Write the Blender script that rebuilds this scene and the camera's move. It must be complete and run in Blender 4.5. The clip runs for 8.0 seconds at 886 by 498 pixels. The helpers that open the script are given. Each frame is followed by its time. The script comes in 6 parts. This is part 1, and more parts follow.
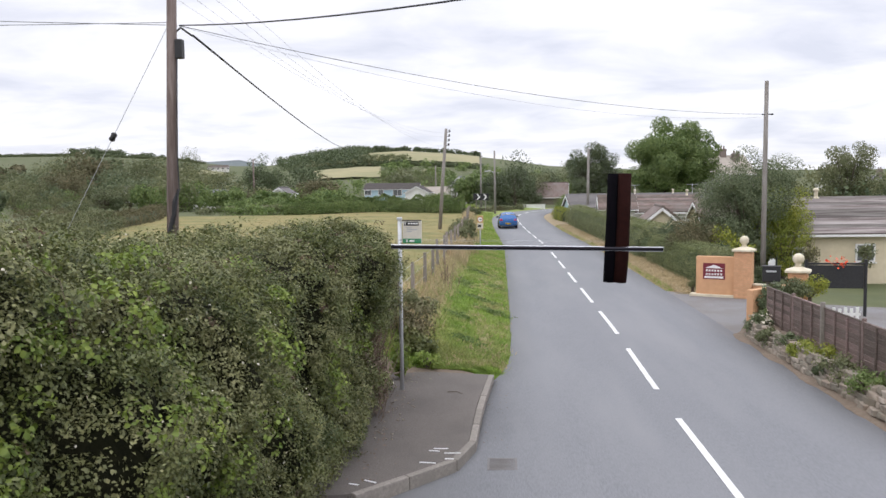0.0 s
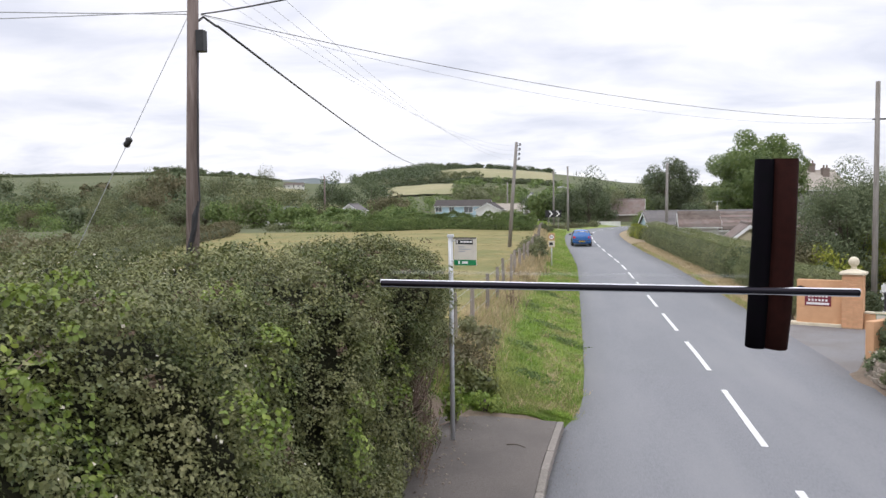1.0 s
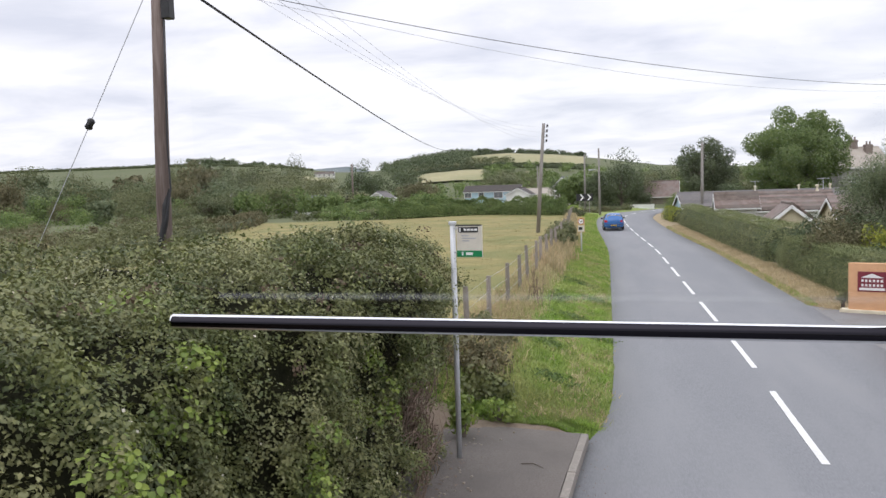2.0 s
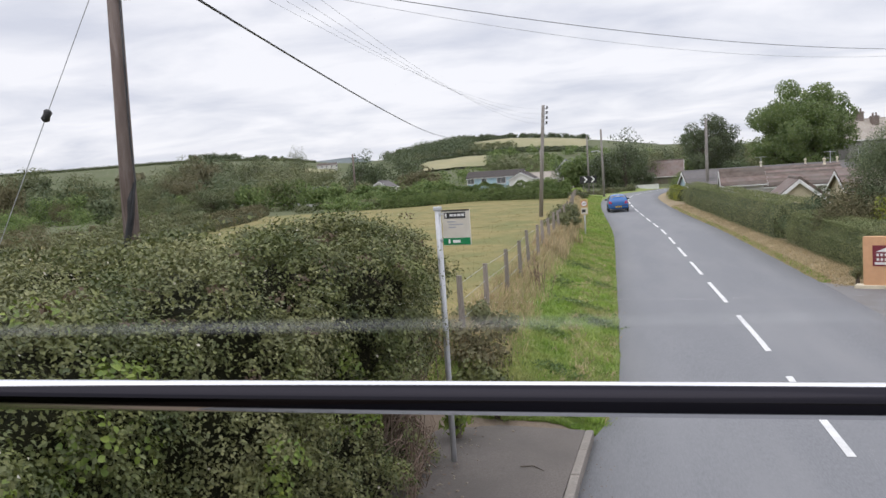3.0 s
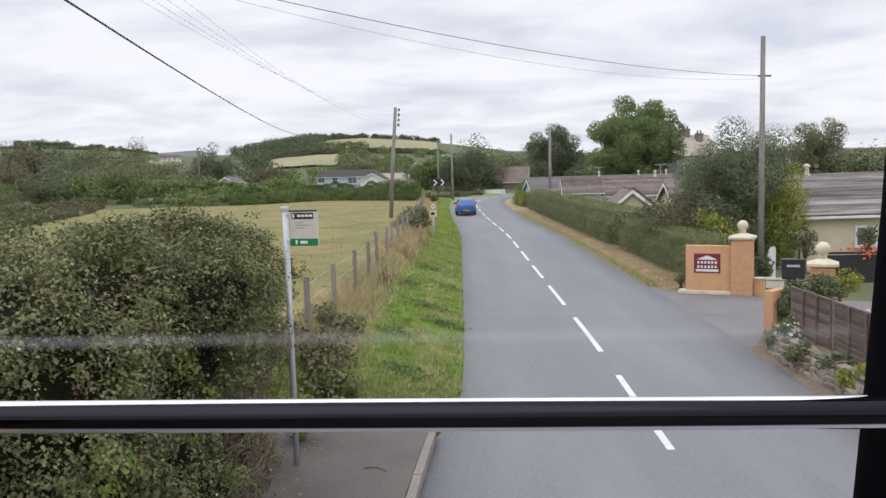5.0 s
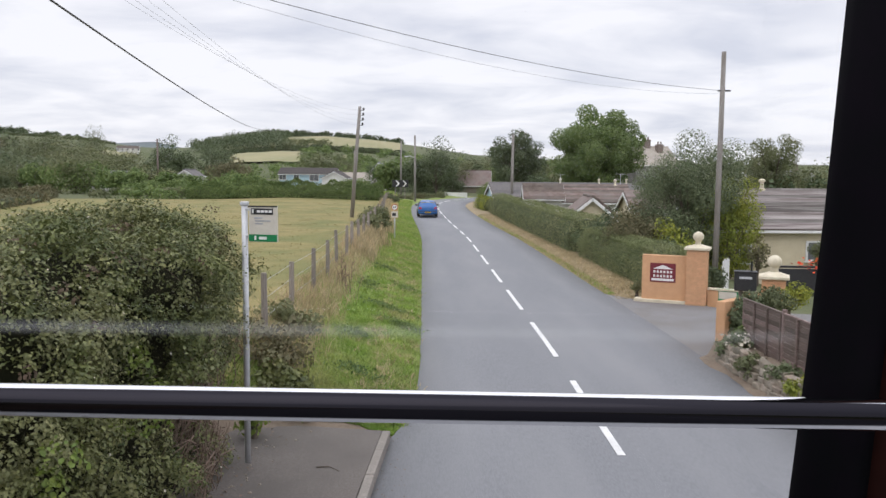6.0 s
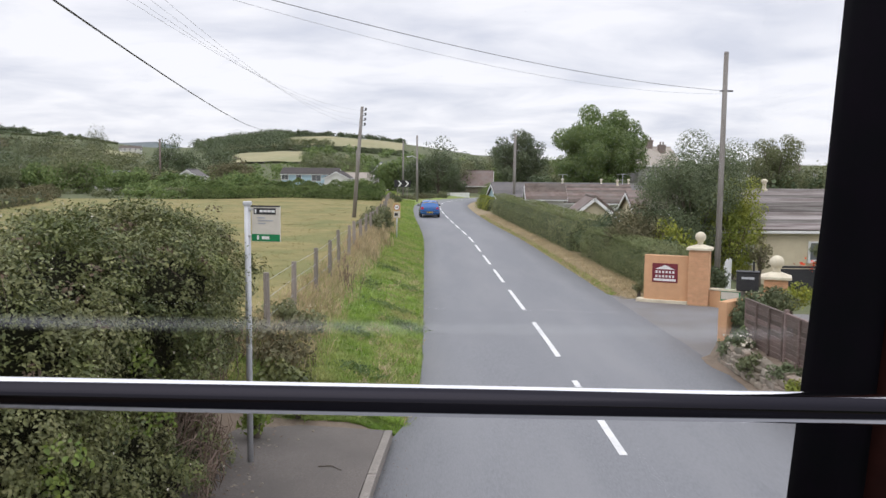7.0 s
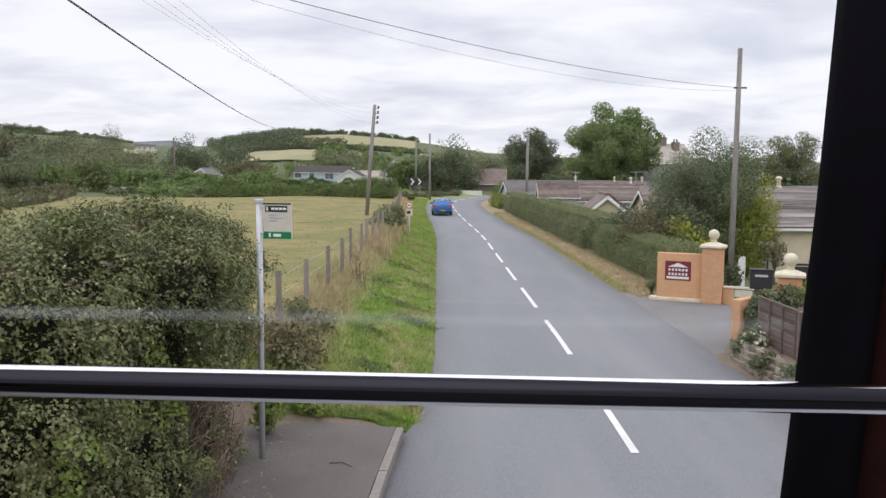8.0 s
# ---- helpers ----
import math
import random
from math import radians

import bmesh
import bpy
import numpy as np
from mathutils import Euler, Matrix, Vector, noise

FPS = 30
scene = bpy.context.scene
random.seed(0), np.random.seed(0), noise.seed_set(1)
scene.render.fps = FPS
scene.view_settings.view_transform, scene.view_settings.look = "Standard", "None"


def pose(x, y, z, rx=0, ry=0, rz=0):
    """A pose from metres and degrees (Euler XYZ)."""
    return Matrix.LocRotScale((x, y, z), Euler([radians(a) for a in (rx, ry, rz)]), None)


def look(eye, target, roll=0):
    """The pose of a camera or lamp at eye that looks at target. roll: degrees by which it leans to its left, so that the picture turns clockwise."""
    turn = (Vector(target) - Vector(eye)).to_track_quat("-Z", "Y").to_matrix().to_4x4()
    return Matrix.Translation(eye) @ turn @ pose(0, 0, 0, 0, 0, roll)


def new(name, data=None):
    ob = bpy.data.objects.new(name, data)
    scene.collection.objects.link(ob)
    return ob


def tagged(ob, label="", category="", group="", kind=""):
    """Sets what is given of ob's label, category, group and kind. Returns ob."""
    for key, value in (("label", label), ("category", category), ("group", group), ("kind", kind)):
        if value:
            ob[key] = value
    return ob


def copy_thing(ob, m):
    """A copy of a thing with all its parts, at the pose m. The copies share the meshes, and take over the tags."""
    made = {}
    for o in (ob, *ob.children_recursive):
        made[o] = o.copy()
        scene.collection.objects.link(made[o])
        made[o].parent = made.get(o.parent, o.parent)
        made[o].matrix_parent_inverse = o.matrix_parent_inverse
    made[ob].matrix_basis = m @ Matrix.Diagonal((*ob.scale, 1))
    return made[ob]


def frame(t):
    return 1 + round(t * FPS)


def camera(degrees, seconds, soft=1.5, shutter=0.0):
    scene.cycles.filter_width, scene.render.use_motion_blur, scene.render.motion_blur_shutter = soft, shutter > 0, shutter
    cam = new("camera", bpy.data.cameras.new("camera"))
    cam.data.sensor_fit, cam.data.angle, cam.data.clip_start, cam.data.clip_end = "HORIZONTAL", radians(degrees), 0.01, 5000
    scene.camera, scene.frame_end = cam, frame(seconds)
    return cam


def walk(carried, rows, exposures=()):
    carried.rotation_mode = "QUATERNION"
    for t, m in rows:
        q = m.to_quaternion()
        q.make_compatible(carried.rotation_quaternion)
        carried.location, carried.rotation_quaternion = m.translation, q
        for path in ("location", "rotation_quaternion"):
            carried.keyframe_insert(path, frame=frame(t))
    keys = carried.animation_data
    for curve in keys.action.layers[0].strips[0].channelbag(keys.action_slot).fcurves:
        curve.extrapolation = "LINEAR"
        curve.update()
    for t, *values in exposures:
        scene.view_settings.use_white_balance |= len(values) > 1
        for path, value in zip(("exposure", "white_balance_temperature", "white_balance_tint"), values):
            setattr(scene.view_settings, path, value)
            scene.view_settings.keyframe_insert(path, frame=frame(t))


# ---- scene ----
cam = camera(57.8, 8.0)
PATH = [
    (0, (-0.134, -4.994, 3.916), (-0.277, -3.004, 3.769), -0.7),
    (0.5, (-0.097, -3.817, 3.862), (-0.259, -1.826, 3.758), -0.9),
    (1, (-0.098, -2.536, 3.829), (-0.42, -0.565, 3.727), -0.7),
    (1.5, (-0.027, -1.579, 3.805), (-0.416, 0.38, 3.688), -1.0),
    (3, (0.129, 0.153, 3.704), (-0.289, 2.102, 3.54), -3.8),
    (3.5, (0.154, 0.148, 3.692), (-0.273, 2.092, 3.499), -4.6),
    (4, (0.149, 0.131, 3.711), (-0.238, 2.078, 3.461), -5.0),
    (4.5, (0.166, 0.082, 3.738), (-0.062, 2.059, 3.543), -2.8),
    (5, (0.158, 0.122, 3.73), (0.11, 2.113, 3.549), -1.7),
    (6.5, (0.163, 0.098, 3.723), (0.22, 2.09, 3.547), 0.6),
    (7, (0.159, 0.092, 3.721), (0.205, 2.083, 3.544), 0.5),
    (7.5, (0.183, 0.102, 3.709), (0.215, 2.094, 3.528), 0.4),
    (8, (0.183, 0.084, 3.713), (0.197, 2.075, 3.531), 0.4),
]
walk(cam, [(t, look(e, g, r)) for t, e, g, r in PATH], ((0.0, 0.08, 6420, 13), (1.6, 0.08, 6420, 13), (3.0, -0.10, 6420, 13), (8.0, -0.06, 6420, 13)))

# ---- sky and light ----
SUN_EL, SUN_AZ = radians(50), radians(200)
world = bpy.data.worlds.new("overcast_sky")
scene.world = world
world.use_nodes = True
wn, wl = world.node_tree.nodes, world.node_tree.links
wn.clear()


def wnode(kind, **kw):
    n = wn.new(kind)
    for k, v in kw.items():
        n.inputs[k].default_value = v
    return n


sky = wn.new("ShaderNodeTexSky")
sky.sky_type, sky.sun_disc, sky.sun_elevation, sky.sun_rotation = "NISHITA", False, SUN_EL, SUN_AZ
w_out, w_blue, w_cloud = wn.new("ShaderNodeOutputWorld"), wnode("ShaderNodeBackground", Strength=0.12), wnode("ShaderNodeBackground", Strength=1.0)
w_mix = wnode("ShaderNodeMixShader", Fac=0.93)
wl.new(sky.outputs[0], w_blue.inputs["Color"])
coord, sep = wn.new("ShaderNodeTexCoord"), wn.new("ShaderNodeSeparateXYZ")
wl.new(coord.outputs["Generated"], sep.inputs[0])
# cloud layer seen in perspective: the direction divided by its height
lift = wn.new("ShaderNodeMath")
lift.operation = "ADD"
lift.inputs[1].default_value = 0.16
wl.new(sep.outputs["Z"], lift.inputs[0])
persp = wn.new("ShaderNodeVectorMath")
persp.operation = "DIVIDE"
comb = wn.new("ShaderNodeCombineXYZ")
for i in range(3):
    wl.new(lift.outputs[0], comb.inputs[i])
wl.new(coord.outputs["Generated"], persp.inputs[0])
wl.new(comb.outputs[0], persp.inputs[1])
stretch = wn.new("ShaderNodeMapping")
stretch.inputs["Scale"].default_value = (0.75, 1.0, 1.0)
wl.new(persp.outputs[0], stretch.inputs["Vector"])
puff = wnode("ShaderNodeTexNoise", Scale=1.9, Detail=7.0, Roughness=0.52, Distortion=0.35)
wl.new(stretch.outputs[0], puff.inputs["Vector"])
ramp = wn.new("ShaderNodeValToRGB")
ramp.color_ramp.elements[0].position, ramp.color_ramp.elements[0].color = 0.32, (0.75, 0.78, 0.87, 1)
ramp.color_ramp.elements[1].position, ramp.color_ramp.elements[1].color = 0.58, (1.05, 1.055, 1.09, 1)
wl.new(puff.outputs["Fac"], ramp.inputs["Fac"])
# an overcast sky is about three times as bright overhead as at the horizon
zen = wn.new("ShaderNodeMapRange")
zen.inputs["From Min"].default_value, zen.inputs["From Max"].default_value = 0.22, 1.0
zen.inputs["To Min"].default_value, zen.inputs["To Max"].default_value = 1.0, 2.05
wl.new(sep.outputs["Z"], zen.inputs["Value"])
gain = wn.new("ShaderNodeVectorMath")
gain.operation = "SCALE"
wl.new(ramp.outputs["Color"], gain.inputs[0])
wl.new(zen.outputs["Result"], gain.inputs["Scale"])
wl.new(gain.outputs[0], w_cloud.inputs["Color"])
wl.new(w_blue.outputs[0], w_mix.inputs[1])
wl.new(w_cloud.outputs[0], w_mix.inputs[2])
wl.new(w_mix.outputs[0], w_out.inputs["Surface"])

sun = new("sun", bpy.data.lights.new("sun", "SUN"))
sun.data.energy, sun.data.angle, sun.data.color = 0.55, radians(60), (1.0, 0.97, 0.92)
sun.matrix_world = look((0, 0, 60), (60 * math.cos(SUN_EL) * -math.sin(SUN_AZ), 60 * math.cos(SUN_EL) * -math.cos(SUN_AZ), 60 - 60 * math.sin(SUN_EL)))


# ---- materials ----
def shader(name, c1, c2, scale=6.0, rough=0.8, c3=None, big=0.25, bump=0.15, bump_scale=40.0, metal=0.0, island=0.0, each=0.0, translucent=0.0, spec=0.4, streak=None, coat=0.0):
    """Two colours mixed by fine noise, a third laid over by broad noise, relief, and a change from piece to piece."""
    m = bpy.data.materials.new(name)
    m.use_nodes = True
    n, l = m.node_tree.nodes, m.node_tree.links
    b = n["Principled BSDF"]
    b.inputs["Roughness"].default_value, b.inputs["Metallic"].default_value, b.inputs["Specular IOR Level"].default_value = rough, metal, spec
    b.inputs["Coat Weight"].default_value, b.inputs["Coat Roughness"].default_value = coat, 0.08
    geo, tc = n.new("ShaderNodeNewGeometry"), n.new("ShaderNodeTexCoord")
    vec = geo.outputs["Position"]
    if streak:
        mp = n.new("ShaderNodeMapping")
        mp.inputs["Scale"].default_value = streak
        l.new(tc.outputs["Object"], mp.inputs["Vector"])
        vec = mp.outputs[0]

    def noise_of(s, detail=6.0, rough_=0.6):
        t = n.new("ShaderNodeTexNoise")
        t.inputs["Scale"].default_value, t.inputs["Detail"].default_value, t.inputs["Roughness"].default_value = s, detail, rough_
        l.new(vec, t.inputs["Vector"])
        return t.outputs["Fac"]

    def mixed(fac, a, c, lo=0.35, hi=0.65):
        r = n.new("ShaderNodeMapRange")
        r.inputs["From Min"].default_value, r.inputs["From Max"].default_value = lo, hi
        l.new(fac, r.inputs["Value"])
        x = n.new("ShaderNodeMix")
        x.data_type = "RGBA"
        l.new(r.outputs["Result"], x.inputs["Factor"])
        for sock, v in ((x.inputs[6], a), (x.inputs[7], c)):
            if isinstance(v, tuple):
                sock.default_value = (*v, 1)
            else:
                l.new(v, sock)
        return x.outputs[2]

    col = mixed(noise_of(scale), c1, c2)
    if c3:
        col = mixed(noise_of(big, 4.0), col, c3, 0.42, 0.68)
    if island or each:
        src = geo.outputs["Random Per Island"] if island else n.new("ShaderNodeObjectInfo").outputs["Random"]
        r = n.new("ShaderNodeMapRange")
        k = island or each
        r.inputs["To Min"].default_value, r.inputs["To Max"].default_value = 1 - k, 1 + k
        l.new(src, r.inputs["Value"])
        hs = n.new("ShaderNodeHueSaturation")
        l.new(r.outputs["Result"], hs.inputs["Value"])
        h = n.new("ShaderNodeMapRange")
        h.inputs["To Min"].default_value, h.inputs["To Max"].default_value = 0.5 + k * 0.045, 0.5 - k * 0.045
        l.new(src, h.inputs["Value"])
        l.new(h.outputs["Result"], hs.inputs["Hue"])
        l.new(col, hs.inputs["Color"])
        col = hs.outputs["Color"]
    l.new(col, b.inputs["Base Color"])
    if bump:
        bp = n.new("ShaderNodeBump")
        bp.inputs["Strength"].default_value, bp.inputs["Distance"].default_value = bump, 0.02
        l.new(noise_of(bump_scale, 4.0), bp.inputs["Height"])
        l.new(bp.outputs["Normal"], b.inputs["Normal"])
    if translucent:
        tr, mx = n.new("ShaderNodeBsdfTranslucent"), n.new("ShaderNodeMixShader")
        l.new(col, tr.inputs["Color"])
        mx.inputs["Fac"].default_value = translucent
        l.new(b.outputs[0], mx.inputs[1])
        l.new(tr.outputs[0], mx.inputs[2])
        l.new(mx.outputs[0], n["Material Output"].inputs["Surface"])
    return m


M = {
    "asphalt": shader("asphalt", (0.175, 0.18, 0.192), (0.225, 0.23, 0.243), 55, 0.85, (0.235, 0.238, 0.248), 0.55, 0.35, 160, streak=(1.0, 0.16, 1.0)),
    "drive": shader("drive_tarmac", (0.185, 0.182, 0.183), (0.235, 0.23, 0.23), 40, 0.9, (0.18, 0.165, 0.155), 0.6, 0.35, 150),
    "pavement": shader("pavement_tarmac", (0.12, 0.107, 0.096), (0.185, 0.163, 0.146), 38, 0.9, (0.125, 0.112, 0.10), 0.9, 0.4, 120),
    "kerb": shader("kerb_concrete", (0.22, 0.20, 0.175), (0.31, 0.28, 0.245), 25, 0.9, (0.23, 0.21, 0.185), 2.0, 0.3, 120, each=0.10),
    "paint": shader("road_paint", (0.78, 0.78, 0.77), (0.70, 0.70, 0.69), 30, 0.6, (0.62, 0.62, 0.61), 3.0, 0.1, 90),
    "verge": shader("verge_grass", (0.13, 0.20, 0.036), (0.25, 0.335, 0.075), 4.0, 0.95, (0.28, 0.28, 0.11), 0.7, 0.5, 60),
    "dry_verge": shader("dry_verge", (0.29, 0.22, 0.14), (0.36, 0.285, 0.185), 7, 0.95, (0.24, 0.20, 0.11), 0.9, 0.5, 60),
    "field": shader("field_grass", (0.21, 0.178, 0.064), (0.285, 0.235, 0.095), 0.9, 0.95, (0.15, 0.16, 0.05), 0.28, 0.6, 30),
    "meadow": shader("meadow", (0.085, 0.10, 0.045), (0.12, 0.13, 0.06), 0.3, 0.95, (0.075, 0.095, 0.03), 0.015, 0.4, 8),
    # haze over the farthest hills is put into this bluish grey
    "far_haze": shader("far_hill_haze", (0.12, 0.145, 0.15), (0.155, 0.18, 0.185), 0.02, 0.95, (0.10, 0.125, 0.13), 0.004, 0.0),
    "sign_face": shader("aged_sign_face", (0.60, 0.56, 0.48), (0.65, 0.61, 0.53), 6, 0.5, (0.56, 0.52, 0.45), 4, 0.0),
    "stubble": shader("stubble", (0.27, 0.25, 0.135), (0.33, 0.30, 0.165), 0.2, 0.95, (0.235, 0.23, 0.115), 0.03, 0.3, 4),
    "bramble": shader("bramble_leaf", (0.05, 0.072, 0.02), (0.175, 0.198, 0.06), 2.8, 0.5, (0.25, 0.25, 0.112), 1.3, 0.0, island=0.26, translucent=0.2, spec=0.42),
    # near black: the shade between bramble leaves is put into this colour
    "bramble_gap_shade": shader("bramble_gap_shade", (0.012, 0.013, 0.007), (0.024, 0.024, 0.012), 9, 0.95, None, 1, 0.8, 25, spec=0.1),
    "dead_stem": shader("dead_stem", (0.16, 0.115, 0.085), (0.22, 0.16, 0.12), 12, 0.9, None, 1, 0.0, island=0.3),
    "hedge": shader("clipped_hedge_leaf", (0.135, 0.165, 0.066), (0.235, 0.265, 0.115), 2.0, 0.6, (0.26, 0.27, 0.13), 0.5, 0.0, island=0.22, translucent=0.22),
    # dark green for hedge cores: shade among the leaves put into the colour
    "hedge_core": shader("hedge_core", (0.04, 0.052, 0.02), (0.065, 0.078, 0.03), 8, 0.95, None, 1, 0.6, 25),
    "oak": shader("oak_leaf", (0.105, 0.165, 0.048), (0.22, 0.29, 0.095), 0.6, 0.6, (0.145, 0.195, 0.064), 0.15, 0.0, island=0.24, translucent=0.35),
    "dark_leaf": shader("dark_leaf", (0.065, 0.092, 0.045), (0.115, 0.15, 0.068), 0.5, 0.6, (0.115, 0.14, 0.068), 0.1, 0.0, island=0.2, translucent=0.2),
    "olive_leaf": shader("olive_leaf", (0.14, 0.158, 0.072), (0.215, 0.222, 0.108), 0.25, 0.6, (0.11, 0.13, 0.06), 0.07, 0.0, island=0.17, translucent=0.25),
    "rust_leaf": shader("rust_leaf", (0.135, 0.122, 0.064), (0.19, 0.168, 0.09), 0.5, 0.7, (0.12, 0.12, 0.058), 0.3, 0.0, island=0.17, translucent=0.2),
    "grey_leaf": shader("greygreen_leaf", (0.115, 0.15, 0.078), (0.195, 0.23, 0.125), 1.2, 0.6, (0.14, 0.17, 0.082), 0.5, 0.0, island=0.22, translucent=0.25),
    "lime_leaf": shader("yellowgreen_leaf", (0.22, 0.26, 0.04), (0.34, 0.35, 0.055), 1.5, 0.6, (0.23, 0.27, 0.05), 0.6, 0.0, island=0.3, translucent=0.3),
    "field_tuft": shader("field_tuft", (0.20, 0.18, 0.066), (0.26, 0.222, 0.088), 1.2, 0.7, None, 1, 0.0, island=0.2, translucent=0.25),
    "grass": shader("grass_blade", (0.15, 0.26, 0.038), (0.285, 0.41, 0.078), 1.3, 0.6, (0.37, 0.375, 0.145), 0.75, 0.0, island=0.25, translucent=0.35),
    "straw": shader("straw_blade", (0.42, 0.335, 0.19), (0.57, 0.47, 0.29), 1.5, 0.8, (0.38, 0.315, 0.17), 0.6, 0.0, island=0.35, translucent=0.25),
    "bark": shader("bark", (0.09, 0.07, 0.055), (0.14, 0.115, 0.09), 6, 0.9, None, 1, 0.6, 20),
    "pole": shader("weathered_pole", (0.15, 0.115, 0.10), (0.25, 0.20, 0.18), 3, 0.85, (0.12, 0.085, 0.075), 0.8, 0.4, 30, streak=(14, 14, 0.8)),
    "grey_pole": shader("grey_pole", (0.22, 0.20, 0.185), (0.33, 0.31, 0.29), 3, 0.85, (0.19, 0.17, 0.15), 0.8, 0.4, 30, streak=(14, 14, 0.8)),
    "post": shader("fence_post", (0.21, 0.18, 0.155), (0.31, 0.275, 0.24), 4, 0.9, None, 1, 0.4, 30, each=0.15, streak=(18, 18, 1.5)),
    "cable": shader("black_cable", (0.03, 0.03, 0.035), (0.05, 0.05, 0.055), 5, 0.6, None, 1, 0.0),
    "thin_wire": shader("weathered_wire", (0.34, 0.35, 0.37), (0.40, 0.41, 0.43), 5, 0.5, None, 1, 0.0),
    "black": shader("black_plastic", (0.02, 0.02, 0.022), (0.03, 0.03, 0.032), 20, 0.5, None, 1, 0.05),
    "white": shader("white_paint", (0.74, 0.74, 0.73), (0.80, 0.80, 0.79), 8, 0.55, (0.68, 0.675, 0.66), 1.2, 0.05, 40),
    "galv": shader("pale_metal", (0.52, 0.53, 0.55), (0.60, 0.61, 0.63), 14, 0.45, (0.46, 0.47, 0.49), 2, 0.05, 40, metal=0.3),
    "peach": shader("peach_render", (0.60, 0.34, 0.185), (0.67, 0.39, 0.22), 6, 0.9, (0.56, 0.325, 0.18), 0.9, 0.3, 90),
    "peach_brick": shader("peach_brick", (0.58, 0.33, 0.185), (0.66, 0.38, 0.22), 9, 0.9, None, 1, 0.3, 80, each=0.05),
    "mortar": shader("pale_mortar", (0.55, 0.34, 0.20), (0.60, 0.38, 0.23), 20, 0.95, None, 1, 0.3, 90),
    "cream": shader("cream_stone", (0.64, 0.57, 0.43), (0.72, 0.66, 0.52), 8, 0.85, (0.56, 0.50, 0.38), 3, 0.2, 60),
    "stone": shader("rubble_stone", (0.20, 0.175, 0.14), (0.34, 0.305, 0.25), 7, 0.95, (0.25, 0.20, 0.15), 2.5, 0.5, 40, each=0.28),
    "soil": shader("soil", (0.15, 0.115, 0.085), (0.22, 0.175, 0.13), 9, 0.95, (0.20, 0.15, 0.11), 1, 0.6, 40),
    "fence_wood": shader("brown_fence_wood", (0.10, 0.068, 0.057), (0.28, 0.225, 0.20), 6, 0.85, (0.16, 0.115, 0.10), 1.2, 0.3, 40, each=0.38, streak=(2, 2, 30)),
    "maroon": shader("maroon_board", (0.16, 0.022, 0.035), (0.20, 0.03, 0.045), 10, 0.4, None, 1, 0.03),
    "green_sign": shader("green_sign", (0.01, 0.19, 0.07), (0.015, 0.23, 0.085), 10, 0.4, None, 1, 0.02),
    "red_sign": shader("red_sign", (0.34, 0.045, 0.035), (0.40, 0.06, 0.045), 10, 0.4, None, 1, 0.0),
    "yellow_sign": shader("faded_yellow_sign", (0.50, 0.36, 0.16), (0.55, 0.40, 0.18), 10, 0.45, None, 1, 0.0),
    "render_cream": shader("cream_render", (0.62, 0.54, 0.38), (0.68, 0.60, 0.44), 4, 0.9, (0.57, 0.50, 0.36), 0.6, 0.25, 80),
    # shade on the tall house's wall is put into this grey
    "render_shaded": shader("shaded_grey_render", (0.33, 0.305, 0.30), (0.40, 0.37, 0.36), 4, 0.9, (0.30, 0.28, 0.275), 0.5, 0.2, 60),
    "tile_pale": shader("pale_roof_tile", (0.36, 0.32, 0.27), (0.43, 0.385, 0.33), 3, 0.85, (0.32, 0.285, 0.25), 0.7, 0.3, 30, each=0.1),
    "render_white": shader("white_render", (0.70, 0.69, 0.66), (0.76, 0.75, 0.72), 4, 0.9, (0.62, 0.61, 0.58), 0.5, 0.2, 60),
    "render_blue": shader("pale_blue_render", (0.42, 0.58, 0.66), (0.48, 0.64, 0.72), 4, 0.9, None, 1, 0.2, 60),
    "tile_brown": shader("brown_roof_tile", (0.12, 0.088, 0.075), (0.20, 0.155, 0.135), 2.2, 0.9, (0.175, 0.15, 0.135), 0.8, 0.3, 30, each=0.3),
    # pale streaks paint the light caught along the edges of the tile courses
    "tile_streaked": shader("streaked_roof_tile", (0.10, 0.082, 0.075), (0.19, 0.168, 0.155), 2.0, 0.9, (0.27, 0.25, 0.235), 1.0, 0.3, 30, each=0.45, streak=(0.25, 4.5, 4.5)),
    "tile_grey": shader("grey_roof_tile", (0.115, 0.108, 0.108), (0.165, 0.155, 0.155), 3, 0.85, (0.14, 0.128, 0.12), 0.7, 0.3, 30, each=0.15),
    "tile_dark": shader("dark_roof_tile", (0.06, 0.054, 0.052), (0.095, 0.085, 0.08), 3, 0.9, (0.08, 0.072, 0.066), 0.7, 0.3, 30, each=0.12, spec=0.2),
    "slate": shader("slate", (0.15, 0.155, 0.165), (0.21, 0.215, 0.225), 3, 0.7, (0.18, 0.18, 0.18), 0.6, 0.2, 30),
    "brick": shader("chimney_brick", (0.19, 0.15, 0.13), (0.25, 0.205, 0.18), 10, 0.9, None, 1, 0.4, 40),
    "glass_dark": shader("window_glass", (0.11, 0.12, 0.13), (0.17, 0.175, 0.18), 3, 0.08, None, 1, 0.0, spec=0.6),
    "trim": shader("bus_black_trim", (0.003, 0.003, 0.004), (0.004, 0.003, 0.005), 20, 0.9, None, 1, 0.02, spec=0.05),
    "moquette": shader("dark_red_trim", (0.016, 0.0045, 0.0035), (0.022, 0.006, 0.0045), 30, 0.85, None, 1, 0.1, 80, spec=0.1),
    "bindweed": shader("bindweed_leaf", (0.14, 0.205, 0.036), (0.265, 0.335, 0.07), 2.5, 0.5, None, 1, 0.0, island=0.25, translucent=0.3),
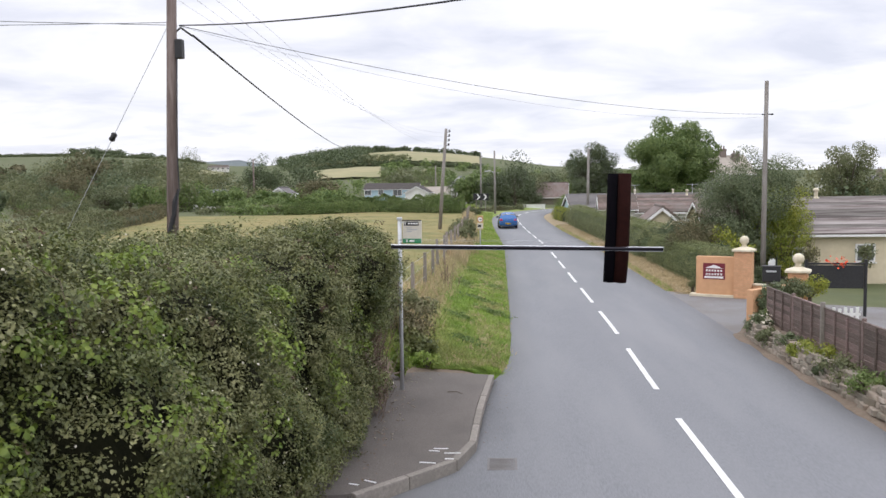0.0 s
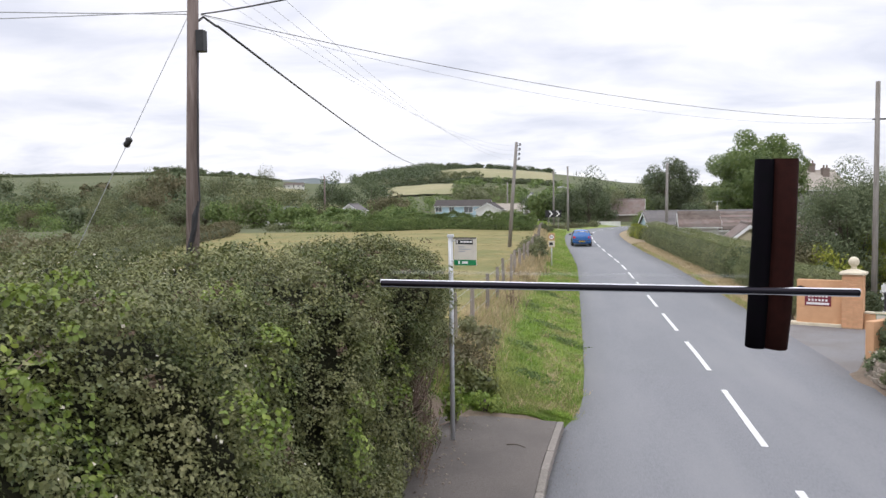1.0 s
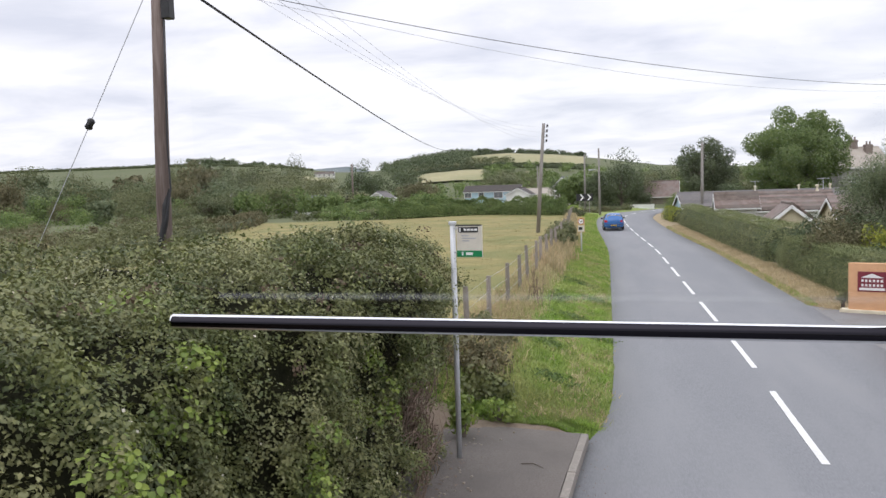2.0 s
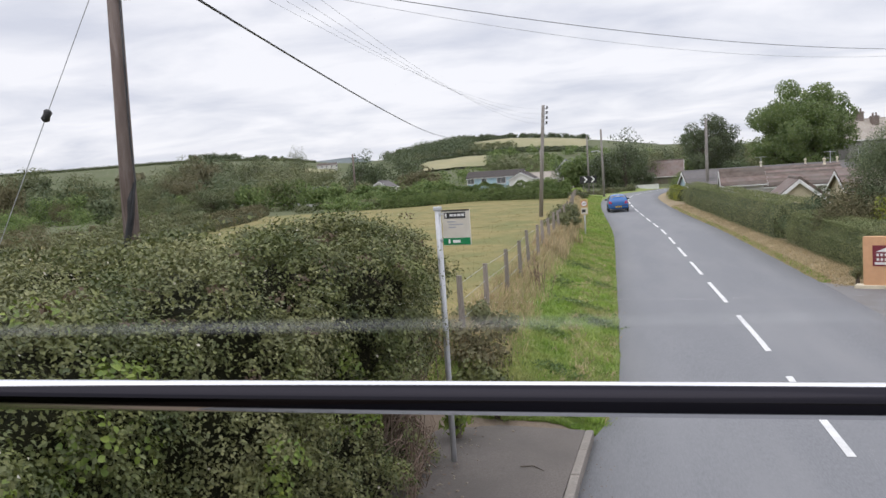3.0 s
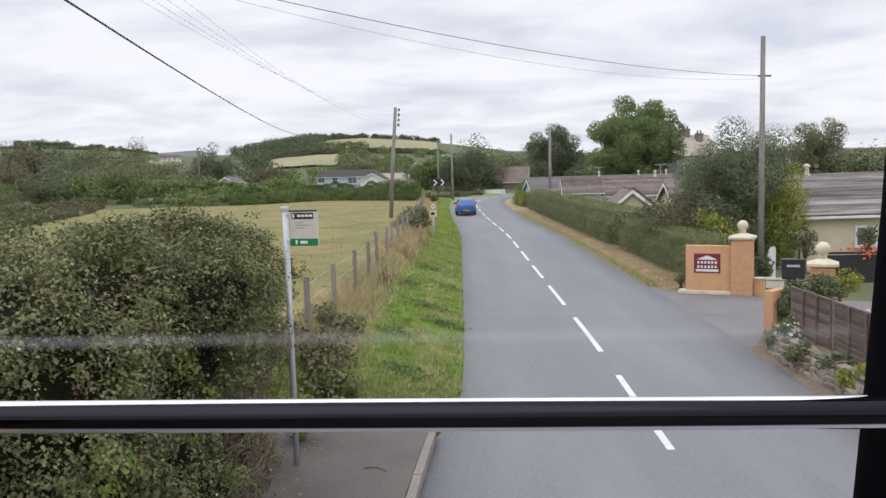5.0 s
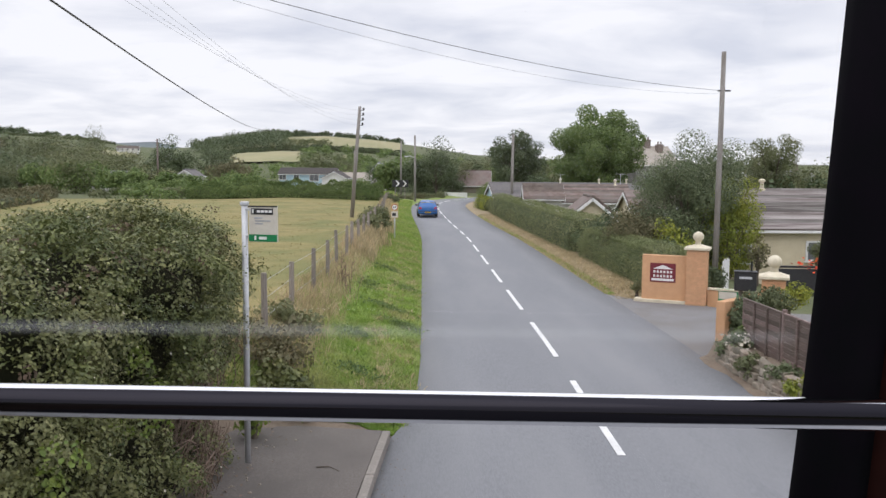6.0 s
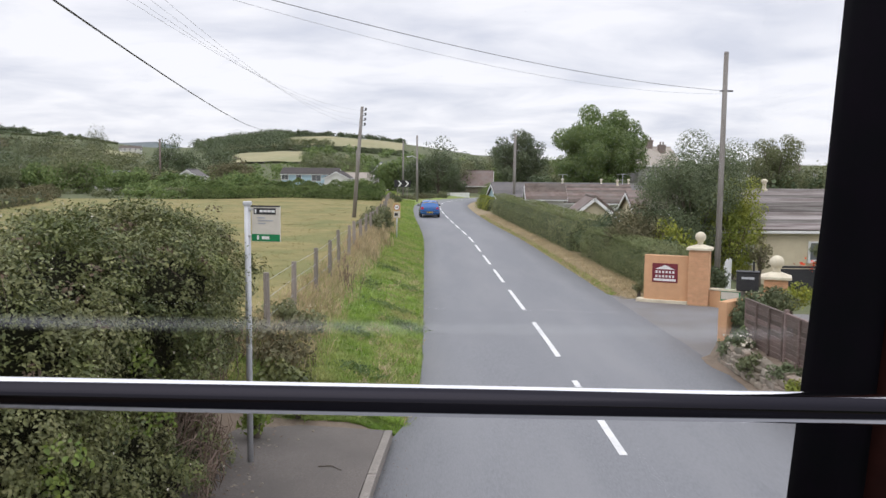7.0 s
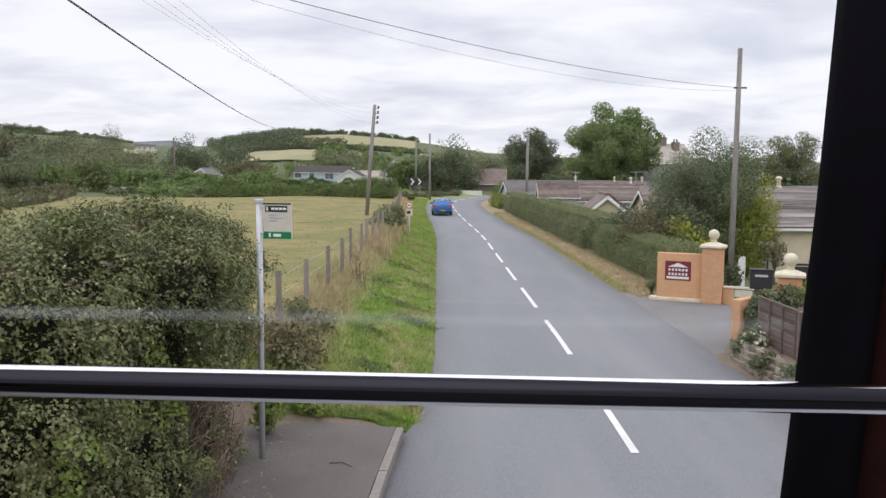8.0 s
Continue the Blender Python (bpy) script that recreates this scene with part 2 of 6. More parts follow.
    "red_leaf": shader("reddish_leaf", (0.10, 0.07, 0.045), (0.14, 0.10, 0.062), 3, 0.7, None, 1, 0.0, island=0.3, translucent=0.2),
    "petal": shader("pale_petal", (0.62, 0.55, 0.42), (0.7, 0.66, 0.58), 9, 0.7, None, 1, 0.0, island=0.2, translucent=0.2),
    "red_petal": shader("red_petal", (0.6, 0.06, 0.02), (0.68, 0.10, 0.03), 9, 0.7, None, 1, 0.0, island=0.2),
    "plate": shader("yellow_plate", (0.75, 0.5, 0.02), (0.8, 0.55, 0.03), 9, 0.4, None, 1, 0.0),
    "car_blue": shader("blue_car_paint", (0.022, 0.115, 0.34), (0.03, 0.13, 0.38), 50, 0.2, None, 1, 0.0, spec=0.6),
    "rubber": shader("rubber", (0.018, 0.018, 0.019), (0.028, 0.028, 0.03), 20, 0.8, None, 1, 0.1),
    "red_lens": shader("red_lens", (0.42, 0.015, 0.02), (0.5, 0.02, 0.025), 20, 0.15, None, 1, 0.0, spec=0.7),
}


# ---- building helpers ----
def pane_glass():
    """Clear window glass: what lies behind it, and a mirror image by the angle."""
    m = bpy.data.materials.new("clear_pane")
    m.use_nodes = True
    n, l = m.node_tree.nodes, m.node_tree.links
    n.remove(n["Principled BSDF"])
    clear, gloss, mix, fr = n.new("ShaderNodeBsdfTransparent"), n.new("ShaderNodeBsdfGlossy"), n.new("ShaderNodeMixShader"), n.new("ShaderNodeFresnel")
    gloss.inputs["Roughness"].default_value, fr.inputs["IOR"].default_value = 0.02, 1.22
    clear.inputs["Color"].default_value = (0.985, 0.99, 0.985, 1)
    l.new(fr.outputs[0], mix.inputs["Fac"])
    l.new(clear.outputs[0], mix.inputs[1])
    l.new(gloss.outputs[0], mix.inputs[2])
    l.new(mix.outputs[0], n["Material Output"].inputs["Surface"])
    return m


M["pane"] = pane_glass()


def reflection_film():
    """The rail's reflection painted as a thin pale film, thickest along its middle and uneven along its length."""
    m = bpy.data.materials.new("painted_reflection_film")
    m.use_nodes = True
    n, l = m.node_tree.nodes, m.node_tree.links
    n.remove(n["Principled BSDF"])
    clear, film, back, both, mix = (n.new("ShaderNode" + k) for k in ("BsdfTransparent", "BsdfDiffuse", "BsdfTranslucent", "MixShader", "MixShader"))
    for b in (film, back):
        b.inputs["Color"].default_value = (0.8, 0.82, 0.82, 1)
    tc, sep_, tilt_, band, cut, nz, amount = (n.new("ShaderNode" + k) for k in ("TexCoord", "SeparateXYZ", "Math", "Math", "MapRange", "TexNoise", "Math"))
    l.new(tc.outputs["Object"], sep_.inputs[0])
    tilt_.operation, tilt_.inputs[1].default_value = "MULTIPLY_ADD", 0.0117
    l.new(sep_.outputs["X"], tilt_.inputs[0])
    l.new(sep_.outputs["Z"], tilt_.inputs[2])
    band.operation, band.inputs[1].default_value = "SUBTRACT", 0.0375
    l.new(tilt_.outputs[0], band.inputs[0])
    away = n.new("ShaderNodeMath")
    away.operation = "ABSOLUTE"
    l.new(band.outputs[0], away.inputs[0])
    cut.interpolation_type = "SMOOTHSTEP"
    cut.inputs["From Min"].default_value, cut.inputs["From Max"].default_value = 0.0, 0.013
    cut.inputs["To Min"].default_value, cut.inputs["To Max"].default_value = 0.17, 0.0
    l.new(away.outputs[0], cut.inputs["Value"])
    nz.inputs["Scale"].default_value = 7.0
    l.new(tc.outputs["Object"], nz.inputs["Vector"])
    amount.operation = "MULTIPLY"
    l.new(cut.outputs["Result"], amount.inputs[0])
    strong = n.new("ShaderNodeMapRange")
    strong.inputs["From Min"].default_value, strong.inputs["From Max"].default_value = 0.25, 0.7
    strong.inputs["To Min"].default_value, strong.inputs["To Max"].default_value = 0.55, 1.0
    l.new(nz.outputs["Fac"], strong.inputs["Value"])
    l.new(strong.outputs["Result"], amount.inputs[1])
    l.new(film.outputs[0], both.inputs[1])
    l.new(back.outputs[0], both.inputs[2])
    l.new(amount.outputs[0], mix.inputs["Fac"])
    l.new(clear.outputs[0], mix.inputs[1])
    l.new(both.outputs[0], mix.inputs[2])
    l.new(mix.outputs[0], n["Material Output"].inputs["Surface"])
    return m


M["pane_reflection"] = reflection_film()


def polished_rail():
    """Polished steel: the dark cabin's reflection is put into a weak mirror face on, the sky's highlight into a strong
    one at a glancing angle.
    """
    m = bpy.data.materials.new("polished_steel")
    m.use_nodes = True
    n, l = m.node_tree.nodes, m.node_tree.links
    n.remove(n["Principled BSDF"])
    dim, bright, mix, lw, ramp_ = (n.new("ShaderNode" + k) for k in ("BsdfGlossy", "BsdfGlossy", "MixShader", "LayerWeight", "MapRange"))
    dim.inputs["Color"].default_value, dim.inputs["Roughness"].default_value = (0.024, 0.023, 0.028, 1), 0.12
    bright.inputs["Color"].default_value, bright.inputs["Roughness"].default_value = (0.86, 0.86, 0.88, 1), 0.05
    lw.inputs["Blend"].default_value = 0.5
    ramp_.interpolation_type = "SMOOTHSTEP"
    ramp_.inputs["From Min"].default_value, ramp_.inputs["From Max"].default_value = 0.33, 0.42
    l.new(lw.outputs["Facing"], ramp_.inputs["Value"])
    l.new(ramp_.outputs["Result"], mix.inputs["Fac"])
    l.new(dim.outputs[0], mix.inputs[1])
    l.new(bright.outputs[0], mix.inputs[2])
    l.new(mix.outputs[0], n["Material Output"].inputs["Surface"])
    return m


M["steel"] = polished_rail()


def smooth(a, b, v):
    t = np.clip((np.asarray(v, float) - a) / (b - a), 0, 1)
    return t * t * (3 - 2 * t)


def raw_mesh(name, verts, faces, mats, index=None, shade=False):
    me = bpy.data.meshes.new(name)
    me.from_pydata(np.asarray(verts).tolist(), [], np.asarray(faces).tolist() if isinstance(faces, np.ndarray) else faces)
    for m in mats:
        me.materials.append(M[m])
    if index is not None:
        me.polygons.foreach_set("material_index", np.asarray(index, np.int32))
    if shade:
        me.polygons.foreach_set("use_smooth", np.ones(len(me.polygons), bool))
    me.update()
    return me


def part(name, bm, material, parent=None, label="", shade=False):
    """Link a bmesh as one mesh object, under a thing or part if given."""
    me = bpy.data.meshes.new(name)
    bm.to_mesh(me)
    bm.free()
    me.materials.append(M[material])
    if shade:
        me.polygons.foreach_set("use_smooth", np.ones(len(me.polygons), bool))
    ob = new(name, me)
    if parent:
        ob.parent = parent
    return tagged(ob, label)


def thing(name, m, label, category, group="", kind=""):
    ob = new(name)
    ob.empty_display_size = 0.1
    ob.matrix_world = m
    return tagged(ob, label, category, group, kind)


def box(sx, sy, sz, at=(0, 0, 0), bevel=0.0, bm=None, turn=None):
    """A box that stands on at (x, y centre, z foot), its edges rounded."""
    bm = bm or bmesh.new()
    m = Matrix.Translation((at[0], at[1], at[2] + sz / 2)) @ (turn or Matrix()) @ Matrix.Diagonal((sx, sy, sz, 1))
    r = bmesh.ops.create_cube(bm, size=1, matrix=m)
    if bevel:
        es = list({e for v in r["verts"] for e in v.link_edges})
        bmesh.ops.bevel(bm, geom=es, offset=bevel, segments=2, affect="EDGES", profile=0.5)
    return bm


def tube(points, radii, sides=10, bm=None, caps=True):
    """A round bar along points."""
    bm = bm or bmesh.new()
    pts = [Vector(p) for p in points]
    radii = radii if isinstance(radii, (list, tuple)) else [radii] * len(pts)
    rings = []
    for i, p in enumerate(pts):
        d = (pts[min(i + 1, len(pts) - 1)] - pts[max(i - 1, 0)]).normalized()
        u = d.orthogonal().normalized() if not rings else (last - d * last.dot(d)).normalized()
        last = u
        w = d.cross(u)
        rings.append([bm.verts.new(p + (u * math.cos(k * math.tau / sides) + w * math.sin(k * math.tau / sides)) * radii[i]) for k in range(sides)])
    for a, b in zip(rings, rings[1:]):
        for k in range(sides):
            bm.faces.new((a[k], a[(k + 1) % sides], b[(k + 1) % sides], b[k]))
    if caps:
        bm.faces.new(rings[0][::-1])
        bm.faces.new(rings[-1])
    return bm


def lathe(profile, sides=20, bm=None, at=(0, 0, 0)):
    """Turn (radius, height) pairs round the z axis."""
    bm = bm or bmesh.new()
    rings = [[bm.verts.new((at[0] + r * math.cos(k * math.tau / sides), at[1] + r * math.sin(k * math.tau / sides), at[2] + z)) for k in range(sides)] for r, z in profile]
    for a, b in zip(rings, rings[1:]):
        for k in range(sides):
            bm.faces.new((a[k], a[(k + 1) % sides], b[(k + 1) % sides], b[k]))
    bm.faces.new(rings[0][::-1])
    bm.faces.new(rings[-1])
    return bm


def leaf_mesh(name, centres, normals, size, material, rng, droop=0.35, slim=0.55, fine=False, jitter=0.55):
    """Thousands of single leaves, each folded along its rib."""
    n = len(centres)
    nrm = normals + rng.normal(0, jitter, (n, 3))
    nrm[:, 2] += 0.25
    nrm /= np.linalg.norm(nrm, axis=1)[:, None]
    along = np.cross(nrm, rng.normal(0, 1, (n, 3)))
    along[:, 2] -= droop
    along /= np.linalg.norm(along, axis=1)[:, None]
    side = np.cross(nrm, along)
    s = (size * rng.uniform(0.6, 1.35, n))[:, None]
    base, tip = centres - along * s * 0.5, centres + along * s * 0.5
    bend = nrm * s * 0.14
    left, right = centres - side * s * slim * 0.5 + bend - along * s * 0.08, centres + side * s * slim * 0.5 + bend - along * s * 0.08
    if fine:
        w = side * s * slim
        ring = [base, centres - along * s * 0.28 - w * 0.42 + bend, centres + along * s * 0.12 - w * 0.40 + bend * 0.9, tip, centres + along * s * 0.12 + w * 0.40 + bend * 0.9, centres - along * s * 0.28 + w * 0.42 + bend]
        i = np.arange(n)[:, None] * 6
        faces = np.concatenate([i + np.array([q]) for q in ((0, 3, 1), (1, 3, 2), (0, 5, 3), (5, 4, 3))], 1).reshape(-1, 3)
        return quick_mesh(name, np.stack(ring, 1).reshape(-1, 3), faces, material)
    verts = np.stack([base, left, tip, right], 1).reshape(-1, 3)
    i = np.arange(n)[:, None] * 4
    faces = np.concatenate([i + np.array([[0, 2, 1]]), i + np.array([[0, 3, 2]])], 1).reshape(-1, 3)
    return quick_mesh(name, verts, faces, material)


def quick_mesh(name, verts, tris, material):
    me = bpy.data.meshes.new(name)
    me.vertices.add(len(verts))
    me.vertices.foreach_set("co", np.ascontiguousarray(verts, np.float32).ravel())
    me.loops.add(len(tris) * 3)
    me.loops.foreach_set("vertex_index", np.ascontiguousarray(tris, np.int32).ravel())
    me.polygons.add(len(tris))
    me.polygons.foreach_set("loop_start", np.arange(len(tris), dtype=np.int32) * 3)
    me.materials.append(M[material])
    me.update(calc_edges=True)
    me.validate()
    return me


def blade_mesh(name, roots, height, width, material, rng, lean=0.35):
    """Grass: each blade a tapered, bent strip."""
    n = len(roots)
    a = rng.uniform(0, math.tau, n)
    h = (height * rng.uniform(0.5, 1.3, n))
    w = width * rng.uniform(0.7, 1.3, n)
    ca, sa = np.cos(a), np.sin(a)
    side = np.stack([ca, sa, np.zeros(n)], 1) * (w / 2)[:, None]
    b = rng.uniform(0, math.tau, n)
    k = rng.uniform(0.1, 1.0, n) * lean
    off = np.stack([np.cos(b) * k, np.sin(b) * k, np.ones(n)], 1)
    mid = roots + off * np.array([0.4, 0.4, 0.6]) * h[:, None]
    tip = roots + off * np.array([1.3, 1.3, 1.0]) * h[:, None]
    verts = np.stack([roots - side, roots + side, mid - side * 0.8, mid + side * 0.8, tip], 1).reshape(-1, 3)
    i = np.arange(n)[:, None] * 5
    tris = np.concatenate([i + np.array([[0, 1, 3]]), i + np.array([[0, 3, 2]]), i + np.array([[2, 3, 4]])], 1).reshape(-1, 3)
    return quick_mesh(name, verts, tris, material)


# ---- the lie of the land ----
R_BEND, Y_BEND, X_BEND = 72.0, 88.0, 1.8


def road_x(y):
    """Centre line of the straight."""
    return 3.0 - 0.15 * smooth(19, 8, y) - 1.2 * smooth(45, 88, y)


def road_z(y):
    return 0.75 * smooth(55, 108, y)


def off_road(x, y):
    """Signed distance from the centre line, right positive."""
    x, y = np.asarray(x, float), np.asarray(y, float)
    straight = x - road_x(y)
    cx = X_BEND + R_BEND
    arc = R_BEND - np.hypot(x - cx, y - Y_BEND)
    return np.where((y > Y_BEND) & (x < cx), arc, straight)


RIDGE_A = [-1.3, -0.75, -0.50, -0.40, -0.34, -0.27, -0.22, -0.17, -0.12, -0.06, 0.0, 0.06, 0.2, 0.6, 1.3]
RIDGE_E = [0.038, 0.040, 0.047, 0.043, 0.035, 0.035, 0.043, 0.050, 0.052, 0.048, 0.041, 0.032, 0.024, 0.02, 0.015]


def land(x, y):
    """Height of the ground."""
    x, y = np.asarray(x, float), np.asarray(y, float)
    d = off_road(x, y)
    rz = road_z(y)
    far = smooth(11.4, 13.2, y)
    bank = 0.42 * smooth(-2.9, -4.6, d) + 0.58 * smooth(-4.3, -5.8, d)
    walk_side = 0.07 * smooth(-3.2, -3.5, d) + 0.93 * smooth(-5.3, -6.6, d)
    left = np.where(d < 0, bank * far + walk_side * (1 - far), 0)
    left = left * (1 - rz / 0.75 * 0.7 * smooth(-20, -6, d))
    right = 0.12 * smooth(3.1, 3.9, d) * smooth(25.5, 27, y) - 0.08 * smooth(27, 25.5, y) * smooth(2.8, 3.2, d) - 0.75 * smooth(6.5, 12, d) * smooth(140, 60, y)
    z = rz * smooth(-30, -6, d) + left + right
    z = z - 0.12 * smooth(3.35, 3.05, d) * smooth(-3.15 - 0.6 * (y < 12), -2.85 - 0.6 * (y < 12), d)
    z = z - 0.25 * smooth(7.4, 6.6, y) * smooth(-5.5, -5.1, d) * (d < 0)
    r, a = np.hypot(x, y), np.arctan2(x, np.maximum(y, 1e-3))
    hill = np.interp(a, RIDGE_A, RIDGE_E) * 630
    z = z + hill * smooth(170, 640, r) * (y > 0)
    z = z + smooth(1500, 3200, r) * (30 + 70 * np.exp(-(((a + 0.335) / 0.075) ** 2)) + 6 * np.sin(a * 17)) * (y > 0)
    return z


# ---- ground, road, pavement ----
def stretch_lines(lo, hi, step, reach, grow):
    a = list(np.arange(lo, hi + 1e-6, step))
    s = step
    while a[-1] < reach:
        s *= grow
        a.append(a[-1] + s)
    s = step
    while a[0] > -reach:
        s *= grow
        a.insert(0, a[0] - s)
    return np.array(a)


gx, gy = stretch_lines(-9, 16, 0.25, 4200, 1.16), stretch_lines(-8, 130, 0.8, 4200, 1.12)
gy = gy[gy > -120]
X, Y = np.meshgrid(gx, gy)
Z = land(X, Y)
nx, ny = len(gx), len(gy)
ii = (np.arange(ny - 1)[:, None] * nx + np.arange(nx - 1)[None, :]).ravel()
quads = np.stack([ii, ii + 1, ii + nx + 1, ii + nx], 1)
mx_, my_ = (X[:-1, :-1] + X[1:, 1:]).ravel() / 2, (Y[:-1, :-1] + Y[1:, 1:]).ravel() / 2
dd = off_road(mx_, my_)
zone = np.zeros(len(mx_), int)
zone[(dd > -5.3) & (dd < -2.5) & (my_ < 125)] = 1
zone[(dd > 2.5) & (dd < 5.0) & (my_ < 110)] = 2
zone[(dd <= -5.3) & (mx_ > -42) & (my_ > 9) & (my_ < 93)] = 3
zone[(dd < -3) & (my_ < 11.6) & (mx_ > -9)] = 4
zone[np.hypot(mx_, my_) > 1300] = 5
ground = new("ground", raw_mesh("ground", np.stack([X, Y, Z], -1).reshape(-1, 3), quads, ["meadow", "verge", "dry_verge", "field", "soil", "far_haze"], zone, True))
tagged(ground, "dry grass field, green verge and distant green hills", "ground", kind="structure")


def left_edge(y):
    """The road's left edge: it widens a little at the bus stop."""
    return -2.85 - 0.62 * smooth(13.5, 9.5, y) - 2.4 * smooth(7.4, 5.6, y)


def ribbon(name, line, mats, kind_label):
    """A slab along the road from rows of (left point, right point)."""
    v, f = [], []
    for k, row in enumerate(line):
        v += row
    n = len(line[0])
    for k in range(len(line) - 1):
        for j in range(n - 1):
            a = k * n + j
            f.append((a, a + 1, a + n + 1, a + n))
    ob = new(name, raw_mesh(name, v, f, mats, None, True))
    return tagged(ob, kind_label, name, kind="structure")


def road_at(s, d):
    """A place d right of the centre line, s metres along it from y = 0."""
    if s < Y_BEND:
        return float(road_x(s)) + d, s
    a = (s - Y_BEND) / R_BEND
    return X_BEND + R_BEND - (R_BEND - d) * math.cos(a), Y_BEND + (R_BEND - d) * math.sin(a)


rows = []
for s in np.concatenate([np.arange(-60, 8, 4), np.arange(8, 88, 1.0), np.arange(88, 190, 2.0)]):
    e = float(left_edge(s)) 
    wob = 0.05 * noise.noise(Vector((s * 0.8, 3, 0)))
    row = []
    for d in (e + wob - 0.02, e + wob, -2.0, -1.0, 0, 1.0, 2.0, 3.15 - wob, 3.17 - wob):
        x, y = road_at(s, d)
        edge = d in (e + wob - 0.02, 3.17 - wob)
        row.append((x, y, float(road_z(y)) - 0.03 * (d / 3) ** 2 - (0.12 if edge else 0.0)))
    rows.append(row)
road = ribbon("road", rows, ["asphalt"], "worn grey tarmac country road with a bend")

# broken centre line: 4 m marks, 2 m gaps
for k in range(-3, 24):
    s0 = 10.6 + 6 * k
    bm = bmesh.new()
    prev = None
    for s in np.linspace(s0, s0 + 4, 9 if s0 > 80 else 5):
        pair = []
        for d in (-0.055, 0.055):
            x, y = road_at(s, d)
            pair.append(bm.verts.new((x, y, float(road_z(y)) + 0.003)))
        if prev:
            bm.faces.new((prev[0], prev[1], pair[1], pair[0]))
        prev = pair
    r = bmesh.ops.extrude_face_region(bm, geom=bm.faces[:])
    for v in [g for g in r["geom"] if isinstance(g, bmesh.types.BMVert)]:
        v.co.z += 0.005
    bmesh.ops.recalc_face_normals(bm, faces=bm.faces)
    tagged(part("road_marking", bm, "paint"), "white painted dash of the road's centre line", "road marking", "centre line dashes", "structure")

# pavement at the stop, with its kerb
KERB = [(-1.95, 4.75), (-1.45, 5.3), (-0.95, 5.85), (-0.62, 6.25), (-0.52, 6.9), (-0.45, 9.05), (-0.28, 11.35)]


bm = bmesh.new()
top = [bm.verts.new((p[0] - 0.12, p[1], 0.105)) for p in KERB] + [bm.verts.new((-2.75, 11.75, 0.12)), bm.verts.new((-2.75, 4.6, 0.12))]
bmesh.ops.contextual_create(bm, geom=top)
r = bmesh.ops.extrude_face_region(bm, geom=bm.faces[:])
for v in [g for g in r["geom"] if isinstance(g, bmesh.types.BMVert)]:
    v.co.z -= 0.25
bmesh.ops.recalc_face_normals(bm, faces=bm.faces)
pavement = tagged(part("pavement", bm, "pavement"), "worn brown-grey tarmac pavement at the bus stop", "pavement", kind="structure")

kerb = thing("kerb", Matrix(), "concrete kerb along the edge of the pavement", "kerb", kind="structure")
run = [Vector((*p, 0)) for p in KERB]
marks = [0.0]
for a, b in zip(run, run[1:]):
    marks.append(marks[-1] + (b - a).length)


def along_kerb(s):
    for i in range(len(run) - 1):
        if s <= marks[i + 1] or i == len(run) - 2:
            f = (s - marks[i]) / (marks[i + 1] - marks[i])
            return run[i].lerp(run[i + 1], f)


s = 0.0
while s < marks[-1] - 0.2:
    e = min(s + 0.9, marks[-1])
    a, b = along_kerb(s), along_kerb(e)
    mid, d = (a + b) / 2, b - a
    bm = box(0.115, d.length - 0.008, 0.28, (0, 0, -0.17 + random.uniform(-0.004, 0.004)), 0.014)
    st = part("kerbstone", bm, "kerb", kerb)
    st.matrix_world = Matrix.Translation((mid.x - 0.06, mid.y, 0)) @ Matrix.Rotation(math.atan2(-d.x, d.y), 4, "Z")
    s = e

# gully grate in the road
grate = thing("drain_grate", pose(-0.13, 6.35, -0.062), "rusty iron drain grate set in the road", "drain grate")
bm = bmesh.new()
for x0, y0, w, h in ((-0.2, 0, 0.03, 0.5), (0.2, 0, 0.03, 0.5), (0, -0.235, 0.37, 0.03), (0, 0.235, 0.37, 0.03)):
    box(w, h, 0.03, (x0, y0, 0.0), 0.003, bm)
part("frame", bm, "drive", grate)
for k in range(9):
    part("bar", box(0.37, 0.026, 0.02, (0, -0.2 + k * 0.05, 0.012), 0.003), "drive", grate)

# tarmac apron of the drive on the other side
bm = bmesh.new()
edge = [(5.6, 14.0), (5.9, 14.9), (6.25, 16.2), (6.75, 17.0), (7.6, 17.6), (9.5, 18.0), (16, 18.2), (26, 18.5), (26, 24), (14, 23.2), (9.2, 22.9), (8.2, 24.2), (6.9, 24.9), (6.0, 26.3), (5.6, 26.3)]
vs = [bm.verts.new((x, y, -0.036 - 0.5 * float(smooth(10, 17, x)))) for x, y in edge]
f = bm.faces.new(vs)
bmesh.ops.triangulate(bm, faces=[f])
r = bmesh.ops.extrude_face_region(bm, geom=bm.faces[:])
for v in [g for g in r["geom"] if isinstance(g, bmesh.types.BMVert)]:
    v.co.z -= 0.5
bmesh.ops.recalc_face_normals(bm, faces=bm.faces)
tagged(part("driveway", bm, "drive"), "patched tarmac drive opening off the road", "driveway", kind="structure")


# ---- hedges ----
def lumpy(p, s, k):
    return k * noise.noise(Vector(p) * s)


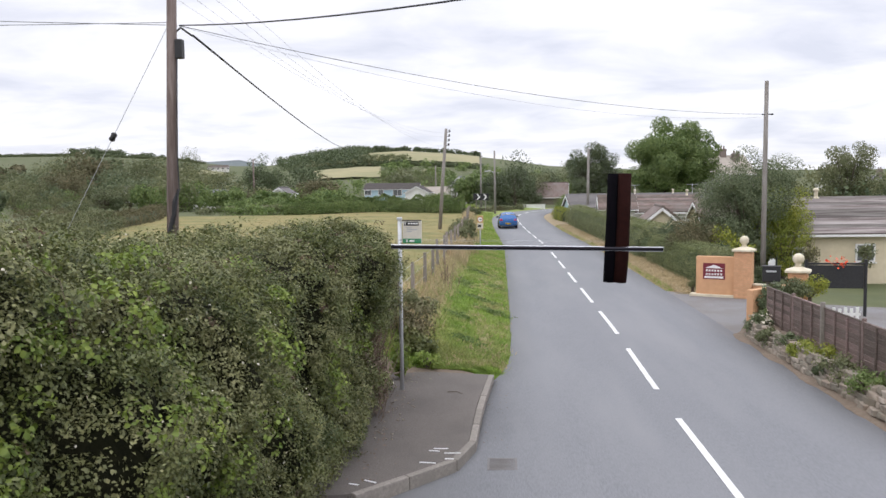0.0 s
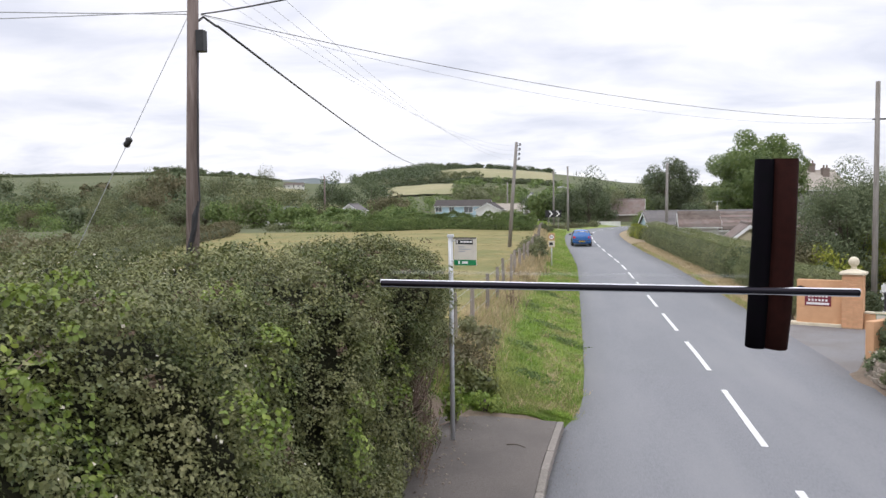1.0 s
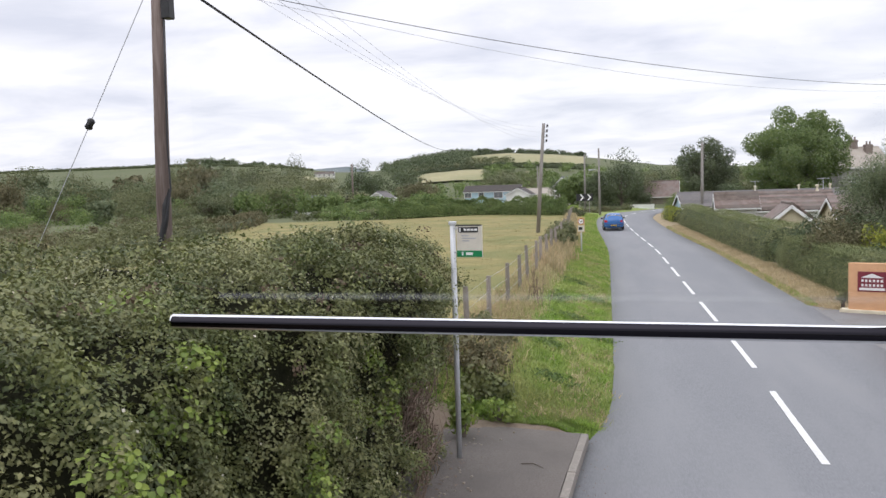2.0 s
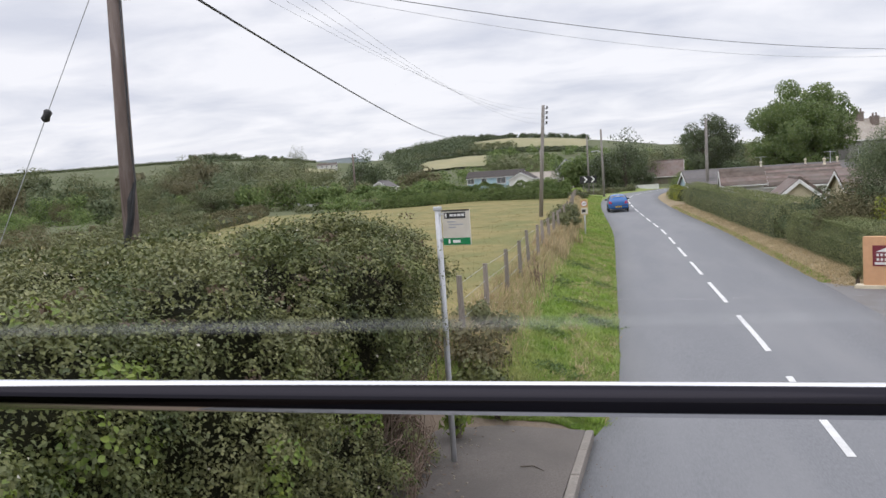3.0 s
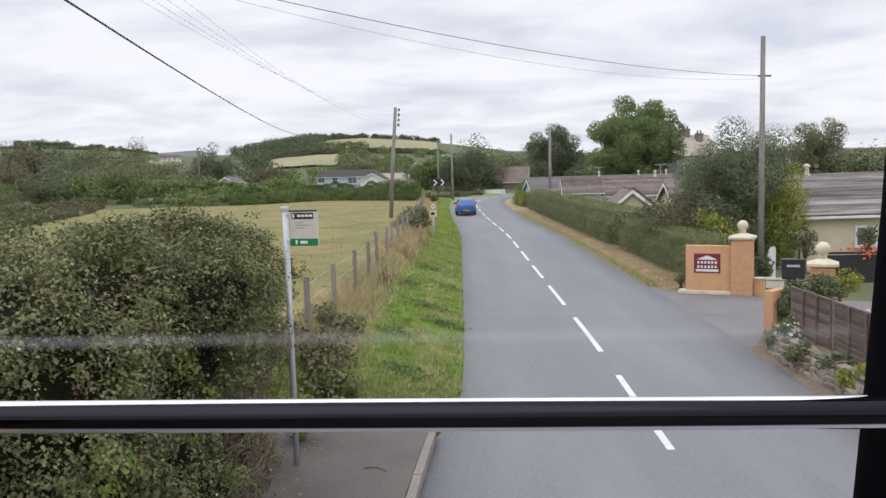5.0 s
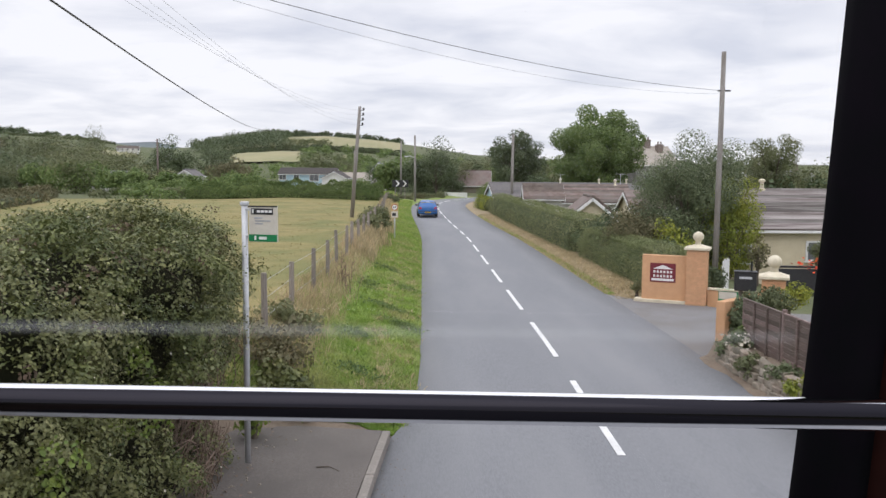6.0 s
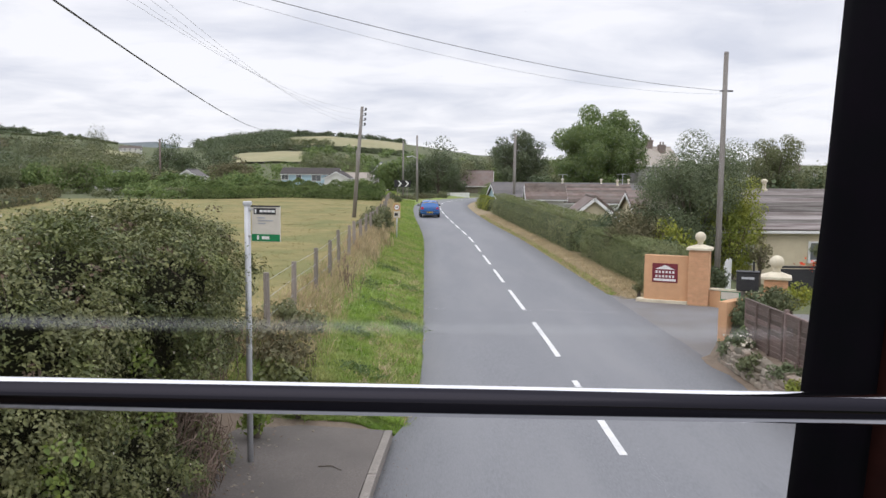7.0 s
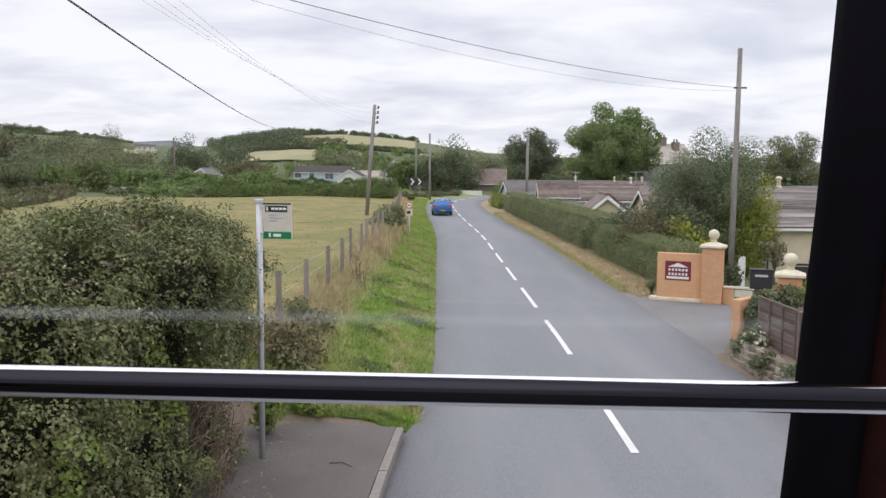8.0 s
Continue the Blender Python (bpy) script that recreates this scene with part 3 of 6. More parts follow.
def shell_points(path, half, height, rng, n, lump, foot=None, lumps=0.6, round_=0.55, top_wave=0.0):
    """Random places and normals on a long hedge: path of (x, y) points, half width, height over the land."""
    P_ = np.array(path, float)
    seg = np.hypot(*(P_[1:] - P_[:-1]).T)
    cum = np.concatenate([[0], np.cumsum(seg)])
    s = rng.uniform(0, cum[-1], n)
    x, y = np.interp(s, cum, P_[:, 0]), np.interp(s, cum, P_[:, 1])
    i = np.clip(np.searchsorted(cum, s) - 1, 0, len(seg) - 1)
    d = (P_[i + 1] - P_[i]) / seg[i][:, None]
    perp = np.stack([d[:, 1], -d[:, 0]], 1)
    per = 2 * height + 2 * half
    u = rng.uniform(0, per, n)
    side = np.where(u < height, -half, np.where(u < height + 2 * half, u - height - half, half))
    h = np.where(u < height, u, np.where(u < height + 2 * half, height, per - u))
    # round the shoulders
    edge_in = half * round_ * smooth(height * 0.45, height, h)
    side = np.where(np.abs(side) > half - edge_in, np.sign(side) * (half - edge_in + 0.0), side)
    h = h - height * 0.22 * (np.abs(side) / half) ** 2 * (h >= height - 1e-6)
    nrm = np.stack([perp[:, 0] * np.sign(side) * (h < height * 0.95), perp[:, 1] * np.sign(side) * (h < height * 0.95), 0.2 + 1.0 * (h > height * 0.75)], 1)
    nrm /= np.linalg.norm(nrm, axis=1)[:, None] + 1e-9
    px, py = x + perp[:, 0] * side, y + perp[:, 1] * side
    g = land(x, y) if foot is None else np.full(n, foot)
    c = np.stack([px, py, g + h], 1)
    bulge = np.array([lumpy(q, lumps, lump) + lumpy(q, lumps * 3.1, lump * 0.5) for q in c])
    wave = top_wave * np.sin(s * 0.9) * (h / height)
    c = c + nrm * bulge[:, None]
    c[:, 2] += wave
    c[:, 2] = np.maximum(c[:, 2], g + 0.02)
    return c, nrm


def hedge_core(path, half, height, foot=None, squat=1.0):
    bm = bmesh.new()
    rings = []
    for k, (x, y) in enumerate(path):
        end = 0.45 if k in (0, len(path) - 1) else 0.9
        a, b = Vector(path[max(k - 1, 0)]), Vector(path[min(k + 1, len(path) - 1)])
        d = (b - a).normalized()
        p = Vector((d.y, -d.x))
        g = float(land(x, y)) if foot is None else foot
        prof = ((-0.92, -0.1), (-0.9, 0.55), (-0.55, 0.86), (0, 0.92), (0.55, 0.86), (0.9, 0.55), (0.92, -0.1))
        rings.append([bm.verts.new((x + p.x * q * half * end, y + p.y * q * half * end, g + h * height * (squat * (0.4 + 0.6 * end) if h > 0 else 1))) for q, h in prof])
    for a, b in zip(rings, rings[1:]):
        for k in range(6):
            bm.faces.new((a[k], a[k + 1], b[k + 1], b[k]))
    bm.faces.new(rings[0])
    bm.faces.new(rings[-1][::-1])
    bmesh.ops.recalc_face_normals(bm, faces=bm.faces)
    return bm


def resample(path, step):
    P_ = np.array(path, float)
    cum = np.concatenate([[0], np.cumsum(np.hypot(*(P_[1:] - P_[:-1]).T))])
    s = np.linspace(0, cum[-1], max(2, int(cum[-1] / step) + 1))
    return list(zip(np.interp(s, cum, P_[:, 0]).tolist(), np.interp(s, cum, P_[:, 1]).tolist()))


def leafy_hedge(name, path, half, height, leaf, n, material, core, label, seed, lump=0.15, foot=None, top_wave=0.0, round_=0.55, lumps=0.6, core_k=1.0):
    rng = np.random.default_rng(seed)
    ob = thing(name, pose(path[0][0], path[0][1], 0), label, "hedge", kind="stuff")
    inv = ob.matrix_world.inverted()
    path = resample(path, 1.0)
    # solid dark hull that stands for the shaded inside of the hedge
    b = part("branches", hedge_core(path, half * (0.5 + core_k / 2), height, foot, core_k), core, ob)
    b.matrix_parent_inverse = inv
    c, nrm = shell_points(path, half, height, rng, n, lump, foot, lumps, round_, top_wave)
    c = c + nrm * rng.uniform(-0.18, 0.10, n)[:, None] * min(1, half)
    # close the two ends with leaves
    for e, f in ((path[0], path[1]), (path[-1], path[-2])):
        m = max(60, n // 45)
        d = Vector((e[0] - f[0], e[1] - f[1])).normalized()
        q, h = rng.uniform(-0.9, 0.9, m), rng.uniform(0, 1, m)
        h = h * (1 - 0.25 * q ** 2)
        g = float(land(*e)) if foot is None else foot
        ec = np.stack([e[0] + d.y * q * half + d.x * rng.uniform(-0.25, 0.12, m), e[1] - d.x * q * half + d.y * rng.uniform(-0.25, 0.12, m), g + h * height], 1)
        c, nrm = np.concatenate([c, ec]), np.concatenate([nrm, np.tile(np.array([[d.x, d.y, 0.3]]), (m, 1))])
    o = new("leaves", leaf_mesh("leaves", c, nrm, leaf, material, rng))
    o.parent, o.matrix_parent_inverse = ob, inv
    return ob


# ---- trees ----
def tree(x, y, height, width, leaf_mat, label, seed, leaf=0.30, n=3200, name="tree", trunk=0.35, airy=0.0, z=None, group="", category="tree", clumps=1.0):
    """A tapered trunk, limbs, and a crown of leaf clumps with gaps."""
    rng = np.random.default_rng(seed)
    g = float(land(x, y)) if z is None else z
    ob = thing(name, pose(x, y, g), label, category, group)
    crown_h = height * (1 - trunk)
    cz, rx, rz = height * trunk + crown_h * 0.48, width / 2, crown_h * 0.52
    k = max(10, int(26 * clumps))
    blobs = []
    for i in range(k):
        v = rng.normal(0, 1, 3)
        v /= np.linalg.norm(v)
        if clumps > 1:
            c_ = 1 - 2 * (i + 0.5) / k
            v = v * 0.28 + np.array([math.cos(2.4 * i) * math.sqrt(1 - c_ * c_), math.sin(2.4 * i) * math.sqrt(1 - c_ * c_), c_])
            v /= np.linalg.norm(v)
        q = rng.uniform(0.30 + 0.25 * (clumps > 1 and i % 3 > 0), 0.82 + 0.06 * (clumps > 1)) if i > 4 else rng.uniform(0, 0.3)
        r = rng.uniform(0.26, 0.44) * (1 - 0.35 * airy) * clumps ** -0.3
        blobs.append((np.array([v[0] * rx * q, v[1] * rx * q, cz + v[2] * rz * q]), r * (rx + rz) / 2))
    bm = bmesh.new()
    t0 = max(0.06, height * 0.022)
    top = cz + rz * 0.3
    tube([(0, 0, -0.3), (0.02 * height * rng.normal() * 0.4, 0, height * trunk * 0.6), (0.01 * height * rng.normal(), 0.01 * height * rng.normal(), height * trunk + crown_h * 0.2), (0, 0, top)], [t0 * 1.3, t0, t0 * 0.75, t0 * 0.25], 8, bm)
    for c, r in blobs[4::2]:
        s0 = Vector((0, 0, height * trunk * rng.uniform(0.8, 1.25)))
        e = Vector(c)
        mid = s0.lerp(e, 0.5) + Vector((0, 0, 0.12 * (e - s0).length))
        tube([s0, mid, e], [t0 * 0.45, t0 * 0.28, t0 * 0.1], 5, bm, False)
    part("trunk", bm, "bark", ob, shade=True)
    cs, ns = [], []
    vol = np.array([r ** 2 for _, r in blobs])
    for (c, r), m in zip(blobs, (n * vol / vol.sum()).astype(int)):
        v = rng.normal(0, 1, (m, 3))
        v /= np.linalg.norm(v, axis=1)[:, None]
        v[:, 2] *= 0.85
        p = c + v * (r * rng.uniform(0.55, 1.08, m) ** 0.7)[:, None]
        cs.append(p)
        ns.append(v)
    cs, ns = np.concatenate(cs), np.concatenate(ns)
    ok = cs[:, 2] > 0.05
    o = new("crown", leaf_mesh("crown", cs[ok], ns[ok], leaf, leaf_mat, rng, slim=0.8, jitter=0.28))
    o.parent = ob
    return ob


# ---- poles and wires ----
def sagging(a, b, sag, n=24):
    a, b = Vector(a), Vector(b)
    return [a.lerp(b, k / n) - Vector((0, 0, 4 * sag * (k / n) * (1 - k / n))) for k in range(n + 1)]


def cable(a, b, sag, radius, material, label):
    return tagged(part("overhead_cable", tube(sagging(a, b, sag), radius, 6), material, shade=True), label, "cable", kind="structure")


def pole(x, y, top, radius, material, label, pins=0, lean=(0, 0), box_at=None):
    g = float(land(x, y))
    ob = thing("telegraph_pole", pose(x, y, g), label, "pole", "poles along the road")
    h = top - g
    part("shaft", tube([(0, 0, -0.4), (lean[0] * h / 2, lean[1] * h / 2, h / 2), (lean[0] * h, lean[1] * h, h)], [radius * 1.15, radius, radius * 0.82], 14), material, ob, shade=True)
    for k in range(pins):
        z = h - 0.25 - 0.33 * k
        i = part("insulator", lathe([(0.03, 0), (0.075, 0.03), (0.05, 0.08), (0.075, 0.12), (0.04, 0.17)], 10, at=(lean[0] * z + radius + 0.14, 0, z)), "black", ob)
        part("pin", tube([(lean[0] * z, 0, z), (lean[0] * z + radius + 0.15, 0, z)], 0.02, 6), "black", i)
    return ob


# ---- the bramble hedge beside the pavement ----
BANK = [(0.08, 0.0), (0.04, 1.0), (-0.08, 1.95), (-0.14, 2.5), (0.0, 2.92), (0.38, 3.1), (2.0, 3.08), (3.2, 2.84), (5.0, 2.65), (9.5, 2.6)]
SLOPE = [(0.05, 0.0), (0.05, 1.0), (0.10, 1.8), (0.30, 2.4), (0.62, 2.70), (1.18, 2.95), (1.8, 3.12), (2.6, 3.16), (4.4, 2.95), (9.5, 2.65)]
FOOT = [(-3.5, -6.5), (-3.1, -2.0), (-2.7, 1.5), (-2.4, 4.5), (-2.28, 6.5), (-2.25, 8.0), (-2.24, 9.6)] + [(-2.64 + 0.42 * math.cos(a), 10.1 + 0.42 * math.sin(a)) for a in np.linspace(0.15, 1.57, 5)] + [(-5.0, 10.25), (-8.0, 9.8), (-12.0, 9.6)]
FOOT = resample(FOOT, 0.4)


def bramble_surface(s, v):
    """Places and outward normals: s along the foot (0 to 1), v along the bank's profile in metres."""
    F, B = np.array(FOOT), np.array(BANK)
    cum = np.concatenate([[0], np.cumsum(np.hypot(*(F[1:] - F[:-1]).T))])
    t = s * cum[-1]
    x, y = np.interp(t, cum, F[:, 0]), np.interp(t, cum, F[:, 1])
    d = np.stack([np.interp(t + 0.2, cum, F[:, 0]) - np.interp(t - 0.2, cum, F[:, 0]), np.interp(t + 0.2, cum, F[:, 1]) - np.interp(t - 0.2, cum, F[:, 1])], 1)
    d /= np.linalg.norm(d, axis=1)[:, None] + 1e-9
    inward = np.stack([-d[:, 1], d[:, 0]], 1)
    arc = np.concatenate([[0], np.cumsum(np.hypot(*(B[1:] - B[:-1]).T))])
    G = np.array(SLOPE)
    arc2 = np.concatenate([[0], np.cumsum(np.hypot(*(G[1:] - G[:-1]).T))])
    near = smooth(7.2, 4.8, y)

    def blend(v, col):
        return np.interp(v, arc, B[:, col]) * (1 - near) + np.interp(v, arc2, G[:, col]) * near

    inset, z = blend(v, 0), blend(v, 1)
    i2, z2 = blend(v + 0.1, 0), blend(v + 0.1, 1)
    # round the corner the hedge is only a few feet deep
    deep = np.where(inward[:, 1] < -0.35, 1.4, 20.0)
    inset, i2 = np.minimum(inset, deep), np.minimum(i2, deep + 0.1)
    slope = np.stack([i2 - inset, z2 - z], 1)
    slope /= np.linalg.norm(slope, axis=1)[:, None] + 1e-9
    p = np.stack([x + inward[:, 0] * inset, y + inward[:, 1] * inset, z + 0.08], 1)
    nrm = np.stack([-inward[:, 0] * slope[:, 1], -inward[:, 1] * slope[:, 1], slope[:, 0]], 1)
    bulge = np.array([0.50 * noise.noise(Vector(q) * 0.75) + 0.22 * noise.noise(Vector(q) * 4.1 + Vector((1, 7, 3))) + 0.42 * noise.noise(Vector(q) * 1.9 + Vector((9, 2, 5))) - 0.05 for q in p])
    bulge *= smooth(0.0, 0.9, z) * (1 - 0.45 * np.abs(nrm[:, 2]))
    p[:, 2] *= 1 + 0.08 * smooth(4.5, 1.5, p[:, 1]) + 0.17 * smooth(1.5, -0.3, p[:, 1])
    return p + nrm * bulge[:, None], nrm


rng = np.random.default_rng(21)
bramble = thing("bramble_hedge", pose(-2.3, 5, 0.1), "overgrown bramble hedge in leaf behind the bus stop pavement", "hedge", kind="stuff")
inv = bramble.matrix_world.inverted()


def under(ob, top, m):
    ob.parent, ob.matrix_parent_inverse = top, m
    return ob


# inner hull behind the leaves, painted near black for the shade in the gaps
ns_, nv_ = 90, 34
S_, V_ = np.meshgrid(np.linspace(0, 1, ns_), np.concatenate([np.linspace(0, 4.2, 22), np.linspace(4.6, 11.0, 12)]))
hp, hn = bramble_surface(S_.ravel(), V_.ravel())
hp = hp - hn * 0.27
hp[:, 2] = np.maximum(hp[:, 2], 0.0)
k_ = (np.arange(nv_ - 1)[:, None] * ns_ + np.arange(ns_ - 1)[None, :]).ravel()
under(new("thicket", raw_mesh("thicket", hp, np.stack([k_, k_ + 1, k_ + ns_ + 1, k_ + ns_], 1), ["bramble_gap_shade"], None, True)), bramble, inv)


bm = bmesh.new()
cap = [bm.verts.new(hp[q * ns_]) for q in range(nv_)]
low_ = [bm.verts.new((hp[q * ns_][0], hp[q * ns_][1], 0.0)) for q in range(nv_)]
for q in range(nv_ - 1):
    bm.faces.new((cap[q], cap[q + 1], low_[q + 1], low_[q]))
under(part("cut_end", bm, "bramble_gap_shade"), bramble, inv)


def thinned(p, gap):
    """Indices of places that keep about that gap between them."""
    taken, keep = set(), []
    for k, c in enumerate(np.floor(p / gap).astype(int).tolist()):
        c = tuple(c)
        if c not in taken:
            taken.add(c)
            keep.append(k)
    return np.array(keep, int)


def sprays(p, nr, radius, each, flat=0.62):
    """Domes of leaves: every place becomes a mound of shoots that lies over the gap below it."""
    m = len(p)
    rad = radius * rng.uniform(0.65, 1.45, m)
    axis = nr * 0.7 + np.array([0, 0, 0.6]) + rng.normal(0, 0.28, (m, 3))
    axis /= np.linalg.norm(axis, axis=1)[:, None]
    p, axis, rad = np.repeat(p, each, 0), np.repeat(axis, each, 0), np.repeat(rad, each)
    v = rng.normal(0, 1, p.shape)
    v /= np.linalg.norm(v, axis=1)[:, None]
    up = (v * axis).sum(1)[:, None]
    v = np.where(up < -0.15, v - 2 * up * axis, v)
    up = (v * axis).sum(1)[:, None]
    reach = (rad * rng.uniform(0.35, 1.12, len(rad)) ** 0.6)[:, None]
    c = p + (v - axis * up * (1 - flat)) * reach
    c[:, 2] = np.maximum(c[:, 2] - 0.22 * np.repeat(rng.uniform(0, 1, m), each) * (1 - up[:, 0]) * rad, 0.1)
    return c, v * 0.9 + axis * 0.25 + np.array([0, 0, 0.1])


def bare_end(p):
    """The shady stretch at the pavement, where only stems show."""
    return (p[:, 1] > 7.6) & (p[:, 0] > -2.7) & (p[:, 2] < 1.5)


# mounds of bramble shoots; the gaps between them bare the near-black hull
for n, gap, radius, each, a, b, v0, v1, size in ((9000, 0.155, 0.155, 66, 0.14, 0.68, 0.0, 3.9, 0.036), (8000, 0.20, 0.185, 52, 0.12, 0.66, 3.6, 9.0, 0.040), (2600, 0.26, 0.22, 30, 0.66, 1.0, 0.6, 4.8, 0.06)):
    p, nr = bramble_surface(rng.uniform(a, b, n), rng.uniform(v0, v1, n))
    k = thinned(p, gap)
    p, nr = p[k], nr[k]
    hollow = np.array([noise.noise(Vector(q) * 1.5 + Vector((3, 8, 1))) + 0.45 * noise.noise(Vector(q) * 4.3) for q in p])
    keep = (hollow > rng.uniform(-0.56, -0.18, len(p))) & ~(bare_end(p) & (rng.uniform(0, 1, len(p)) < 0.85))
    p, nr, hollow = p[keep], nr[keep], hollow[keep]
    p = p + nr * (0.16 * hollow + rng.normal(-0.05, 0.05, len(p)))[:, None]
    c, nn = sprays(p, nr, radius, each)
    under(new("leaves", leaf_mesh("leaves", c, nn, size, "bramble", rng, slim=0.72, jitter=0.3)), bramble, inv)
# sparse inner leaves, half hidden in the shade
p, nr = bramble_surface(rng.uniform(0.12, 0.68, 15000), rng.uniform(0, 6.0, 15000))
k = ~bare_end(p) | (rng.uniform(0, 1, len(p)) < 0.12)
p, nr = p[k] - nr[k] * rng.uniform(0.10, 0.22, k.sum())[:, None], nr[k]
p[:, 2] = np.maximum(p[:, 2], 0.1)
under(new("inner_leaves", leaf_mesh("inner_leaves", p, nr, 0.036, "bramble", rng, slim=0.72)), bramble, inv)


def canes(n, nodes, s_lo, s_hi, v_lo, v_hi, reach):
    """Arching canes with three leaflets at every node, held flat to the sky."""
    p, nr = bramble_surface(rng.uniform(s_lo, s_hi, n), rng.uniform(v_lo, v_hi, n))
    keep = ~((p[:, 1] > 7.6) & (p[:, 0] > -2.7) & (p[:, 2] < 1.4))
    p, nr = p[keep], nr[keep]
    m = len(p)
    way = rng.normal(0, 1, (m, 3))
    way -= nr * (way * nr).sum(1)[:, None]
    way /= np.linalg.norm(way, axis=1)[:, None]
    way = way + nr * rng.uniform(0.1, 0.75, m)[:, None] + np.array([0, 0, 0.25])
    ln = rng.uniform(0.45, 1.0, m) * reach
    cs, ns = [], []
    for k in range(nodes):
        t = ((k + rng.uniform(0.2, 1.0, m)) / nodes * ln)[:, None]
        at = p - nr * 0.08 + way * t - np.array([0, 0, 0.55]) * t ** 2 / reach
        for _ in range(3):
            cs.append(at + rng.normal(0, 0.026, (m, 3)))
            ns.append(nr * 0.45 + np.array([0, 0, 0.75]))
    cs, ns = np.concatenate(cs), np.concatenate(ns)
    cs[:, 2] = np.maximum(cs[:, 2], 0.14)
    return cs, ns


for n, nodes, a, b, v0, v1, reach in ((900, 6, 0.12, 0.66, 0.2, 4.2, 0.42), (700, 6, 0.10, 0.64, 3.4, 9.0, 0.5), (420, 8, 0.12, 0.64, 2.0, 5.0, 0.8)):
    p, nr = canes(n, nodes, a, b, v0, v1, reach)
    under(new("cane_leaves", leaf_mesh("cane_leaves", p, nr, 0.038, "bramble", rng, slim=0.74, fine=True, jitter=0.3)), bramble, inv)
# bright climbers trailing over it, and reddish sprays grown through
CLIMB = [(0.17, 1.9), (0.19, 1.0), (0.19, 2.4), (0.21, 1.5), (0.22, 3.0), (0.23, 1.1), (0.24, 1.9), (0.255, 2.6), (0.27, 1.5), (0.285, 2.9), (0.21, 3.6), (0.30, 2.1), (0.32, 1.3), (0.33, 3.3), (0.36, 2.0), (0.40, 2.6), (0.45, 1.3), (0.52, 1.6), (0.25, 4.4), (0.29, 5.0)]
REDS = [(0.38, 1.8), (0.48, 2.2), (0.53, 3.0), (0.60, 2.9), (0.42, 3.2), (0.36, 3.9), (0.20, 2.6), (0.55, 3.6), (0.30, 3.4), (0.34, 2.6), (0.45, 2.7), (0.50, 3.2), (0.24, 2.4), (0.40, 3.8), (0.58, 2.4)]
for name, mat_, count, size, each, rad_, spots in (("climbing_leaves", "bindweed", 9, 0.045, 40, 0.15, CLIMB), ("reddish_leaves", "red_leaf", 3, 0.034, 20, 0.10, REDS)):
    cs, nn = [], []
    for s0, v0 in spots:
        p, nr = bramble_surface(np.clip(s0 + rng.normal(0, 0.008, count), 0, 1), np.clip(v0 + rng.normal(0, 0.30, count), 0.05, 9))
        c, q = sprays(p + nr * 0.09, nr, rad_, each)
        cs.append(c)
        nn.append(q)
    under(new(name, leaf_mesh(name, np.concatenate(cs), np.concatenate(nn), size, mat_, rng, slim=0.85, fine=True, jitter=0.4)), bramble, inv)
# faded flower heads and pale seed heads
p, nr = bramble_surface(rng.uniform(0.05, 0.66, 700), rng.uniform(0.4, 8.0, 700))
p = p + nr * rng.uniform(0.08, 0.2, 700)[:, None]
under(new("flower_heads", leaf_mesh("flower_heads", p, nr, 0.024, "petal", rng, slim=1.0)), bramble, inv)
# bare stems, thick at the shady end of the hedge, thin and arching on top
bm = bmesh.new()
for k in range(440):
    low = k < 400
    s0 = rng.uniform(0.55, 0.625) if low else rng.uniform(0.1, 0.6)
    p, nr = bramble_surface(np.array([s0]), np.array([rng.uniform(0.1, 1.8) if low else rng.uniform(2.4, 6.0)]))
    a, nv = Vector(p[0]) + Vector(nr[0]) * rng.uniform(-0.06, 0.08), Vector(nr[0])
    d = Vector(rng.normal(0, 1, 3))
    d = (d - nv * d.dot(nv)).normalized()
    ln, w = rng.uniform(0.3, 0.75), (1.0 if low else 0.45)
    tube([a, a + d * ln * 0.5 + nv * rng.uniform(0.0, 0.10), a + d * ln - nv * 0.05 + Vector((0, 0, -0.12))], [0.008 * w, 0.006 * w, 0.003 * w], 4, bm, False)
under(part("bare_stems", bm, "dead_stem"), bramble, inv)

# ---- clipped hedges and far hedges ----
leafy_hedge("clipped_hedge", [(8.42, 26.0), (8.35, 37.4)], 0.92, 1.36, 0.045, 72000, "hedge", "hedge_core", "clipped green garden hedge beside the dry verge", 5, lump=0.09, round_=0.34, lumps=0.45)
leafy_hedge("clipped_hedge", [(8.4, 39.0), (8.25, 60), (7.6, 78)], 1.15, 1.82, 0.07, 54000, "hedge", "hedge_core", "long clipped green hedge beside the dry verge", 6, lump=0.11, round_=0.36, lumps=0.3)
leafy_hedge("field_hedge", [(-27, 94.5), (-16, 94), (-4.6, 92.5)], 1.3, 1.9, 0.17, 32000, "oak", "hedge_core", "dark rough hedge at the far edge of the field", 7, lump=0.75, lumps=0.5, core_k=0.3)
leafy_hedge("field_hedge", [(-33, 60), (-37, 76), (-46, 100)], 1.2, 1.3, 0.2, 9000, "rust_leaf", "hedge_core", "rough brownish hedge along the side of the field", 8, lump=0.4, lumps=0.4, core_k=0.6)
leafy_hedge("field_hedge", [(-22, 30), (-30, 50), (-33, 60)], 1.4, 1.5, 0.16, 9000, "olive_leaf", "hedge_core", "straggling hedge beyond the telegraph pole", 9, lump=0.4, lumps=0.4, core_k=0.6)
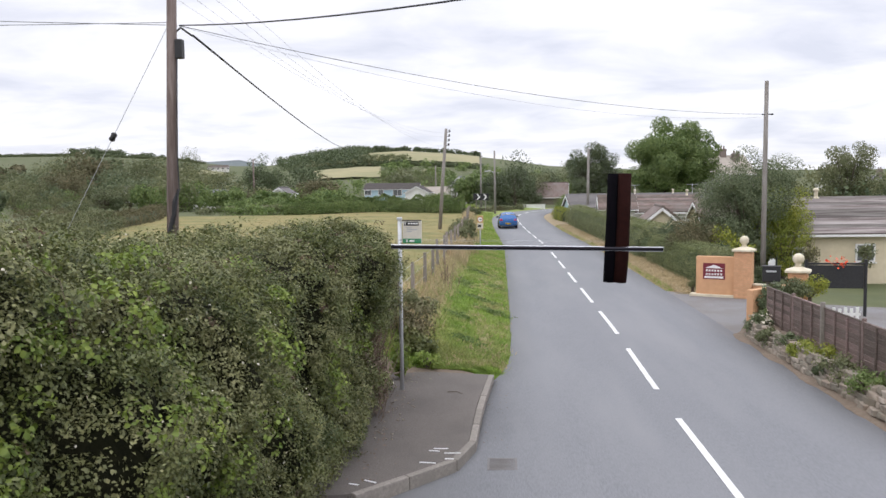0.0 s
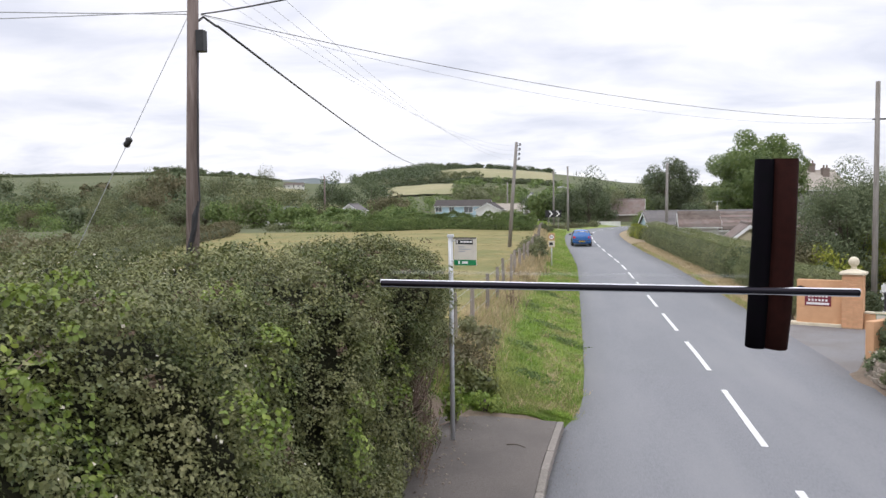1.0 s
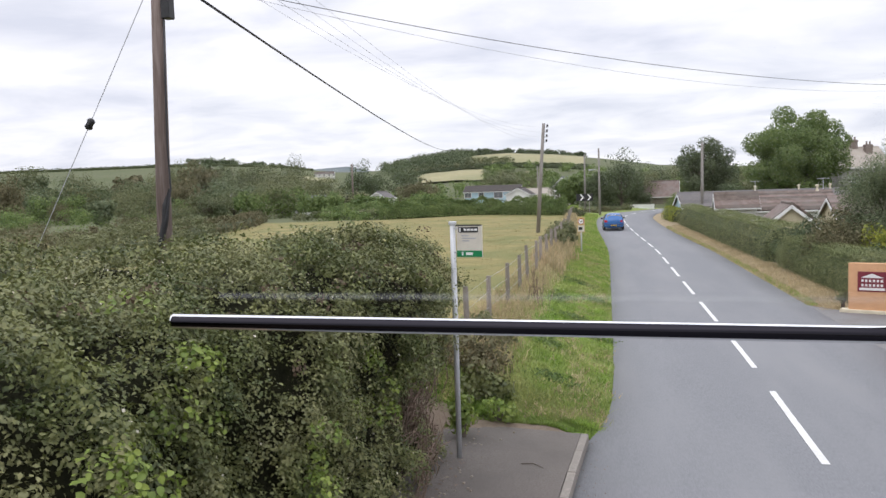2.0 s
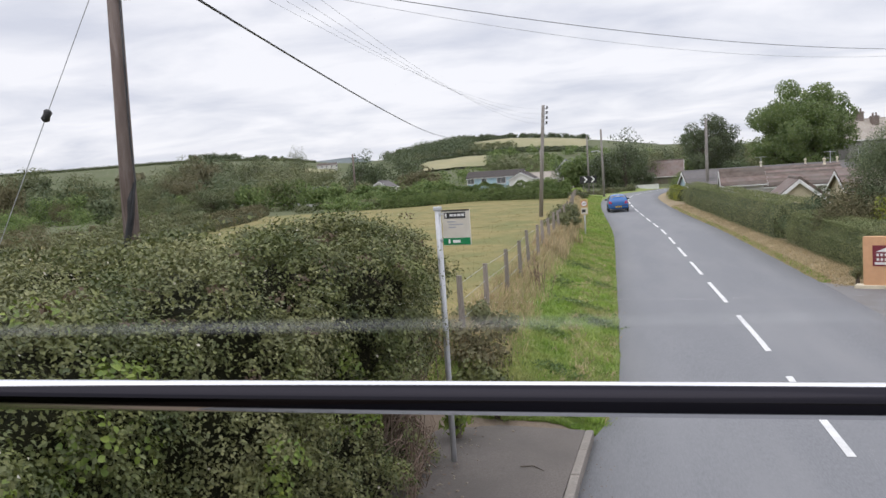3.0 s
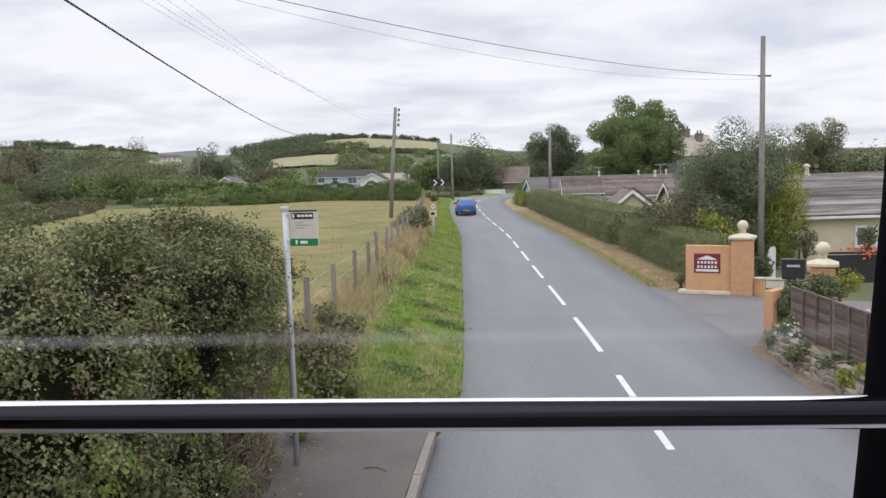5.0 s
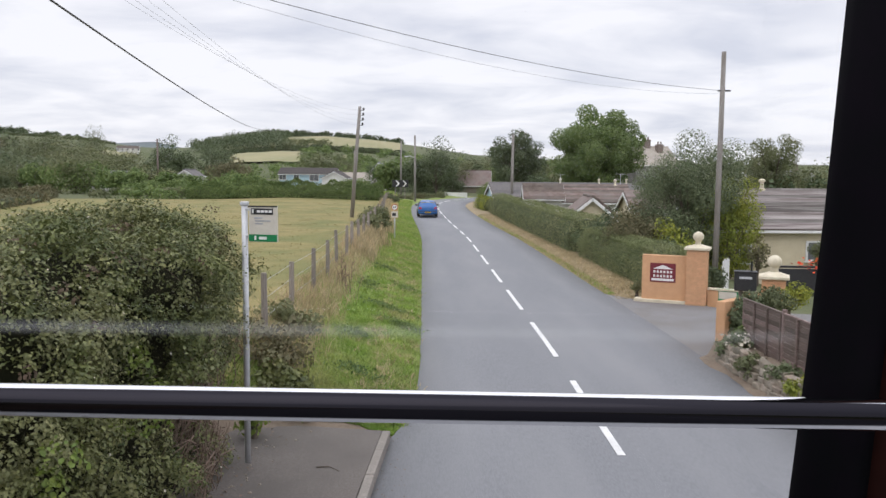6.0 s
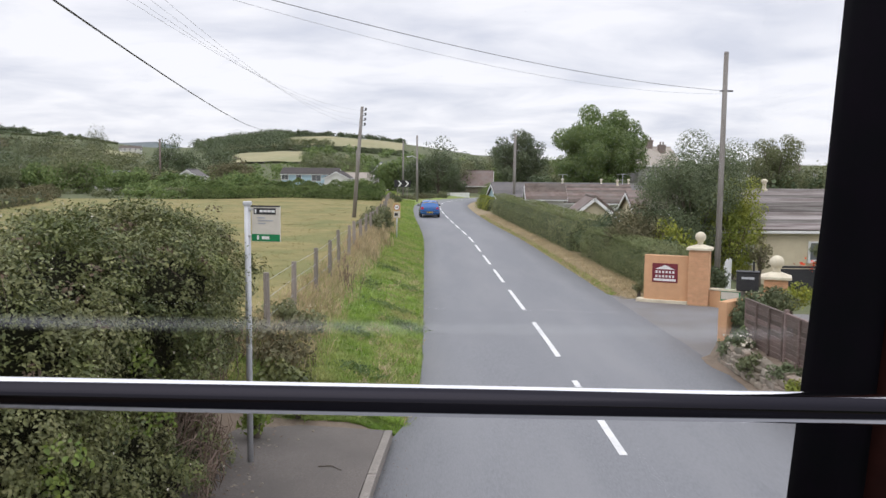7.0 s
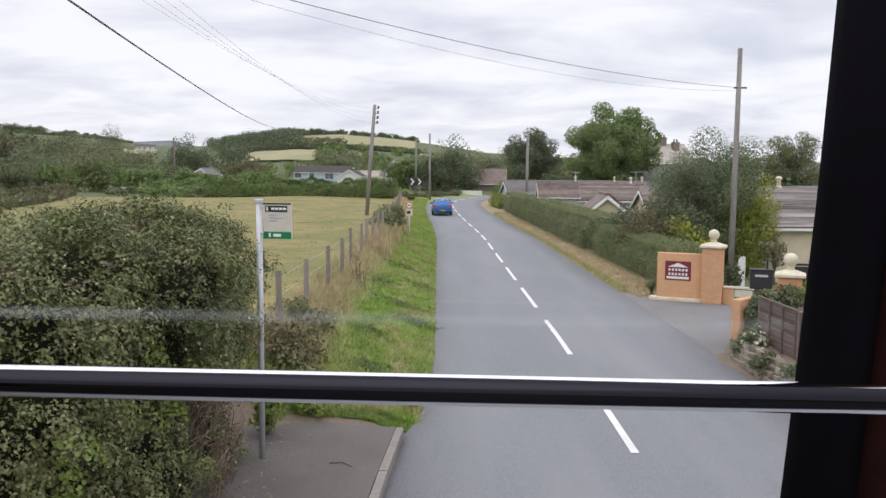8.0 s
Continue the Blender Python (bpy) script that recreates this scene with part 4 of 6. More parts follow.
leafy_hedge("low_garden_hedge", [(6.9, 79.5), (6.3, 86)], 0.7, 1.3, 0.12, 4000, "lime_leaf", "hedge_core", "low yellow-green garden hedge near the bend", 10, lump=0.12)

# ---- trees near and far ----
oak = tree(23.3, 108, 13.3, 12.6, "oak", "broad full-leaved green oak tree behind the bungalows", 11, leaf=0.27, n=52000, trunk=0.06, clumps=2.6)
tree(12.6, 115, 10.6, 6.5, "dark_leaf", "thin-crowned grey-green tree behind the bungalows", 12, leaf=0.24, n=9000, airy=0.5, trunk=0.12, clumps=1.6)
tree(15.5, 118, 9.6, 5.6, "dark_leaf", "grey-green tree beside the oak", 14, leaf=0.24, n=8000, airy=0.3, trunk=0.10, clumps=1.5)
tree(11.45, 33.5, 6.6, 4.6, "grey_leaf", "grey-green rounded garden shrub behind the gate wall", 13, leaf=0.07, n=62000, trunk=0.0, clumps=2.4, name="garden_shrub", category="shrub", z=-0.4)
tree(12.85, 32.8, 5.1, 2.2, "lime_leaf", "yellow-green garden shrub beside the bungalow", 15, leaf=0.075, n=16000, trunk=0.0, clumps=1.4, name="garden_shrub", category="shrub", z=-0.4)
tree(10.1, 31.4, 3.1, 1.9, "lime_leaf", "yellow-green lower leaves of the garden shrub", 23, leaf=0.11, n=2600, trunk=0.0, name="garden_shrub", category="shrub", z=-0.4)
tree(9.0, 32.6, 3.4, 2.8, "rust_leaf", "brownish-green bush behind the clipped hedge", 16, leaf=0.08, n=12000, trunk=0.0, clumps=1.4, name="garden_shrub", category="shrub", z=-0.4)
tree(9.2, 36.5, 3.3, 2.6, "dark_leaf", "dark garden bush behind the clipped hedge", 17, leaf=0.08, n=9000, trunk=0.0, clumps=1.4, name="garden_shrub", category="shrub", z=-0.3)
tree(8.9, 28.4, 2.0, 1.3, "dark_leaf", "small dark bush behind the gate wall", 18, leaf=0.08, n=2500, trunk=0.0, name="garden_shrub", category="shrub", z=-0.1)
tree(16.0, 31.8, 2.3, 1.3, "olive_leaf", "thin sapling in front of the bungalow", 19, leaf=0.10, n=500, trunk=0.3, airy=0.8, z=-0.6)
tree(13.5, 31.5, 2.2, 1.2, "rust_leaf", "small brownish sapling in front of the bungalow", 20, leaf=0.10, n=450, trunk=0.3, airy=0.8, z=-0.6)

tree(38.6, 88, 10.2, 6.8, "olive_leaf", "tall airy pale green tree behind the bungalow", 24, leaf=0.17, n=13000, airy=0.6, trunk=0.08, clumps=1.8)

FAR = {
    "dark_leaf": [(-67.8, 215, 13.0, 9.2), (-59.5, 200, 10.5, 6.5), (-47.9, 185, 11.6, 13.0), (2.3, 127, 9.3, 6.4), (-0.6, 130, 7.2, 5.0), (4.0, 133, 8.2, 4.6), (-102.8, 240, 10.7, 10.6), (14.3, 100, 4.6, 3.4), (-8.1, 140, 6.0, 4.4), (9.0, 150, 7.5, 7.0)],
    "olive_leaf": [(-117.7, 225, 11.0, 12.5), (-100.3, 205, 12.5, 9.4), (-94.5, 205, 12.5, 7.6), (-94.8, 235, 15.0, 8.3), (-83.1, 230, 8.9, 10.2), (-25.6, 210, 9.4, 9.6), (-17.8, 190, 8.5, 8.4), (-32.1, 230, 9.0, 8.5), (5.7, 140, 6.4, 6.2), (10.8, 150, 6.0, 7.5), (-42.6, 128, 4.7, 9.5), (47.4, 100, 6.0, 6.0), (14.0, 160, 8.4, 6.3), (-63.5, 120, 4.8, 8.0), (18, 150, 7.5, 8.0)],
    "oak": [(-49.6, 118, 5.4, 10.5), (-41.2, 112, 3.8, 7.5), (-5.6, 130, 5.6, 4.6), (-9.3, 118, 2.4, 5.2), (-59.7, 130, 4.6, 8.7), (-34.6, 115, 3.5, 6.8), (8.2, 97, 2.6, 3.2), (-27, 118, 3.6, 6.0)],
    "rust_leaf": [(-33.2, 140, 5.8, 8.8)],
    "grey_leaf": [(-70.5, 150, 7.0, 7.5)],
}
VALLEY = np.random.default_rng(314)
for q in range(66):
    a, r = VALLEY.uniform(-0.92, -0.37), 100 + 105 * VALLEY.uniform(0, 1) ** 0.8
    if q > 45:
        a, r = VALLEY.uniform(-0.80, -0.40), VALLEY.uniform(215, 275)
    h = (0.041 + 0.016 * VALLEY.uniform(-1, 1)) * r * (0.8 if r < 140 else 1.0)
    if r < 130 and -0.51 < a < -0.45:
        continue
    FAR[("olive_leaf", "grey_leaf", "olive_leaf", "rust_leaf", "dark_leaf")[q % 5]].append((r * math.sin(a), r * math.cos(a), h, h * VALLEY.uniform(0.8, 1.25)))
WORDS = {"dark_leaf": "dark green tree in the distance", "olive_leaf": "olive-green tree in the distance", "oak": "bushy mid-green tree beyond the field", "rust_leaf": "rusty brown-green tree beyond the field", "grey_leaf": "grey-green tree across the valley"}
proto = {}
k = 100
for mat_, rows_ in FAR.items():
    for j, (x, y, h, w) in enumerate(rows_):
        key = (mat_, j % 3)
        g = float(land(x, y))
        turn_ = Matrix.Rotation(k * 1.7, 4, "Z")
        if key not in proto:
            k += 1
            proto[key] = (tree(x, y, h, w, mat_, WORDS[mat_], k, leaf=0.36, n=3300, trunk=0.06, clumps=1.5, group="trees beyond the field"), h, w)
        else:
            ob, h0, w0 = proto[key]
            k += 1
            copy_thing(ob, Matrix.Translation((x, y, g)) @ turn_ @ Matrix.Diagonal((w / w0, w / w0, h / h0, 1)))

# woods and scrub that fill the valley
rngw = np.random.default_rng(77)


def wood(name, spots, leaf, per, material, label):
    """Far trees too many to count: leaf clumps on short stems, in one mesh."""
    cs, ns = [], []
    for x, y, h, w in spots:
        g = float(land(x, y))
        b = 9
        for _ in range(b):
            f = rngw.uniform(0.55, 1.1)
            c = np.array([x + rngw.normal(0, w * 0.22), y + rngw.normal(0, w * 0.22), g + h * rngw.uniform(0.3, 0.78)])
            v = rngw.normal(0, 1, (per // b, 3))
            v /= np.linalg.norm(v, axis=1)[:, None]
            cs.append(c + v * np.array([w * 0.30, w * 0.30, h * 0.26]) * f * rngw.uniform(0.45, 1.15, (per // b, 1)))
            ns.append(v)
        v = rngw.normal(0, 1, (per // 4, 3))
        v[:, 2] = np.abs(v[:, 2])
        cs.append(np.array([x, y, g]) + v * np.array([w * 0.3, w * 0.3, h * 0.18]))
        ns.append(v)
    ob = thing(name, pose(0, 0, 0), label, "trees", kind="stuff")
    new("leaves", leaf_mesh("leaves", np.concatenate(cs), np.concatenate(ns), leaf, material, rngw, slim=0.9, jitter=0.22)).parent = ob
    return ob


def spread(n, a0, a1, r0, r1, h0, h1, wide=1.1, gap=(9, 9)):
    out = []
    for _ in range(n):
        a, r, h = rngw.uniform(a0, a1), rngw.uniform(r0, r1), rngw.uniform(h0, h1)
        w = h * wide * rngw.uniform(0.8, 1.3)
        if not gap[0] < a < gap[1]:
            out.append((r * math.sin(a), r * math.cos(a), h, w))
    return out


wood("valley_scrub", spread(16, -0.95, -0.42, 82, 130, 1.8, 3.6, 1.4, (-0.52, -0.44)), 0.17, 900, "olive_leaf", "scrubby olive-green bushes across the valley")
wood("valley_scrub", spread(14, -0.95, -0.40, 78, 140, 1.6, 3.4, 1.4, (-0.52, -0.44)), 0.17, 900, "oak", "green bushes and small trees across the valley")
wood("valley_scrub", spread(60, -1.0, -0.50, 34, 80, 0.7, 1.5, 2.2), 0.13, 420, "olive_leaf", "low olive scrub on the rough ground beyond the hedge")
wood("valley_scrub", spread(44, -1.0, -0.52, 40, 95, 0.8, 1.9, 2.0), 0.14, 420, "rust_leaf", "brownish scrub on the rough ground beyond the hedge")
wood("valley_trees", spread(14, -0.98, -0.36, 125, 205, 4.8, 8.2, 1.0), 0.28, 1000, "olive_leaf", "tall olive-green trees across the valley")
wood("valley_trees", spread(10, -0.98, -0.40, 115, 190, 4.0, 6.6, 1.0, (-0.52, -0.44)), 0.28, 1000, "oak", "green trees across the valley")
wood("valley_trees", spread(16, -0.80, -0.38, 195, 250, 8.0, 12.0, 0.8), 0.32, 1300, "olive_leaf", "tall pale olive trees below the far hill")
wood("valley_trees", spread(14, -0.80, -0.38, 190, 250, 7.5, 11.0, 0.85), 0.34, 1000, "grey_leaf", "tall grey-green trees below the far hill")
wood("field_edge_bushes", [(-34 + 2.3 * q, 95.5 + 1.5 * math.sin(q * 2.3), 1.2 + 0.6 * math.sin(q * 1.9) ** 2, 3.0) for q in range(13)], 0.22, 420, "oak", "green bushes along the far edge of the field")
wood("field_edge_bushes", [(-38 + 3.1 * q, 96.8 + 1.2 * math.sin(q * 1.3), 1.3 + 0.6 * math.sin(q * 2.9) ** 2, 3.2) for q in range(11)], 0.22, 420, "olive_leaf", "olive bushes along the far edge of the field")
wood("bend_thicket", [(-3.5 + 1.3 * q, 130 + 2.0 * math.sin(q * 2.2), 4.2 + 1.2 * math.sin(q * 1.7), 3.4) for q in range(8)], 0.2, 1100, "dark_leaf", "dense dark thicket behind the bend")
wood("valley_trees", spread(70, -0.95, -0.30, 190, 290, 5.0, 8.5), 0.55, 300, "olive_leaf", "olive-green trees filling the valley")
wood("valley_trees", spread(44, -0.95, -0.30, 150, 300, 4.5, 8.0), 0.55, 300, "dark_leaf", "dark green trees filling the valley")
wood("valley_trees", spread(34, -0.26, -0.02, 160, 260, 3.5, 6.0), 0.5, 300, "oak", "green trees behind the far bungalows")
wood("bend_trees", spread(16, 0.0, 0.17, 150, 185, 6.0, 8.5, 1.2), 0.3, 700, "rust_leaf", "brownish olive trees behind the bend")
wood("bend_trees", spread(14, -0.01, 0.16, 145, 180, 5.0, 7.5, 1.2), 0.3, 700, "oak", "green trees behind the bend")
wood("valley_scrub", spread(24, -0.36, -0.20, 108, 132, 1.6, 3.0, 1.6), 0.26, 400, "oak", "green bushes beyond the field hedge")
wood("valley_scrub", spread(12, -0.19, -0.05, 104, 122, 0.9, 1.5, 2.0), 0.22, 400, "olive_leaf", "low olive bushes before the far bungalow")
wood("hill_wood", spread(120, -0.275, -0.168, 405, 570, 5.0, 8.5, 1.2), 0.85, 150, "dark_leaf", "dark wood covering the shoulder of the hill")
wood("hill_trees", spread(40, -0.26, -0.12, 400, 440, 3.0, 5.0, 1.4), 0.7, 220, "olive_leaf", "olive trees between the fields of the hill")
wood("hill_wood", spread(80, -0.25, -0.145, 560, 640, 3.5, 5.5, 1.2), 0.8, 220, "dark_leaf", "dark wood along the hill's crest")
wood("hill_wood", spread(60, -0.15, -0.02, 570, 620, 2.6, 4.4, 1.1), 0.8, 160, "dark_leaf", "thin line of trees along the hill's crest")
wood("hill_wood", spread(26, -0.505, -0.452, 600, 650, 5.0, 7.5, 1.3), 0.9, 220, "dark_leaf", "dark clump of trees on the far hill")
wood("hill_wood", spread(14, -0.44, -0.37, 600, 640, 3.0, 5.0, 1.3), 0.9, 220, "dark_leaf", "dark clump of trees on the skyline")
wood("hill_trees", spread(34, -0.15, 0.02, 290, 380, 3.0, 5.0, 1.3), 0.7, 200, "oak", "green trees at the foot of the hill")
wood("roadside_trees", [(20 + 3.2 * q, 128 + 5 * math.sin(q * 1.3), 5.5 + 1.5 * math.sin(q * 2.1), 6.0) for q in range(24)], 0.45, 420, "olive_leaf", "olive-green trees behind the houses")
wood("roadside_trees", [(26 + 4.5 * q, 92 + 6 * math.sin(q * 1.7), 4.0 + 0.9 * math.sin(q * 2.6), 5.0) for q in range(16)], 0.4, 420, "dark_leaf", "dark green trees behind the bungalows")


# pale fields and hedgerows on the hill
def hill_field(a0, a1, r0, r1, tilt, material, label):
    bm = bmesh.new()
    grid = []
    for i in range(13):
        row = []
        for j in range(25):
            f = j / 24
            a = a0 + (a1 - a0) * f
            r = (r0 + (r1 - r0) * i / 12) + tilt * (f - 0.5) + 7 * noise.noise(Vector((a * 40, i / 6, 2)))
            x, y = r * math.sin(a), r * math.cos(a)
            row.append(bm.verts.new((x, y, float(land(x, y)) + 0.9)))
        grid.append(row)
    for i in range(12):
        for j in range(24):
            bm.faces.new((grid[i][j], grid[i][j + 1], grid[i + 1][j + 1], grid[i + 1][j]))
    return tagged(part("hill_field", bm, material, shade=True), label, "field", kind="structure")


hill_field(-0.165, -0.026, 404, 524, 8, "stubble", "pale cut field near the crest of the hill")
hill_field(-0.232, -0.150, 325, 388, -14, "stubble", "pale straw-coloured field low on the hill")
hill_field(-0.098, -0.072, 335, 362, 4, "stubble", "narrow pale field on the hill")
hill_field(-0.392, -0.338, 385, 425, 5, "stubble", "pale field below the distant white houses")
leafy_hedge("hill_hedgerow", [(394 * math.sin(a), 394 * math.cos(a)) for a in np.linspace(-0.16, -0.02, 8)], 1.6, 2.4, 0.9, 2600, "dark_leaf", "hedge_core", "dark hedgerow between fields on the hill", 31, lump=0.6)
leafy_hedge("hill_hedgerow", [(402 * math.sin(a), 402 * math.cos(a)) for a in np.linspace(-0.25, -0.16, 8)], 1.4, 2.0, 0.9, 2600, "dark_leaf", "hedge_core", "dark hedgerow across the hill", 32, lump=0.6)
leafy_hedge("hill_hedgerow", [(560 * math.sin(a), 560 * math.cos(a)) for a in np.linspace(-0.9, -0.36, 20)], 1.6, 1.8, 0.9, 3600, "dark_leaf", "hedge_core", "dark hedgerow on the far hill", 33, lump=0.6)

# ---- grass ----
rngg = np.random.default_rng(5)


def lay(n, s0, s1, d0, d1, power=1.6):
    """Random roots along the road: more of them near the stop."""
    s = s0 + (s1 - s0) * rngg.uniform(0, 1, n) ** power
    d = rngg.uniform(d0, d1, n)
    x = road_x(s) + d
    return np.stack([x, s, land(x, s) - 0.01], 1)


def parted(n, s0, s1, power, d0=-5.9, d1=-2.83):
    """Roots split by a wandering line into green verge and dry bank."""
    r = lay(n, s0, s1, d0, d1, power)
    d = r[:, 0] - road_x(r[:, 1])
    wander = np.array([noise.noise(Vector((0, q * 0.33, 4))) * 0.45 + noise.noise(Vector((0, q * 1.3, 9))) * 0.22 for q in r[:, 1]])
    dry = d < -4.9 + wander + rngg.normal(0, 0.16, n)
    dry &= r[:, 1] > 12.8
    return r[~dry], r[dry]


green, dry = parted(110000, 11.75, 60, 2.0)
tagged(new("verge_grass", blade_mesh("verge_grass", green, 0.065, 0.013, "grass", rngg, 1.2)), "thick green grass of the roadside verge", "grass", kind="stuff")
tagged(new("tall_dry_grass", blade_mesh("tall_dry_grass", dry[::2], 0.30, 0.013, "straw", rngg, 1.1)), "tall dry straw-coloured grass along the field fence", "grass", kind="stuff")
tagged(new("bank_grass", blade_mesh("bank_grass", dry[1::14], 0.3, 0.013, "grass", rngg, 0.8)), "green grass among the dry stalks of the bank", "grass", kind="stuff")
green, dry = parted(34000, 30, 100, 1.2)
tagged(new("verge_grass", blade_mesh("verge_grass", green, 0.09, 0.035, "grass", rngg, 1.0)), "green grass of the verge towards the bend", "grass", kind="stuff")
tagged(new("tall_dry_grass", blade_mesh("tall_dry_grass", dry, 0.5, 0.035, "straw", rngg, 0.5)), "tall dry grass along the far fence", "grass", kind="stuff")
# dark broad-leaved weeds in shallow hollows of the verge
wd = np.concatenate([np.array([[x0, y0, 0.0]]) + rngg.normal(0, 1, (n0, 3)) * np.array([w0, l0, 0]) for x0, y0, w0, l0, n0 in ((-0.35, 19.6, 0.28, 0.22, 420), (-0.75, 21.4, 0.35, 0.18, 380), (-1.3, 17.0, 0.22, 0.2, 260), (-0.3, 26.0, 0.25, 0.3, 300), (-1.1, 29.5, 0.4, 0.4, 320), (-0.9, 14.1, 0.25, 0.2, 220), (-1.5, 24.5, 0.2, 0.5, 260))])
wd[:, 2] = land(wd[:, 0], wd[:, 1]) + rngg.uniform(0.03, 0.11, len(wd))
tagged(new("verge_weeds", leaf_mesh("verge_weeds", wd, np.tile([0.0, 0.0, 1.0], (len(wd), 1)), 0.075, "oak", rngg, slim=0.6, fine=True)), "dark broad-leaved weeds in the verge grass", "weeds", kind="stuff")
# coarse tufts and weeds that stand out of the verge
tuft = lay(420, 11.9, 45, -4.7, -2.9, 1.5)
tuft = np.repeat(tuft, 22, 0) + np.stack([rngg.normal(0, 0.07, 420 * 22), rngg.normal(0, 0.07, 420 * 22), np.zeros(420 * 22)], 1)
tagged(new("grass_tufts", blade_mesh("grass_tufts", tuft, 0.13, 0.015, "grass", rngg, 1.2)), "coarse grass tufts in the verge", "grass", kind="stuff")
tuft = lay(160, 12.2, 40, -4.3, -2.88, 1.5)
tuft = np.repeat(tuft, 30, 0) + np.stack([rngg.normal(0, 0.12, 4800), rngg.normal(0, 0.16, 4800), np.zeros(4800)], 1)
tagged(new("dry_tufts", blade_mesh("dry_tufts", tuft, 0.09, 0.016, "straw", rngg, 1.2)), "small dry patches in the verge grass", "grass", kind="stuff")
ft = 320
fy = 12 + 75 * rngg.uniform(0, 1, ft) ** 1.3
fx = -3.0 - rngg.uniform(0, 1, ft) * np.minimum(30, 2 + 0.72 * (fy - 2))
tuft = np.repeat(np.stack([fx, fy, land(fx, fy) - 0.01], 1), 16, 0) + np.stack([rngg.normal(0, 0.22, ft * 16), rngg.normal(0, 0.22, ft * 16), np.zeros(ft * 16)], 1)
tagged(new("field_tufts", blade_mesh("field_tufts", tuft, 0.05, 0.04, "field_tuft", rngg, 1.2)), "darker olive tufts scattered over the field", "grass", kind="stuff")
n = 9000
fy = 12 + 55 * rngg.uniform(0, 1, n) ** 1.5
fx = -2.6 - rngg.uniform(0, 1, n) * np.minimum(34, 2 + 0.75 * (fy - 2))
tagged(new("field_grass", blade_mesh("field_grass", np.stack([fx, fy, land(fx, fy) - 0.01], 1), 0.06, 0.022, "field_tuft", rngg, 1.4)), "short dry yellowing grass of the field", "grass", kind="stuff")
tagged(new("dry_verge_grass", blade_mesh("dry_verge_grass", lay(26000, 25, 75, 3.15, 4.6, 1.6), 0.07, 0.018, "straw", rngg, 1.2)), "short dry brown grass before the clipped hedge", "grass", kind="stuff")
tagged(new("verge_edge_grass", blade_mesh("verge_edge_grass", lay(5000, 26, 75, 3.1, 3.45, 1.5), 0.07, 0.02, "grass", rngg, 0.9)), "thin green grass at the road's edge", "grass", kind="stuff")


# low brambles and weeds where the pavement ends
def bush(x, y, z, h, w, material, label, seed, leaf=0.08, n=1500, name="roadside_bush"):
    return tree(x, y, h, w, material, label, seed, leaf=leaf, n=n, trunk=0.0, name=name, category="bush", z=z)


bush(-2.25, 13.2, 0.25, 1.25, 1.5, "rust_leaf", "brownish weeds and bramble at the foot of the fence", 41, n=2200)
bush(-2.0, 12.5, 0.1, 0.9, 1.2, "bramble", "low bramble where the pavement ends", 42, n=1800)
bush(-2.35, 15.0, 0.6, 0.9, 1.3, "olive_leaf", "tangled weeds against the field fence", 43, n=1600)
bush(-1.7, 11.8, 0.1, 0.4, 0.7, "grass", "tuft of weeds at the end of the pavement", 44, n=700, leaf=0.07)
bush(-2.15, 11.0, 0.12, 0.8, 0.5, "bindweed", "bright green weeds behind the bus stop post", 45, n=500, leaf=0.09)
bush(-2.5, 40, 0.95, 1.1, 1.5, "olive_leaf", "olive bush in the fence line", 46, n=1500, leaf=0.12)
bush(-2.4, 44.5, 0.9, 1.3, 2.0, "olive_leaf", "bush in the fence behind the road sign", 47, n=1500, leaf=0.12)
bush(-3.6, 88, 0.9, 1.0, 3.0, "olive_leaf", "bushes at the end of the field fence", 48, n=1800, leaf=0.2)
bush(-4.5, 104, 0.8, 1.1, 4.0, "grass", "green bank of bushes under the chevron sign", 49, n=1800, leaf=0.2)

for q in range(11):
    f = q / 10
    bush(-2.3 + 5.2 * f + 0.3 * math.sin(q * 5), 103 + 15.5 * f, 0.55, 0.85 + 0.35 * math.sin(q * 2.7), 2.6, "olive_leaf" if q % 3 else "rust_leaf", "rough grassy bush on the outside of the bend", 50 + q, n=900, leaf=0.16)

bush(8.3, 38.2, 0.1, 1.55, 1.9, "dark_leaf", "dark flat-topped bush between two clipped hedges", 59, n=2600, leaf=0.09, name="garden_bush")

# tall dry weed stalks by the fence
weed = thing("dry_dock_stalk", pose(-1.85, 21.5, 0.55), "tall dead brown dock stalks in the verge", "weed")
bm = bmesh.new()
for q in range(13):
    a, l_ = rngg.uniform(0, math.tau), rngg.uniform(0.55, 1.3)
    foot, lean_ = Vector((rngg.normal(0, 0.10), rngg.normal(0, 0.25), -0.05)), rngg.uniform(0.04, 0.22)
    tip = foot + Vector((lean_ * math.cos(a), lean_ * math.sin(a), l_))
    tube([foot, foot.lerp(tip, 0.5) + Vector((0, 0, 0.04)), tip], [0.006, 0.006, 0.004], 5, bm)
    for e in range(7):
        at = foot.lerp(tip, 0.45 + 0.08 * e)
        off_ = Vector(rngg.normal(0, 0.035, 3)) + Vector((0, 0, 0.07))
        tube([at, at + off_ * 0.6, at + off_], [0.004, 0.011, 0.004], 4, bm)
part("stalks", bm, "dead_stem", weed)


